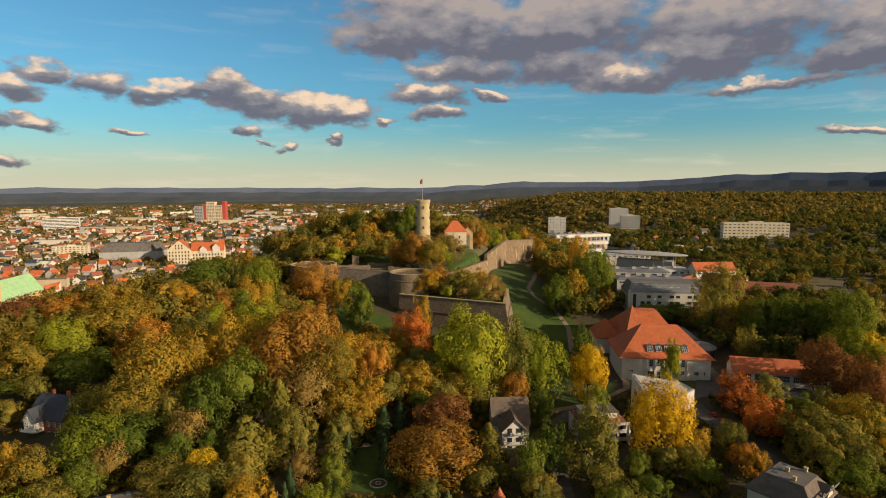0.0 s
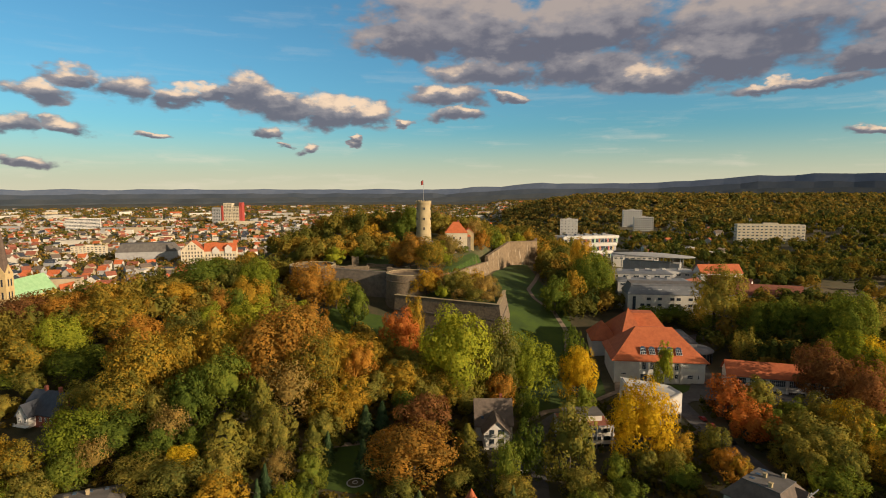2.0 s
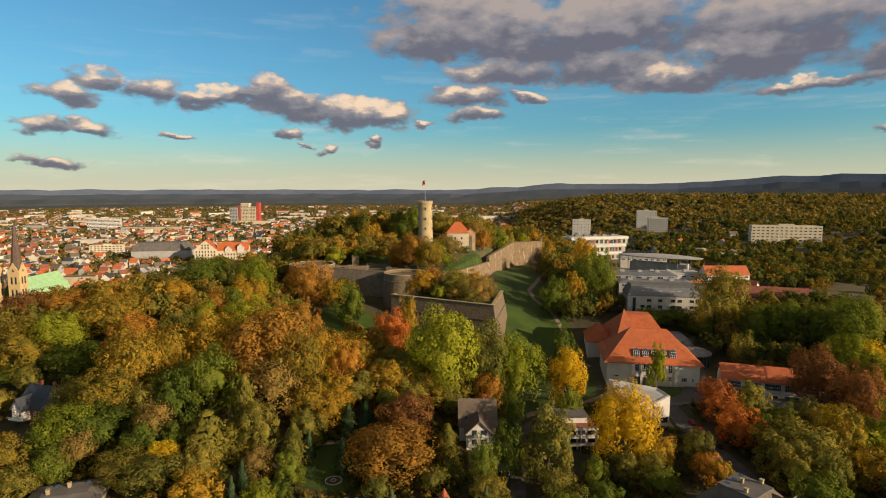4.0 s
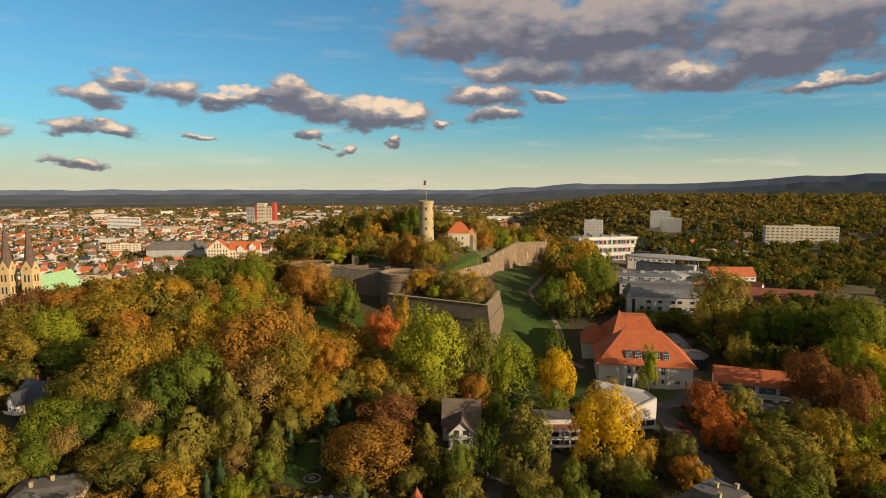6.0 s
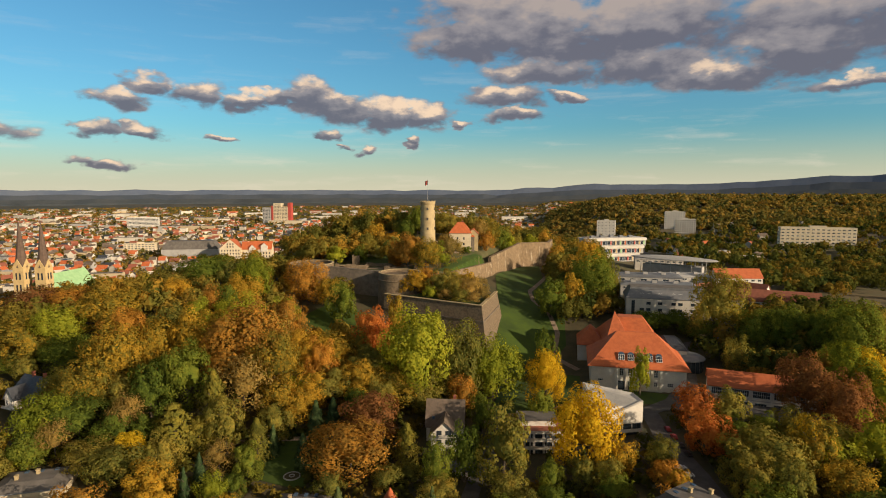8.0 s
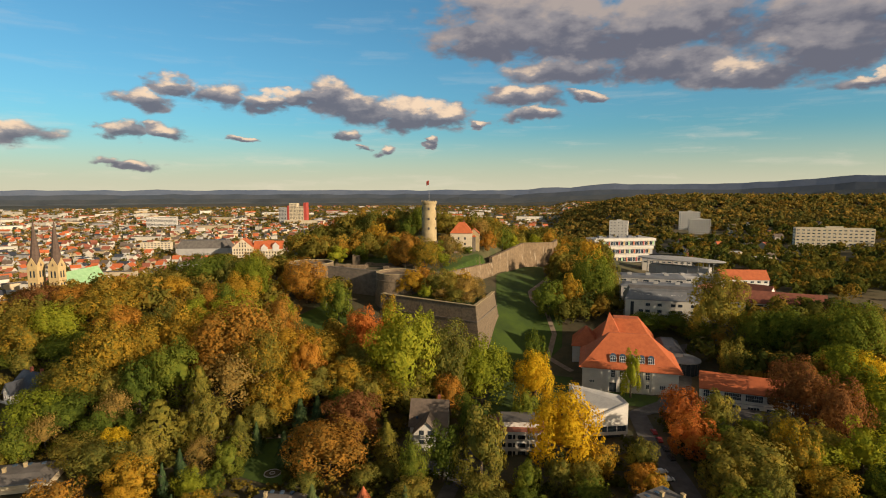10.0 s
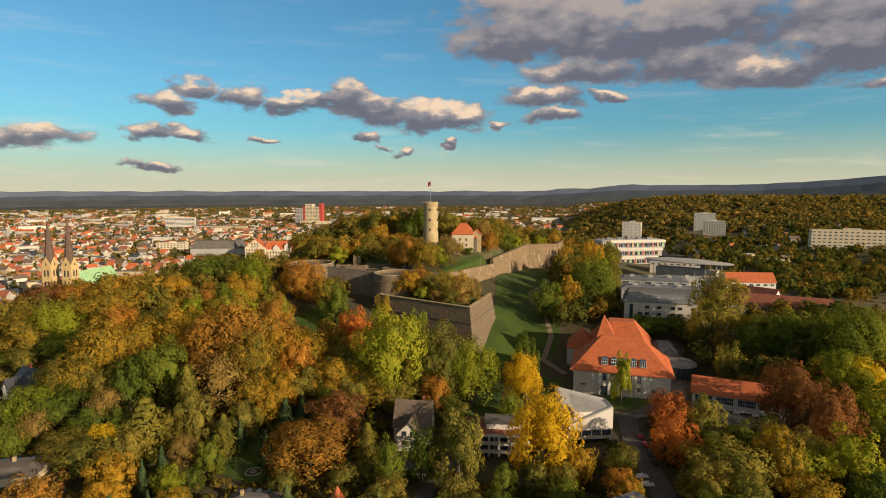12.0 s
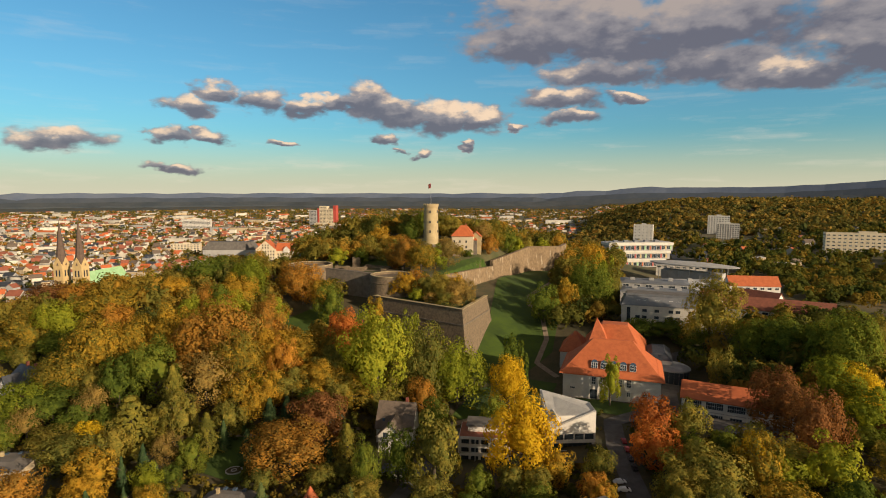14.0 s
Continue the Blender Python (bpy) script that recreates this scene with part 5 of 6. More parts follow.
tree("orange", -60.7, 270, 31.1, 11.1, "on the wooded knoll")
tree("olive", -58.3, 246, 27.6, 8.1, "on the wooded knoll")
tree("amber", -40.0, 236, 21.2, 11.6, "on the wooded knoll")
tree("amber", -29.5, 243, 18.0, 11.8, "on the wooded knoll")
tree("olive", -12.2, 238, 15.5, 10.8, "on the wooded knoll")
tree("orange", -29.1, 228, 22.6, 7.4, "on the wooded knoll")
tree("green", -77.9, 206, 26.2, 10.6, "on the wooded knoll")
tree("green", -88.1, 197, 23.3, 7.8, "on the wooded knoll")
tree("brown", -54.5, 208, 23.6, 11.7, "on the wooded knoll")
tree("larch", -59.5, 195, 26.7, 8.3, "on the wooded knoll")
tree("larch", -67.4, 181, 22.2, 11.0, "on the wooded knoll")
tree("larch", -61.0, 186, 14.7, 7.5, "on the wooded knoll")
tree("brown", -89.2, 186, 18.4, 7.1, "on the wooded knoll")
tree("amber", -116.3, 198, 22.6, 11.8, "on the wooded knoll")
tree("green", -110.2, 186, 17.0, 12.3, "on the wooded knoll")
tree("lime", -120.6, 181, 20.6, 9.9, "on the wooded knoll")
tree("olive", -137.3, 208, 14.3, 8.2, "on the wooded knoll")
tree("green", -184.8, 236, 6.0, 13.0, "on the wooded knoll")
tree("lime", -117.9, 174, 7.3, 9.1, "on the wooded knoll")
tree("olive", -88.3, 170, 11.4, 10.7, "on the wooded knoll")
tree("brown", -110.5, 175, 15.2, 6.4, "on the wooded knoll")
tree("gold", -79.5, 173, 13.0, 5.6, "on the wooded knoll")
tree("larch", -65.8, 165, 15.3, 3.9, "in the gardens")
tree("spruce", -46.6, 154, 13.9, 2.7, "in the gardens")
tree("lime", -38.8, 156, 10.8, 4.7, "in the gardens")
tree("green", -35.5, 173, 13.1, 4.9, "in the gardens")
tree("brown", -47.0, 175, 12.2, 5.0, "in the gardens")
tree("larch", -38.4, 186, 16.2, 6.5, "in the gardens")
tree("olive", -37.1, 198, 14.0, 6.1, "on the wooded knoll")
tree("amber", -40.2, 210, 16.3, 8.7, "on the wooded knoll")
tree("lime", -33.1, 218, 12.9, 7.4, "on the wooded knoll")
tree("amber", -30.9, 208, 13.6, 6.9, "on the wooded knoll")
tree("spruce", -22.7, 204, 14.4, 6.2, "in the gardens")
tree("spruce", -20.2, 184, 13.4, 4.6, "in the gardens")
tree("spruce", -34.1, 190, 11.8, 3.6, "in the gardens")
tree("spruce", -16.8, 207, 14.7, 5.7, "in the gardens")
tree("copper", -0.2, 199, 21.0, 11.3, "in the gardens")
tree("orange", -2.1, 182, 17.9, 13.9, "in the gardens")
tree("lime", 11.7, 234, 38.4, 14.9, "below the bastion")
tree("olive", 29.6, 246, 34.3, 10.8, "below the bastion")
tree("olive", 17.5, 240, 16.4, 8.8, "below the bastion")
tree("lime", 44.2, 251, 29.3, 12.8, "below the bastion")
tree("rust", -15.9, 264, 27.9, 9.5, "below the bastion")
tree("amber", -12.4, 298, 31.1, 6.6, "below the bastion")
tree("lime", 8.6, 294, 29.0, 6.4, "below the bastion")
tree("amber", 3.2, 228, 14.4, 10.3, "below the bastion")
tree("orange", 31.7, 236, 15.5, 6.1, "below the bastion")
tree("green", 41.3, 222, 15.8, 5.3, "in the gardens")
tree("larch", 16.4, 190, 17.1, 7.6, "in the gardens")
tree("green", 37.6, 184, 20.1, 5.8, "in the gardens")
tree("olive", 51.0, 182, 27.4, 8.6, "in the gardens")
tree("gold", 68.0, 250, 26.6, 8.3, "on the lawn")
tree("green", 68.9, 264, 31.7, 6.1, "on the lawn")
tree("gold", 79.4, 193, 28.7, 10.7, "beside the wedge-shaped house")
tree("amber", 89.7, 190, 12.8, 6.2, "in the gardens")
tree("lime", 112.1, 264, 22.1, 4.4, "before the school hall")
tree("rust", 125.8, 228, 17.5, 8.2, "beside the street")
tree("rust", 123.8, 204, 16.6, 8.8, "beside the street")
tree("olive", 138.0, 229, 17.1, 7.6, "beside the street")
tree("olive", 136.8, 187, 16.7, 9.2, "in the gardens")
tree("olive", 127.2, 184, 15.5, 7.0, "in the gardens")
tree("amber", 105.6, 176, 8.8, 3.4, "in the gardens")
tree("amber", 152.3, 193, 20.6, 7.5, "in the gardens")
tree("gold", 151.0, 196, 19.5, 3.6, "in the gardens")
tree("olive", 166.7, 206, 14.8, 8.9, "in the gardens")
tree("lime", 174.8, 199, 20.3, 8.5, "in the gardens")
tree("amber", 155.4, 178, 12.8, 7.3, "in the gardens")
tree("olive", 137.0, 172, 14.7, 6.4, "in the gardens")
tree("copper", 175.1, 244, 26.0, 11.7, "beside the school wing")
tree("copper", 180.1, 226, 24.7, 9.7, "beside the school wing")
tree("lime", 200.2, 264, 24.3, 12.5, "beside the school wing")
tree("gold", 207.8, 262, 21.6, 8.2, "beside the school wing")
tree("lime", 204.2, 244, 20.4, 8.7, "beside the school wing")
tree("green", 215.1, 290, 32.1, 13.0, "beside the school wing")
tree("olive", 231.1, 300, 26.4, 10.6, "beside the school wing")
tree("green", 185.6, 320, 24.1, 11.8, "beside the school wing")
tree("green", 199.2, 314, 25.8, 10.8, "beside the school wing")
tree("spruce", 194.4, 326, 21.8, 9.0, "beside the school wing")
tree("green", 210.5, 310, 22.2, 10.5, "beside the school wing")
tree("olive", 165.3, 293, 20.5, 6.9, "beside the school wing")
tree("olive", 169.3, 340, 39.0, 14.6, "beside the school wing")
tree("green", 134.0, 350, 11.5, 11.8, "beside the school wing")
tree("green", 151.9, 352, 10.8, 12.6, "beside the school wing")
tree("green", 161.7, 340, 10.9, 9.7, "beside the school wing")
tree("amber", -193.5, 246, 14.6, 10.4, "on the wooded knoll")
tree("green", -156.8, 238, 13.2, 13.9, "on the wooded knoll")
tree("olive", -184.8, 244, 6.5, 11.7, "on the wooded knoll")
tree("amber", -144.4, 176, 15.0, 5.7, "on the wooded knoll")
tree("olive", -120.4, 158, 11.0, 6.9, "in the gardens")
tree("green", -114.9, 168, 13.1, 6.4, "in the gardens")
tree("olive", 136.7, 190, 16.3, 13.0, "in the gardens")
tree("lime", 160.1, 200, 12.9, 9.4, "in the gardens")
tree("amber", 160.0, 212, 13.1, 6.7, "in the gardens")
tree("orange", 102.3, 178, 10.6, 5.2, "in the gardens")
tree("green", 85.8, 172, 9.5, 5.5, "in the gardens")
tree("orange", -78.4, 340, 28.3, 13.2, "in the castle moat")
tree("amber", -64.1, 338, 18.1, 7.4, "in the castle moat")
tree("green", -48.4, 318, 25.7, 8.6, "in the castle moat")
tree("lime", -77.4, 300, 23.1, 9.4, "on the wooded knoll")
tree("green", 76.6, 366, 24.6, 9.4, "beside the castle lawn")
tree("amber", 90.0, 376, 26.1, 8.7, "beside the castle lawn")
tree("green", 105.2, 392, 36.0, 14.0, "beside the castle lawn")
tree("amber", -11.3, 226, 16.8, 9.7, "on the wooded knoll")
tree("olive", -22.6, 222, 15.1, 8.5, "on the wooded knoll")
tree("amber", -29.9, 216, 16.7, 7.1, "on the wooded knoll")
tree("olive", -1.4, 220, 16.3, 7.1, "in the gardens")
tree("green", -8.1, 212, 15.4, 5.2, "in the gardens")
tree("olive", -51.3, 188, 20.4, 6.4, "on the wooded knoll")
tree("green", -90.2, 180, 15.3, 7.5, "on the wooded knoll")
tree("olive", -64.5, 170, 15.2, 6.0, "in the gardens")
tree("spruce", -48.2, 165, 13.1, 3.8, "in the gardens")
tree("green", -34.5, 162, 8.0, 3.7, "in the gardens")
tree("olive", 16.3, 226, 11.8, 7.2, "in the gardens")
tree("green", 65.0, 226, 17.4, 5.7, "in the gardens")
tree("green", 29.1, 176, 17.8, 4.7, "in the gardens")
tree("lime", 115.5, 412, 37.1, 8.4, "beside the castle lawn")
tree("amber", 109.4, 440, 39.0, 9.0, "beside the castle lawn")
tree("olive", 120.7, 404, 31.1, 6.6, "beside the castle lawn")
# shrubs and small trees on the castle's platforms
for leaf, x, y, h, r in (("amber", -8, 341, 16, 7.5), ("orange", -2, 350, 17, 8), ("olive", 8, 338, 16, 8.5), ("olive", 17, 333, 13, 7.5), ("brown", 27, 330, 14, 7), ("olive", 14, 348, 16, 8), ("brown", 31, 342, 13, 6.5), ("amber", 24, 347, 15, 7.5), ("olive", 22, 322, 8, 5), ("brown", 30, 320, 7, 4.5), ("lime", 3, 330, 8, 5), ("brown", 13, 326, 7, 4.5), ("amber", -15, 341, 11, 5), ("brown", 34, 331, 9, 4.5)):
    z = 32.7
    tree(leaf, x, y, h, r, "on the bastion's platform", z)
for leaf, x, y, h, r in (("orange", -22, 384, 24, 12), ("amber", -8, 379, 22, 10.5), ("orange", -30, 396, 17, 9), ("lime", -2, 392, 18, 9), ("brown", 6, 402, 20, 8.5), ("brown", 1, 414, 17, 7), ("amber", -44, 412, 10, 6), ("green", -62, 402, 13, 6), ("olive", 9, 428, 7, 5), ("green", 16, 428, 6, 4), ("lime", -78, 396, 13, 7), ("olive", -52, 418, 12, 6.5),
                         ("green", -34, 440, 22, 8), ("olive", -40, 452, 24, 9), ("green", -28, 458, 22, 8), ("olive", -4, 452, 18, 8), ("brown", 24, 452, 20, 8), ("amber", 32, 462, 20, 8), ("orange", 30, 446, 15, 6), ("green", 40, 478, 19, 8), ("lime", 46, 492, 17, 7.5), ("olive", 52, 510, 17, 8), ("amber", -60, 440, 20, 8.5), ("lime", 66, 520, 15, 7)):
    tree(leaf, x, y, h, r, "on the castle hill")

AUTUMN = {"amber": 5, "orange": 2, "olive": 5, "lime": 2, "green": 2, "brown": 1, "gold": 0.4}
fill([(-250, 128), (-60, 128), (-44, 205), (10, 222), (20, 250), (-250, 250)], 60, AUTUMN, (11, 17), (5.5, 8.5), "on the wooded slope", 3, 0.72)
fill([(-60, 124), (30, 124), (40, 150), (20, 195), (4, 216), (-10, 210), (-44, 205)], 24, {"spruce": 4, "green": 2, "olive": 3, "amber": 1}, (7, 12), (3.5, 6), "in the gardens", 4, 0.66)
fill([(30, 120), (104, 120), (106, 200), (80, 204), (46, 196)], 20, {"green": 3, "olive": 3, "lime": 1, "amber": 1}, (8, 12), (4.5, 6.5), "in the gardens", 5, 0.62)
fill([(122, 124), (210, 124), (260, 190), (250, 262), (196, 262), (186, 232), (128, 232)], 46, {"olive": 4, "green": 3, "amber": 2, "copper": 1.2, "lime": 1.5, "orange": 1}, (10, 15), (5.5, 8.5), "in the gardens", 6, 0.68)
fill([(-20, 292), (34, 290), (40, 298), (36, 301), (-18, 302)], 9, {"olive": 3, "lime": 1, "green": 1}, (9, 12), (4.5, 6), "below the bastion", 12, 0.6)
fill([(-250, 250), (20, 250), (26, 296), (-20, 302), (-70, 312), (-78, 350), (-106, 352), (-150, 420), (-330, 400), (-330, 200), (-250, 200)], 230, AUTUMN, (16, 21), (7, 10), "", 13, 0.58, True)
fill([(150, 285), (200, 266), (290, 270), (340, 350), (215, 388), (180, 352), (156, 345)], 120, HEDGE, (13, 18), (6, 8.5), "", 7, 0.44, True)
fill([(250, 262), (260, 190), (400, 240), (400, 360), (330, 340)], 60, HEDGE, (13, 18), (6, 8.5), "", 17, 0.58, True)
fill([(84, 318), (94, 356), (116, 362), (112, 400), (118, 470), (82, 470), (82, 420), (86, 372)], 60, HEDGE, (12, 16), (6, 8), "", 8, 0.55, True)
fill([(-130, 380), (-104, 378), (-72, 396), (-36, 418), (-36, 470), (20, 462), (30, 448), (44, 500), (60, 560), (40, 640), (-70, 620), (-160, 480)], 240, AUTUMN, (12, 16), (6.5, 8.5), "", 9, 0.55, True)
fill([(60, 545), (90, 530), (84, 470), (120, 470), (150, 640), (40, 640)], 80, AUTUMN, (12, 16), (6, 8), "", 10, 0.55, True)
fill([(200, 345), (345, 350), (430, 430), (420, 620), (270, 620), (262, 470), (330, 440), (300, 400), (225, 394)], 110, HEDGE, (12, 16), (6, 8.5), "", 18, 0.58, True)
fill([(-66, 300), (-40, 304), (-26, 308), (-60, 316), (-74, 330), (-80, 318)], 8, HEDGE, (9, 12), (5, 6.5), "", 19, 0.55, True)
fill([(-76, 345), (-60, 352), (-38, 346), (-30, 334), (-44, 344), (-62, 342)], 7, HEDGE, (6, 8), (3.5, 5), "", 20, 0.5, True)
fill([(110, 376), (121, 372), (122, 470), (134, 500), (128, 640), (108, 640), (100, 480)], 50, HEDGE, (11, 15), (5.5, 7.5), "", 21, 0.55, True)


# ---- far woods ----
def far_trees(name, spots, mat, label, leaves=60, spread=(5.0, 8.0), tall=(9.0, 15.0), seed=1, spray=0.30):
    """Countless far trees, as one mesh of leaf sprays round small cores."""
    rng = np.random.default_rng(seed)
    n = len(spots)
    r, h = rng.uniform(*spread, (n, 1)), rng.uniform(*tall, (n, 1))
    base = ground_z(spots[:, 0], spots[:, 1])[:, None]
    lumps = max(5, leaves // 22)
    way = unit(rng, n * lumps).reshape(n, lumps, 3)
    way[..., 2] = np.abs(way[..., 2]) * 1.5 - 0.62
    big = rng.uniform(0.2, 0.42, (n, lumps, 1))
    pick = rng.integers(0, lumps, (n, leaves))
    rows = np.arange(n)[:, None]
    e = unit(rng, n * leaves).reshape(n, leaves, 3) + way[rows, pick] * 0.6
    e /= np.linalg.norm(e, axis=2, keepdims=True)
    d = way[rows, pick] * 0.70 + e * big[rows, pick]
    up = h * 0.48
    mid = np.concatenate([spots, base + h - up], 1)
    scale = np.concatenate([r, r, up], 1)
    p = mid[:, None, :] + d * scale[:, None, :]
    size = np.repeat(r * spray, leaves, 0)
    nrm = (e + way[rows, pick] * 0.5).reshape(-1, 3)
    q = cards(p.reshape(-1, 3), nrm, size, rng)
    # cores: eight-sided, as pairs of quads
    ring_of = np.array([[math.cos(a), math.sin(a), 0.0] for a in np.arange(6) * math.pi / 3])
    core = []
    for k in range(6):
        a, b = ring_of[k] * 0.48, ring_of[(k + 1) % 6] * 0.48
        for pole in (np.array([0, 0, 0.5]), np.array([0, 0, -0.45])):
            tri = np.stack([a, b, pole, (pole + a) / 2])
            core.append(mid[:, None, :] + tri[None] * scale[:, None, :])
    q = np.concatenate([q] + core)
    return tagged(new(name, quads_mesh(name, q, mat)), label, "trees", kind="stuff")


def strew(x0, x1, y0, y1, n, keep, seed):
    rng = np.random.default_rng(seed)
    x, y = rng.uniform(x0, x1, n), rng.uniform(y0, y1, n)
    ok = keep(x, y, rng.uniform(0, 1, n))
    return np.stack([x[ok], y[ok]], 1)


# clear of buildings on the valley side
BUILT = [(150, 372, 30), (180, 372, 26), (150, 400, 40), (190, 420, 45), (215, 450, 45), (170, 460, 50), (250, 425, 30), (280, 410, 26), (225, 405, 26), (350, 1020, 45), (335, 1100, 40), (430, 785, 34), (470, 776, 28), (405, 790, 24), (190, 540, 55), (170, 620, 45), (178, 668, 40), (205, 680, 26), (240, 520, 40), (215, 640, 30), (220, 760, 30), (240, 880, 30),
         (330, 990, 30), (340, 420, 26), (320, 450, 30), (360, 480, 30), (215, 700, 34)]


def free(x, y):
    ok = np.ones(len(x), bool)
    for a, b, r in BUILT:
        ok &= np.hypot(x - a, y - b) > r
    return ok


def valley_side(x, y, u):
    edge = 30 + 0.09 * (y - 500)
    return (x > edge) & free(x, y) & (x < 0.95 * y + 60) & ~((x < 330) & (y < 400)) & ~((x < 150) & (y < 640))


far_trees("valley_trees", np.array(GREEN_GROVE), M_GREENWOODS, "dense green and olive trees round the school", 480, (6, 8.5), (12, 19), 19, 0.118)
far_trees("castle_hill_trees", np.array(GROVE), M_WOODS, "dense autumn trees on the castle hill", 600, (6.5, 10), (14, 24), 9, 0.108)


def shrub_spots(seed):
    """Undergrowth between houses and trees, off the lawns, streets and roofs."""
    rng = random.Random(seed)
    out = []
    for _ in range(5200):
        x, y = rng.uniform(-170, 240), rng.uniform(125, 300)
        if x - 0.2 * y > 150 or (x < -40 and y > 230 and rng.random() < 0.6):
            continue
        if any(math.hypot(x - a, y - b) < r * 0.86 for a, b, r in CLEAR) or not inside(x, y, [(-170, 125), (240, 125), (240, 262), (190, 262), (186, 236), (128, 242), (100, 262), (84, 270), (66, 236), (44, 244), (48, 285), (38, 298), (-60, 300), (-170, 300)]):
            continue
        if along(x, y, [(118, 150), (116, 190), (112, 222), (112, 245), (126, 258)]) < 6.5 or along(x, y, [(38, 150), (42, 190), (48, 225), (62, 244)]) < 5 or along(x, y, [(40, 226), (52, 240), (72, 250), (90, 262)]) < 3.5:
            continue
        out.append((x, y))
    return np.array(out)


M_SHRUB = foliage("garden_shrub_leaves", (0.045, 0.055, 0.012), (0.085, 0.085, 0.016), (0.19, 0.125, 0.022), 0.25, 0.3, True)
far_trees("garden_shrubs", shrub_spots(77), M_SHRUB, "hedges and shrubs between the gardens", 40, (1.4, 3.4), (1.6, 5.5), 21, 0.22)
far_trees("far_woods_valley", strew(40, 1100, 300, 1000, 6200, lambda x, y, u: valley_side(x, y, u) & (u < 0.62), 41), M_GREENWOODS, "autumn woods on the valley side", 70, (4.5, 10), (8, 18), 1, 0.22)
far_trees("far_woods_ridge", strew(60, 2400, 1000, 2150, 17000, lambda x, y, u: valley_side(x, y, u) & (u < 0.66), 42), M_RIDGE, "autumn woods on the distant ridge", 22, (7, 15), (10, 22), 2)
far_trees("far_woods_castle", strew(-140, 220, 600, 1000, 420, lambda x, y, u: free(x, y) & (x > -120 + 0.1 * (y - 600)), 43), M_WOODS, "autumn woods behind the castle", 50, (5, 8), (9, 14), 3)
far_trees("town_trees_near", strew(-1200, 60, 280, 1100, 5200, lambda x, y, u: (along(x, y, SPINE) > 112) & (np.hypot(x + 400, y - 500) > 45) & (x > -1.5 * y - 100) & (x < -60) & ((x < -260) | (y > 480)), 44), M_TOWN_TREES, "street and garden trees in the town", 40, (3.5, 6), (6, 11), 4)
far_trees("town_trees_far", strew(-4300, 700, 1000, 4300, 14000, lambda x, y, u: (x > -1.35 * y) & (x < 0.16 * y), 45), M_TOWN_TREES, "trees between the far houses", 12, (8, 15), (8, 13), 5)


# ---- town ----
WALLS = [M_TOWN_WHITE, M_TOWN_CREAM, M_GREYWALL]
ROOFS = [M_TILE, M_TILE_DARK, M_TILE_BROWN, M_SLATE, M_BITUMEN, M_CONCRETE]


def town_stuff(name, spots, seed, label, size=(9, 15), high=(5, 9), flat=0.2):
    """Houses too far to be told apart singly, as one mesh: body, gables and roof each."""
    rng = random.Random(seed)
    verts, faces, mats = [], [], []
    for x, y in spots:
        w, d, h = rng.uniform(*size), rng.uniform(8, 11), rng.uniform(*high)
        a = rng.choice((0.2, 0.2, 1.75, 0.9)) + rng.uniform(-0.15, 0.15)
        c, s = math.cos(a), math.sin(a)
        z = gz(x, y) - 0.5
        is_flat = rng.random() < flat
        if is_flat:
            w, d, h = w * 1.5, d * 1.3, h * 1.15
        rise = 0.5 if is_flat else d * rng.uniform(0.36, 0.52)
        o = 0.35
        k = len(verts)
        pts = [(-w / 2, -d / 2, 0), (w / 2, -d / 2, 0), (w / 2, d / 2, 0), (-w / 2, d / 2, 0), (-w / 2, -d / 2, h), (w / 2, -d / 2, h), (w / 2, d / 2, h), (-w / 2, d / 2, h), (-w / 2, 0, h + rise), (w / 2, 0, h + rise),
               (-w / 2 - o, -d / 2 - o, h - 0.2), (w / 2 + o, -d / 2 - o, h - 0.2), (w / 2 + o, d / 2 + o, h - 0.2), (-w / 2 - o, d / 2 + o, h - 0.2), (-w / 2 - o, 0, h + rise + 0.2), (w / 2 + o, 0, h + rise + 0.2)]
        verts += [(x + c * px - s * py, y + s * px + c * py, z + pz) for px, py, pz in pts]
        wall = rng.choices((0, 1, 2), (6, 2, 1))[0]
        roof = 3 + (rng.choices((4, 5, 3), (3, 4, 1))[0] if is_flat else rng.choices((0, 1, 2, 3), (2.6, 3.2, 2.4, 1.6))[0])
        for f in ((0, 1, 5, 4), (2, 3, 7, 6), (1, 2, 6, 9, 5), (3, 0, 4, 8, 7)):
            faces.append(tuple(k + i for i in f))
            mats.append(wall)
        for f in ((10, 11, 15, 14), (12, 13, 14, 15)):
            faces.append(tuple(k + i for i in f))
            mats.append(roof)
    me = mesh_from(name, verts, faces, WALLS[0])
    for m in WALLS[1:] + ROOFS:
        me.materials.append(m)
    me.polygons.foreach_set("material_index", mats)
    return tagged(new(name, me), label, "houses", kind="stuff")


def grid_spots(x0, x1, y0, y1, step, keep, seed, jitter=0.35):
    rng = random.Random(seed)
    out, y = [], y0
    while y < y1:
        x = x0 + rng.uniform(0, step)
        while x < x1:
            px, py = x + rng.uniform(-jitter, jitter) * step, y + rng.uniform(-jitter, jitter) * step
            if keep(px, py, rng.random()):
                out.append((px, py))
            x += step
        y += step
    return out


TOWN_CLEAR = [(-400, 480, 55), (-420, 545, 40), (-390, 820, 55), (-500, 850, 75), (-365, 870, 45), (-735, 1750, 80), (-1000, 1455, 70), (-600, 905, 40), (-330, 800, 40)]


def in_town(x, y, u):
    if any(math.hypot(x - a, y - b) < r for a, b, r in TOWN_CLEAR):
        return False
    return x > -1.5 * y - 250 and x < -40 + 0.17 * (y - 700) and float(along(x, y, SPINE)) > 118 and y > 250 and (x < -330 or y > 500)


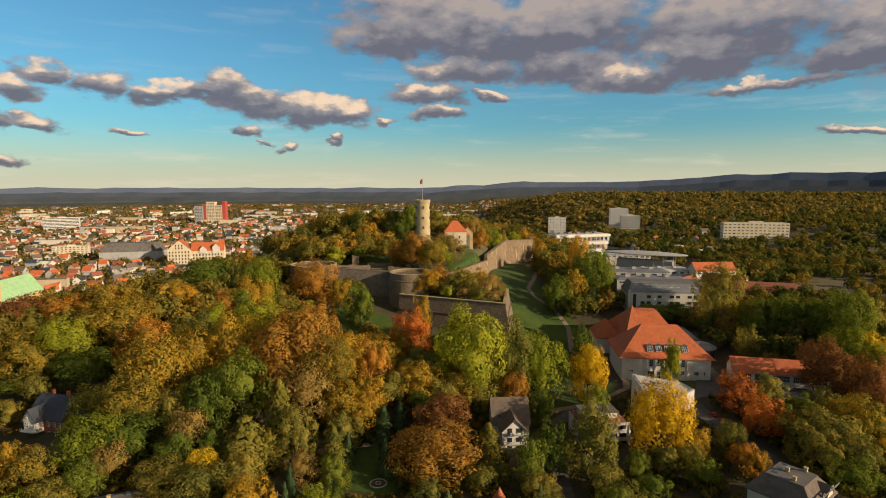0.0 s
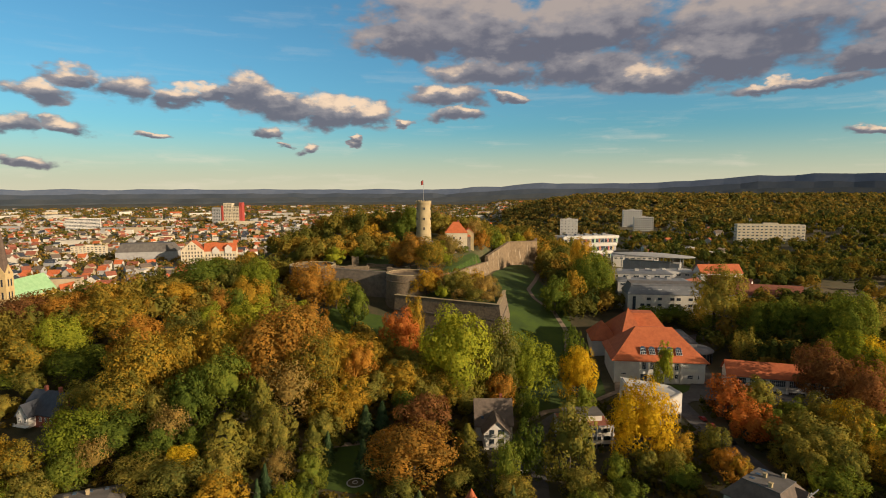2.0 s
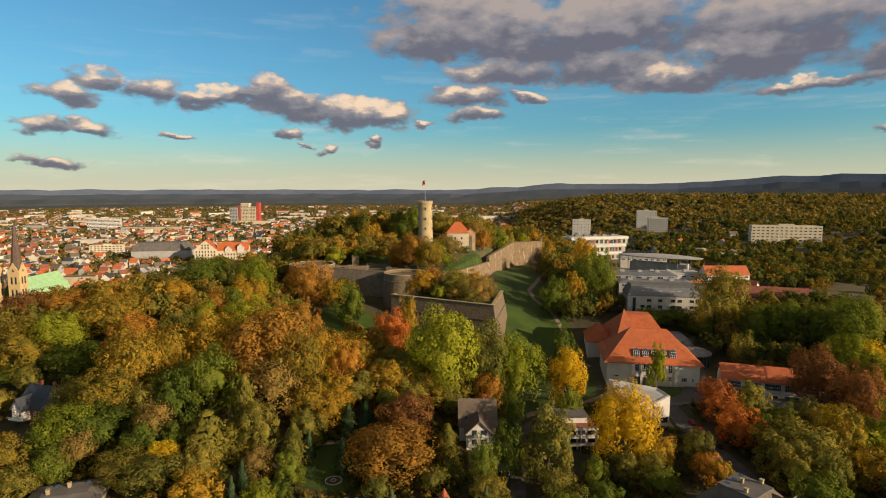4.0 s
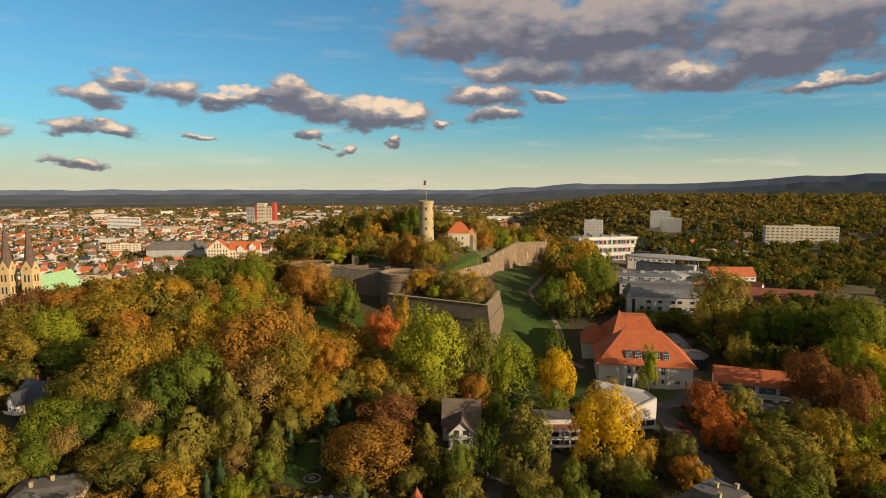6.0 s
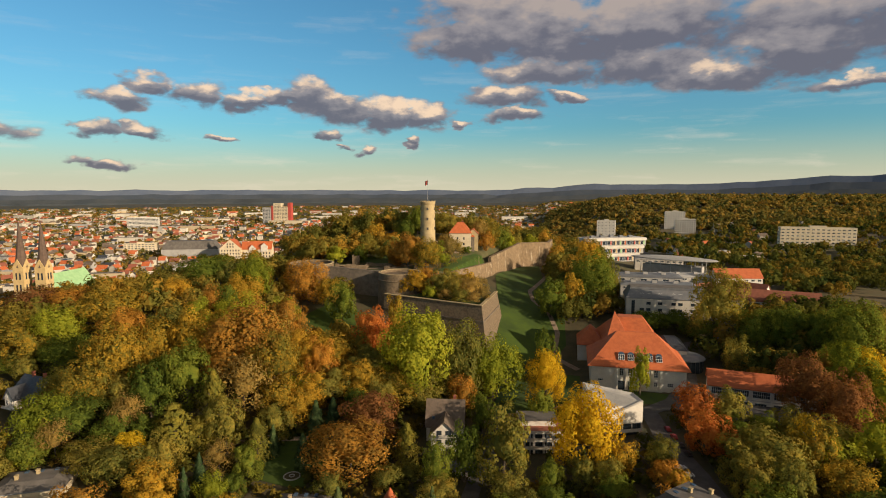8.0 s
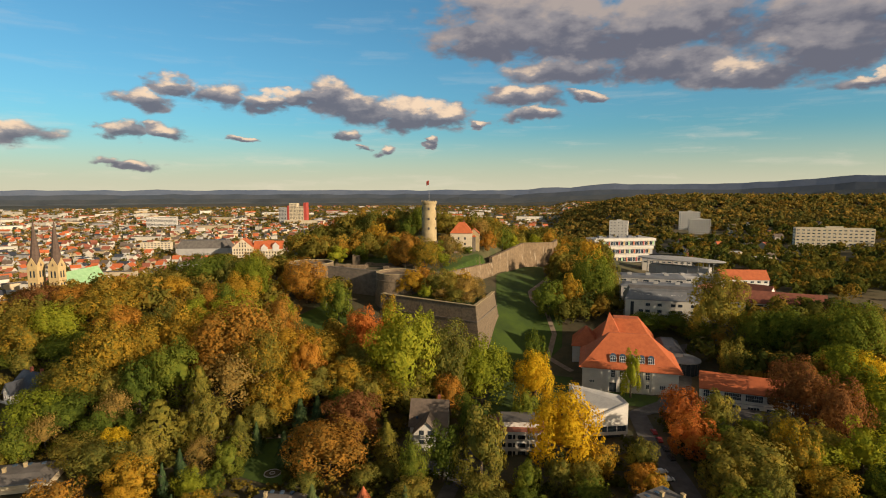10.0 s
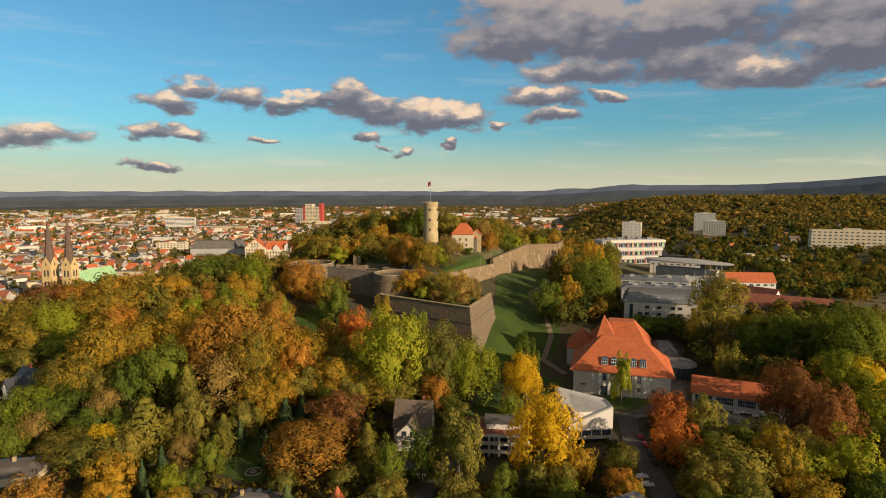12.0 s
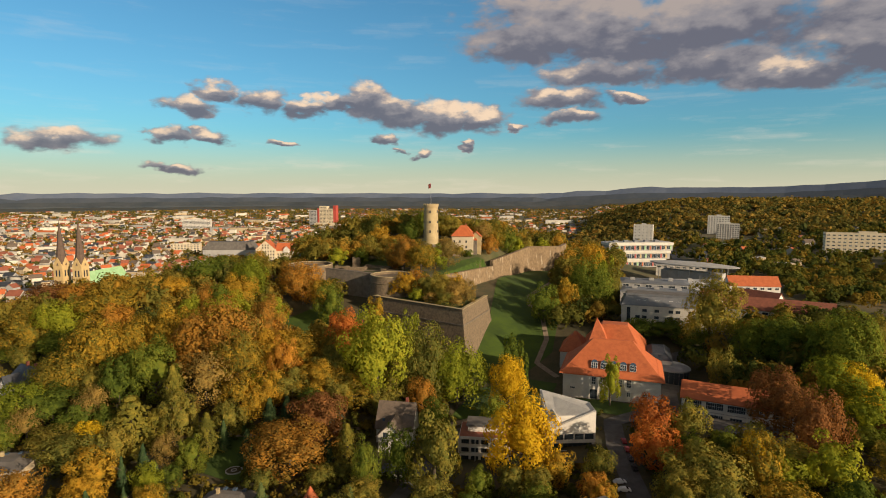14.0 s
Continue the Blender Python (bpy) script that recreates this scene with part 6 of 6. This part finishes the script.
NEAR = grid_spots(-900, -80, 300, 1000, 26, lambda x, y, u: in_town(x, y, u) and u < 0.86, 51)


def town_house(kind_seed):
    """One of the town's houses; copies are set along the streets."""
    rng = random.Random(kind_seed)
    w, d, h = rng.uniform(10, 15), rng.uniform(9, 11), rng.uniform(6.5, 10)
    rise = d * rng.uniform(0.42, 0.58)
    roof_mat = [M_TILE, M_TILE_DARK, M_TILE, M_TILE_BROWN, M_SLATE, M_TILE, M_TILE_DARK, M_TILE][kind_seed % 8]
    wall_mat = [M_TOWN_WHITE, M_TOWN_WHITE, M_TOWN_CREAM, M_TOWN_WHITE, M_TOWN_WHITE, M_GREYWALL, M_TOWN_WHITE, M_TOWN_CREAM][kind_seed % 8]
    words = {M_TILE: "orange tiled", M_TILE_DARK: "dark red tiled", M_TILE_BROWN: "brown tiled", M_SLATE: "dark slate"}[roof_mat]
    shade = {M_TOWN_WHITE: "white", M_TOWN_CREAM: "cream", M_GREYWALL: "grey"}[wall_mat]
    t = thing("town_house", 0, 0, -200, 0, f"{shade} town house with steep {words} gable roof", "house", "town houses")
    part("wall", gable_walls(-w / 2, w / 2, -d / 2, d / 2, -3, h, rise), wall_mat, t)
    part("roof", gable_roof(-w / 2, w / 2, -d / 2, d / 2, h, rise, 0.4, 0.25), roof_mat, t)
    part("chimney", boxes((w / 5, w / 5 + 0.9, 0.3, 1.2, h + rise - 1.5, h + rise + 1.1)), M_BRICK, t)
    for k in range(3):
        for z in np.arange(1.2, h - 1.5, 3.0):
            window(t, -w / 2 + w * (k + 0.5) / 3, -d / 2 - 0.02, float(z), 1.3, 1.6, 0, 2, 1, M_FRAME)
    for z in (h - 2.2, h + 0.8):
        window(t, w / 2 + 0.02, 0, z, 1.3, 1.5, 90, 2, 1)
        window(t, -w / 2 - 0.02, 0, z, 1.3, 1.5, -90, 2, 1)
    return t


KINDS = [town_house(k) for k in range(8)]
for k, (x, y) in enumerate(NEAR[:110]):
    rng = random.Random(k)
    m = pose(x, y, gz(x, y), 0, 0, rng.choice((12, 12, 100, 50)) + rng.uniform(-9, 9))
    if k < 8:
        KINDS[k].matrix_basis = m
    else:
        copy_thing(KINDS[rng.randrange(8)], m)
town_stuff("town_middle", NEAR[110:] + grid_spots(-2900, 320, 600, 1900, 29, lambda x, y, u: in_town(x, y, u) and u < 0.62 - 0.24 * min(1, max(0, (y - 1100) / 800)) and (y > 1000 or x < -900), 52), 5, "red-roofed white houses of the town")
town_stuff("town_far", grid_spots(-4200, 620, 1900, 3900, 50, lambda x, y, u: in_town(x, y, u) and x > -1.3 * y and u < 0.25 * (1 - (y - 1900) / 2600), 53), 6, "far suburbs with pale walls and red roofs", (12, 26), (5, 9), 0.35)
town_stuff("town_blocks", grid_spots(-2400, 250, 620, 2600, 135, lambda x, y, u: in_town(x, y, u) and u < 0.45, 58), 9, "larger pale blocks and halls in the town", (24, 62), (8, 15), 0.75)
town_stuff("valley_houses", grid_spots(190, 520, 480, 1150, 42, lambda x, y, u: u < 0.33 and all(math.hypot(x - a, y - b) > r for a, b, r in BUILT) and x < 0.5 * y + 60, 54), 8, "scattered houses among the valley trees")


# ---- landmarks ----
def block(name, x, y, turn, w, d, h, floors, bays, wall_mat, roof_mat, label, category, win=(1.6, 1.5), side=0, group="", sink=3, frame_mat=None, base=None, wings=True):
    """A tall plain building with storeys of windows and a parapet."""
    t = thing(name, x, y, gz(x, y) if base is None else base, turn, label, category, group)
    part("wall", boxes((0, w, 0, d, -sink, h)), wall_mat, t)
    part("roof", boxes((0.5, w - 0.5, 0.5, d - 0.5, h, h + 0.12)), roof_mat, t)
    for k, b in enumerate(((0, w, 0, 0.5), (0, w, d - 0.5, d), (0, 0.5, 0.5, d - 0.5), (w - 0.5, w, 0.5, d - 0.5))):
        part("parapet", boxes((*b, h, h + 0.8)), wall_mat, t)
    part("roof_housing", boxes((w * 0.4, w * 0.62, d * 0.3, d * 0.7, h, h + 2.8)), wall_mat, t)
    step = h / floors
    for f in range(floors):
        for k in range(bays):
            window(t, w * (k + 0.5) / bays, -0.03, f * step + step * 0.3, win[0], min(win[1], step * 0.62), 0, 2, 1, frame_mat or M_FRAME)
        for k in range(side):
            window(t, -0.03, d * (k + 0.5) / side, f * step + step * 0.3, win[0], min(win[1], step * 0.62), -90, 2, 1, frame_mat or M_FRAME)
            window(t, w + 0.03, d * (k + 0.5) / side, f * step + step * 0.3, win[0], min(win[1], step * 0.62), 90, 2, 1, frame_mat or M_FRAME)
    return t


def church():
    t = thing("twin_spired_church", -391, 458, -15, 6, "Gothic church with two dark spires and green copper roof", "church")
    for cx in (-10.4, 10.4):
        part("tower", boxes((cx - 5, cx + 5, -5, 5, -2, 42)), M_SANDSTONE, t)
        for a in range(4):
            g = part("tower_gable", solid([(-5, -5.1, 42), (5, -5.1, 42), (0, -5.1, 50), (-5, -4.6, 42), (5, -4.6, 42), (0, -4.6, 50)], [(0, 1, 2), (3, 5, 4), (0, 2, 5, 3), (1, 4, 5, 2), (0, 3, 4, 1)]), M_SANDSTONE, t)
            g.matrix_basis = pose(cx, 0, 0, 0, 0, 90 * a)
            for z in (20, 31):
                for u in (-1.7, 1.7):
                    m = window(t, 0, 0, 0, 1.5, 6.2, 0, 1, 1, M_DARKFRAME)
                    m.matrix_basis = pose(cx, 0, z, 0, 0, 90 * a) @ pose(u, -5.02, 0)
            s = part("string_course", boxes((-5.15, 5.15, -5.2, -5.0, 28.4, 29.0)), M_SANDSTONE, t)
            s.matrix_basis = pose(cx, 0, 0, 0, 0, 90 * a)
        part("spire", turned(bmesh.new(), [(5.6, 42), (4.3, 50), (0.15, 86)], 8, cx, 0), M_SPIRE, t, "tall pointed dark slate spire")
        part("finial", turned(bmesh.new(), [(0.12, 85), (0.12, 88), (0.5, 88.4), (0.05, 89)], 8, cx, 0), M_STEEL, t)
    part("nave", boxes((-11, 11, 5, 70, -2, 17)), M_SANDSTONE, t)
    part("nave_roof", gable_roof(-11, 11, 5, 70, 17, 15, 0.6, 0.3, False), M_COPPER, t, "pale green copper nave roof")
    part("nave_gable", solid([(-11, 70, 17), (11, 70, 17), (0, 70, 31.8), (-11, 69.5, 17), (11, 69.5, 17), (0, 69.5, 31.8)], [(0, 1, 2), (3, 5, 4), (0, 2, 5, 3), (1, 4, 5, 2)]), M_SANDSTONE, t)
    for k in range(6):
        window(t, 11.03, 10 + 9 * k, 4, 2.0, 8, 90, 2, 1, M_DARKFRAME)


def town_hall():
    t = thing("town_hall", -407, 812, -15, 14, "ornate town hall with stepped gables and orange roofs", "town hall")
    part("wall", gable_walls(0, 32, 0, 24, -2, 22, 14, False), M_CREAM, t)
    part("roof", gable_roof(0, 32, 0, 24, 22, 14, 0.2, 0.4, False), M_TILE, t)
    part("long_wing", gable_walls(32, 78, 4, 22, -2, 20, 11), M_CREAM, t)
    part("long_roof", gable_roof(32, 78, 4, 22, 20, 11, 0.6, 0.4), M_TILE, t)
    for x0, hh in ((44, 27), (62, 30)):
        part("dormer_gable", gable_walls(x0, x0 + 10, 2.5, 12, 16, hh - 5, 5, False), M_PLASTER, t)
        part("dormer_roof", gable_roof(x0, x0 + 10, 2.5, 12, hh - 5, 5, 0.3, 0.3, False), M_TILE, t)
    for k in range(7):
        for z in (2, 7, 12, 17) + ((23, 27) if 1 < k < 5 else ()):
            window(t, 3 + 4.3 * k, -0.03, z, 1.7, 2.8, 0, 2, 2, M_DARKFRAME)
    for k in range(10):
        for z in (2, 7, 12):
            window(t, 35 + 4.4 * k, 3.97, z, 1.7, 2.8, 0, 2, 2, M_DARKFRAME)
    part("roof_turret", turned(bmesh.new(), [(2, 34), (2, 39), (2.4, 39.2), (0.1, 47)], 8, 16, 12), M_SPIRE, t)


def theatre():
    t = thing("fly_tower", -522, 834, -15, 16, "huge windowless hall with grey slate flanks", "theatre")
    part("wall", boxes((0, 88, 0, 30, -2, 16)), M_GREYWALL, t)
    part("roof", hip_roof(0, 88, 0, 30, 16, 13, 8, 4, 0.3), M_BITUMEN, t, "grey hipped mansard roof")


def red_towers():
    """The high flats with red service towers."""
    t = thing("high_rise_flats", -782, 1744, -15, 3, "cluster of pale high-rise flats with red service towers", "high-rise")
    for x0, x1, h, m in ((0, 28, 54, M_GREYWALL), (30, 37, 60, M_REDPANEL), (37, 64, 68, M_CREAM), (64, 86, 57, M_CREAM), (86, 96, 70, M_REDPANEL)):
        part("tower_block", boxes((x0, x1, 0, 22, -2, h)), m, t)
        if m is not M_REDPANEL:
            for k in range(int((x1 - x0) / 5)):
                for f in range(int(h / 4.6)):
                    window(t, x0 + 3 + 5 * k, -0.05, 2 + 4.6 * f, 3.2, 2.0, 0, 2, 1, M_DARKFRAME)
    part("podium", boxes((26, 160, -20, 0, -2, 12)), M_CREAM, t)


def office_building():
    """Three pale storeys under a grey metal mansard, with the works behind."""
    x, y, base = 124.5, 366.5, 17.0
    t = thing("office_building", x, y, base, -5, "pale three-storey office building with grey metal mansard roof", "office building")
    w, d, h = 52, 20, 13.0
    part("wall", boxes((0, w, 0, d, -4, h)), M_OFFICE, t)
    part("mansard", hip_roof(0, w, 0, d, h, 5.6, 2.6, 2.6, 0.4, 0.3), M_ZINC, t, "grey standing-seam mansard")
    part("roof_deck", boxes((2.8, w - 2.8, 2.8, d - 2.8, h + 5.6, h + 6.4)), M_BITUMEN, t)
    part("roof_edge", boxes((2.2, w - 2.2, 2.2, 2.7, h + 5.5, h + 6.6)), M_ZINC, t)
    xs = (9.5, 13.5, 20.5, 28.5, 32.5, 40.0, 43.8)
    for wx in xs:
        for z in (0.6, 4.9, 9.0):
            if z < 8 or wx > 12:
                window(t, wx, -0.03, z, 2.6, 1.8, 0, 3, 1, M_DARKFRAME)
        window(t, wx, 0.75, h + 1.5, 2.4, 1.7, 0, 2, 1, M_FRAME, -20)
    window(t, 4.2, -0.03, 1.0, 2.0, 10.5, 0, 2, 6, M_DARKFRAME)
    for wy in (5, 10, 15):
        for z in (0.6, 4.9, 9.0):
            window(t, w + 0.03, wy, z, 1.8, 1.7, 90, 2, 1, M_DARKFRAME)
    part("stair_tower", boxes((w, w + 9, 6, 18, -4, 11)), M_OFFICE, t)
    part("stair_roof", boxes((w - 0.2, w + 9.3, 5.7, 18.3, 11, 11.5)), M_ZINC, t)


def works_hall(x, y, base, w, d, h, turn, wall_mat, roof_mat, label, shape="flat", rise=4.0, bays=6):
    t = thing("works_building", x, y, base, turn, label, "works building", "works buildings")
    if shape == "gable":
        part("wall", gable_walls(0, w, 0, d, -4, h, rise), wall_mat, t)
        part("roof", gable_roof(0, w, 0, d, h, rise, 0.5, 0.3), roof_mat, t)
    else:
        part("wall", boxes((0, w, 0, d, -4, h)), wall_mat, t)
        part("roof", hip_roof(0, w, 0, d, h, rise if shape == "hip" else 0.8, 3 if shape == "flat" else d * 0.42, 3 if shape == "flat" else d * 0.42, 0.4, 0.3), roof_mat, t)
        for k in range(3):
            part("roof_box", boxes((w * (0.15 + 0.28 * k), w * (0.15 + 0.28 * k) + 3.2, d * 0.4, d * 0.4 + 2.6, h + 0.5, h + 2.4)), M_GREYWALL, t)
    for k in range(bays):
        window(t, w * (k + 0.5) / bays, -0.03, h - 2.8, w / bays * 0.55, 1.6, 0, 2, 1, M_FRAME)
    return t


def banded_school():
    """Curved white building with ribbon windows and coloured panels."""
    t = thing("banded_school", 148, 652, 16, 19, "white modern school with ribbon windows and coloured panels", "school building")
    hues = [M_REDPANEL, M_TILE, M_SANDSTONE, M_SKYGLASS, M_COPPER]
    for k, (x0, x1, y0, z0) in enumerate(((0, 50, 0, 0), (-2, 56, 1.5, 9), (-14, 60, 3.5, 18))):
        part("slab", boxes((x0 - 1, x1 + 1, y0 - 1, 26, z0 + 6.0, z0 + 9.0)), M_PLASTER, t, bevel=0.3)
        part("storey", boxes((x0, x1, y0, 25, z0, z0 + 6.0)), M_GREYWALL, t)
        n = int((x1 - x0) / 6)
        for i in range(n):
            window(t, x0 + 3 + 6 * i, y0 - 0.05, z0 + 1.2, 3.6, 4.4, 0, 2, 1, M_FRAME)
            part("panel", boxes((x0 + 5.0 + 6 * i, x0 + 6.6 + 6 * i, y0 - 0.12, y0, z0 + 1.2, z0 + 5.6)), hues[(i * 2 + k) % 5], t, "coloured facade panel")
    part("roof", boxes((-12, 58, 5, 24, 27, 27.5)), M_CONCRETE, t)
    for k in range(5):
        part("roof_box", boxes((-6 + 12 * k, -1 + 12 * k, 10, 14, 27.5, 29.6)), M_ZINC, t)


def canopy():
    """Broad lens-shaped canopy on slim posts over the works yard."""
    t = thing("canopy_roof", 199, 541, 17, -30, "broad pale lens-shaped canopy on slim posts", "canopy")
    bm = turned(bmesh.new(), [(0.98, -0.55), (1.0, -0.2), (0.97, 0.1), (0.6, 0.85), (0.02, 1.2)], 40)
    bmesh.ops.scale(bm, vec=(39, 15, 1.5), verts=bm.verts)
    bmesh.ops.translate(bm, vec=(0, 0, 18.4), verts=bm.verts)
    part("roof", bm, M_CONCRETE, t)
    for k in range(7):
        for y in (-8, 8):
            part("post", turned(bmesh.new(), [(0.35, 0), (0.3, 18)], 8, -27 + 9 * k, y), M_STEEL, t)
    part("hall", boxes((-26, 26, -6, 6, -2, 12)), M_GREYWALL, t)


church()
town_hall()
theatre()
red_towers()
block("office_slab", -1036, 1432, 24, 80, 18, 34, 9, 22, M_PLASTER, M_BITUMEN, "long white office slab with rows of windows", "office building", (3.6, 2.2), base=-15)
block("apartment_block", -640, 900, 20, 52, 14, 17, 5, 9, M_CREAM, M_BITUMEN, "cream apartment block with balcony rows", "apartment house", (3.4, 1.7), base=-15)
block("apartment_tower", 331, 1030, -12, 34, 16, 30, 9, 9, M_PLASTER, M_BITUMEN, "white apartment tower with balcony columns", "apartment house", (2.6, 2.0), group="apartment towers", base=16, frame_mat=M_DARKFRAME)
block("apartment_tower", 334, 1112, -12, 36, 16, 40, 11, 8, M_PLASTER, M_BITUMEN, "white apartment tower above the trees", "apartment house", (2.6, 2.0), group="apartment towers", base=16)
block("apartment_block", 399, 786, -10, 86, 14, 21, 5, 15, M_CREAM, M_BITUMEN, "long pale apartment block with ribbon windows", "apartment house", (3.2, 1.6), 3, base=28)
block("apartment_block", 198, 1040, -12, 32, 14, 26, 5, 5, M_PLASTER, M_BITUMEN, "small white apartment block among trees", "apartment house", (1.8, 1.5), base=16)
office_building()
works_hall(126, 396, 18, 50, 18, 15.5, -5, M_GREYWALL, M_ZINC, "grey works building with metal roof", bays=7)
works_hall(128, 424, 18, 46, 22, 17, -5, M_GREYWALL, M_ZINC, "grey office wing with metal roof and roof boxes", bays=6)
works_hall(160, 452, 18, 50, 20, 13, 6, M_GREYWALL, M_CONCRETE, "low grey hall with pale flat roof", bays=7)
works_hall(178, 400, 18, 26, 16, 9, 40, M_PLASTER, M_TILE_DARK, "low works hall with dark red gable roof", "gable", 5, 4)
works_hall(200, 424, 18, 30, 14, 9, -40, M_PLASTER, M_TILE_DARK, "works hall with dark red tiled roof", "gable", 6, 4)
works_hall(206, 446, 19, 34, 14, 13, 4, M_PLASTER, M_TILE, "works hall with orange roof and arched dormers", "gable", 6, 7)
works_hall(190, 396, 17, 60, 13, 8.5, -16, M_PLASTER, M_TILE_DARK, "long white building with dark red roof and dormers", "gable", 6.5, 9)
banded_school()
canopy()
works_hall(175, 590, 17, 46, 22, 11, -8, M_PLASTER, M_CONCRETE, "flat-roofed white school block", bays=8)
ribbon("road", [(250, 520), (240, 600), (225, 700), (232, 820), (250, 980)], 9, M_ROAD, "straight road climbing between valley houses", "road", 0.5)


# ---- cars ----
def car(x, y, turn, paint, label):
    z = gz(x, y) + 0.42
    t = thing("car", x, y, z, turn, label, "car", "parked cars")
    prof = [(-2.1, 0.3), (-2.15, 0.75), (-1.6, 0.9), (-0.9, 1.38), (0.6, 1.42), (1.35, 0.95), (2.1, 0.8), (2.15, 0.3)]
    bm = bmesh.new()
    sides = [[bm.verts.new((px, s * (0.85 if pz < 1.0 else 0.7), pz)) for px, pz in prof] for s in (-1, 1)]
    for k in range(8):
        bm.faces.new((sides[0][k], sides[0][(k + 1) % 8], sides[1][(k + 1) % 8], sides[1][k]))
    bm.faces.new(sides[0])
    bm.faces.new(sides[1][::-1])
    body = part("body", bm, paint, t)
    part("windscreen", solid([(0.66, -0.66, 1.38), (0.66, 0.66, 1.38), (1.32, 0.72, 0.99), (1.32, -0.72, 0.99), (0.72, -0.66, 1.42), (0.72, 0.66, 1.42), (1.38, 0.72, 1.02), (1.38, -0.72, 1.02)], [(0, 1, 2, 3), (7, 6, 5, 4), (0, 4, 5, 1), (2, 6, 7, 3)]), M_GLASS, t)
    for wx in (-1.3, 1.3):
        for wy in (-0.84, 0.84):
            bm = turned(bmesh.new(), [(0.32, -0.1), (0.32, 0.1)], 12)
            wheel = part("wheel", bm, M_DARKFRAME, t)
            wheel.matrix_basis = pose(wx, wy, 0.32, 90)
    return t


M_RED = material("red_car_paint", (0.22, 0.02, 0.02), (0.24, 0.025, 0.02), 1.0, 0.3, 0.0, 0.05, stain=0.0)
M_BLACK = material("black_car_paint", (0.02, 0.02, 0.022), (0.025, 0.025, 0.028), 1.0, 0.3, 0.0, 0.05, stain=0.0)
M_WHITE = material("white_car_paint", (0.7, 0.7, 0.7), (0.75, 0.75, 0.75), 1.0, 0.3, 0.0, 0.03, stain=0.0)
for x, y, a, m, s in ((115.0, 226, 95, M_RED, "dark red"), (115.6, 219, 95, M_RED, "dark red"), (116.2, 212, 95, M_BLACK, "black"), (116.8, 205, 97, M_BLACK, "black"), (111, 194, 20, M_WHITE, "white"), (112, 189, 10, M_WHITE, "white"), (58, 236, 30, M_WHITE, "white")):
    car(x, y, a, m, f"{s} small car parked at the kerb")


def round_bed():
    t = thing("round_flower_bed", -22, 178, gz(-22, 178) + 0.25, 0, "round stone-edged flower bed in the garden lawn", "flower bed")
    part("kerb", ring(bmesh.new(), 0, 0, 2.6, 2.95, -0.1, 0.25, 32), M_CONCRETE, t)
    part("inner_kerb", ring(bmesh.new(), 0, 0, 0.8, 1.0, -0.1, 0.4, 20), M_CONCRETE, t)
    part("soil", turned(bmesh.new(), [(2.6, -0.05), (2.6, 0.1), (0.1, 0.16)], 28), M_GROUND, t)


round_bed()
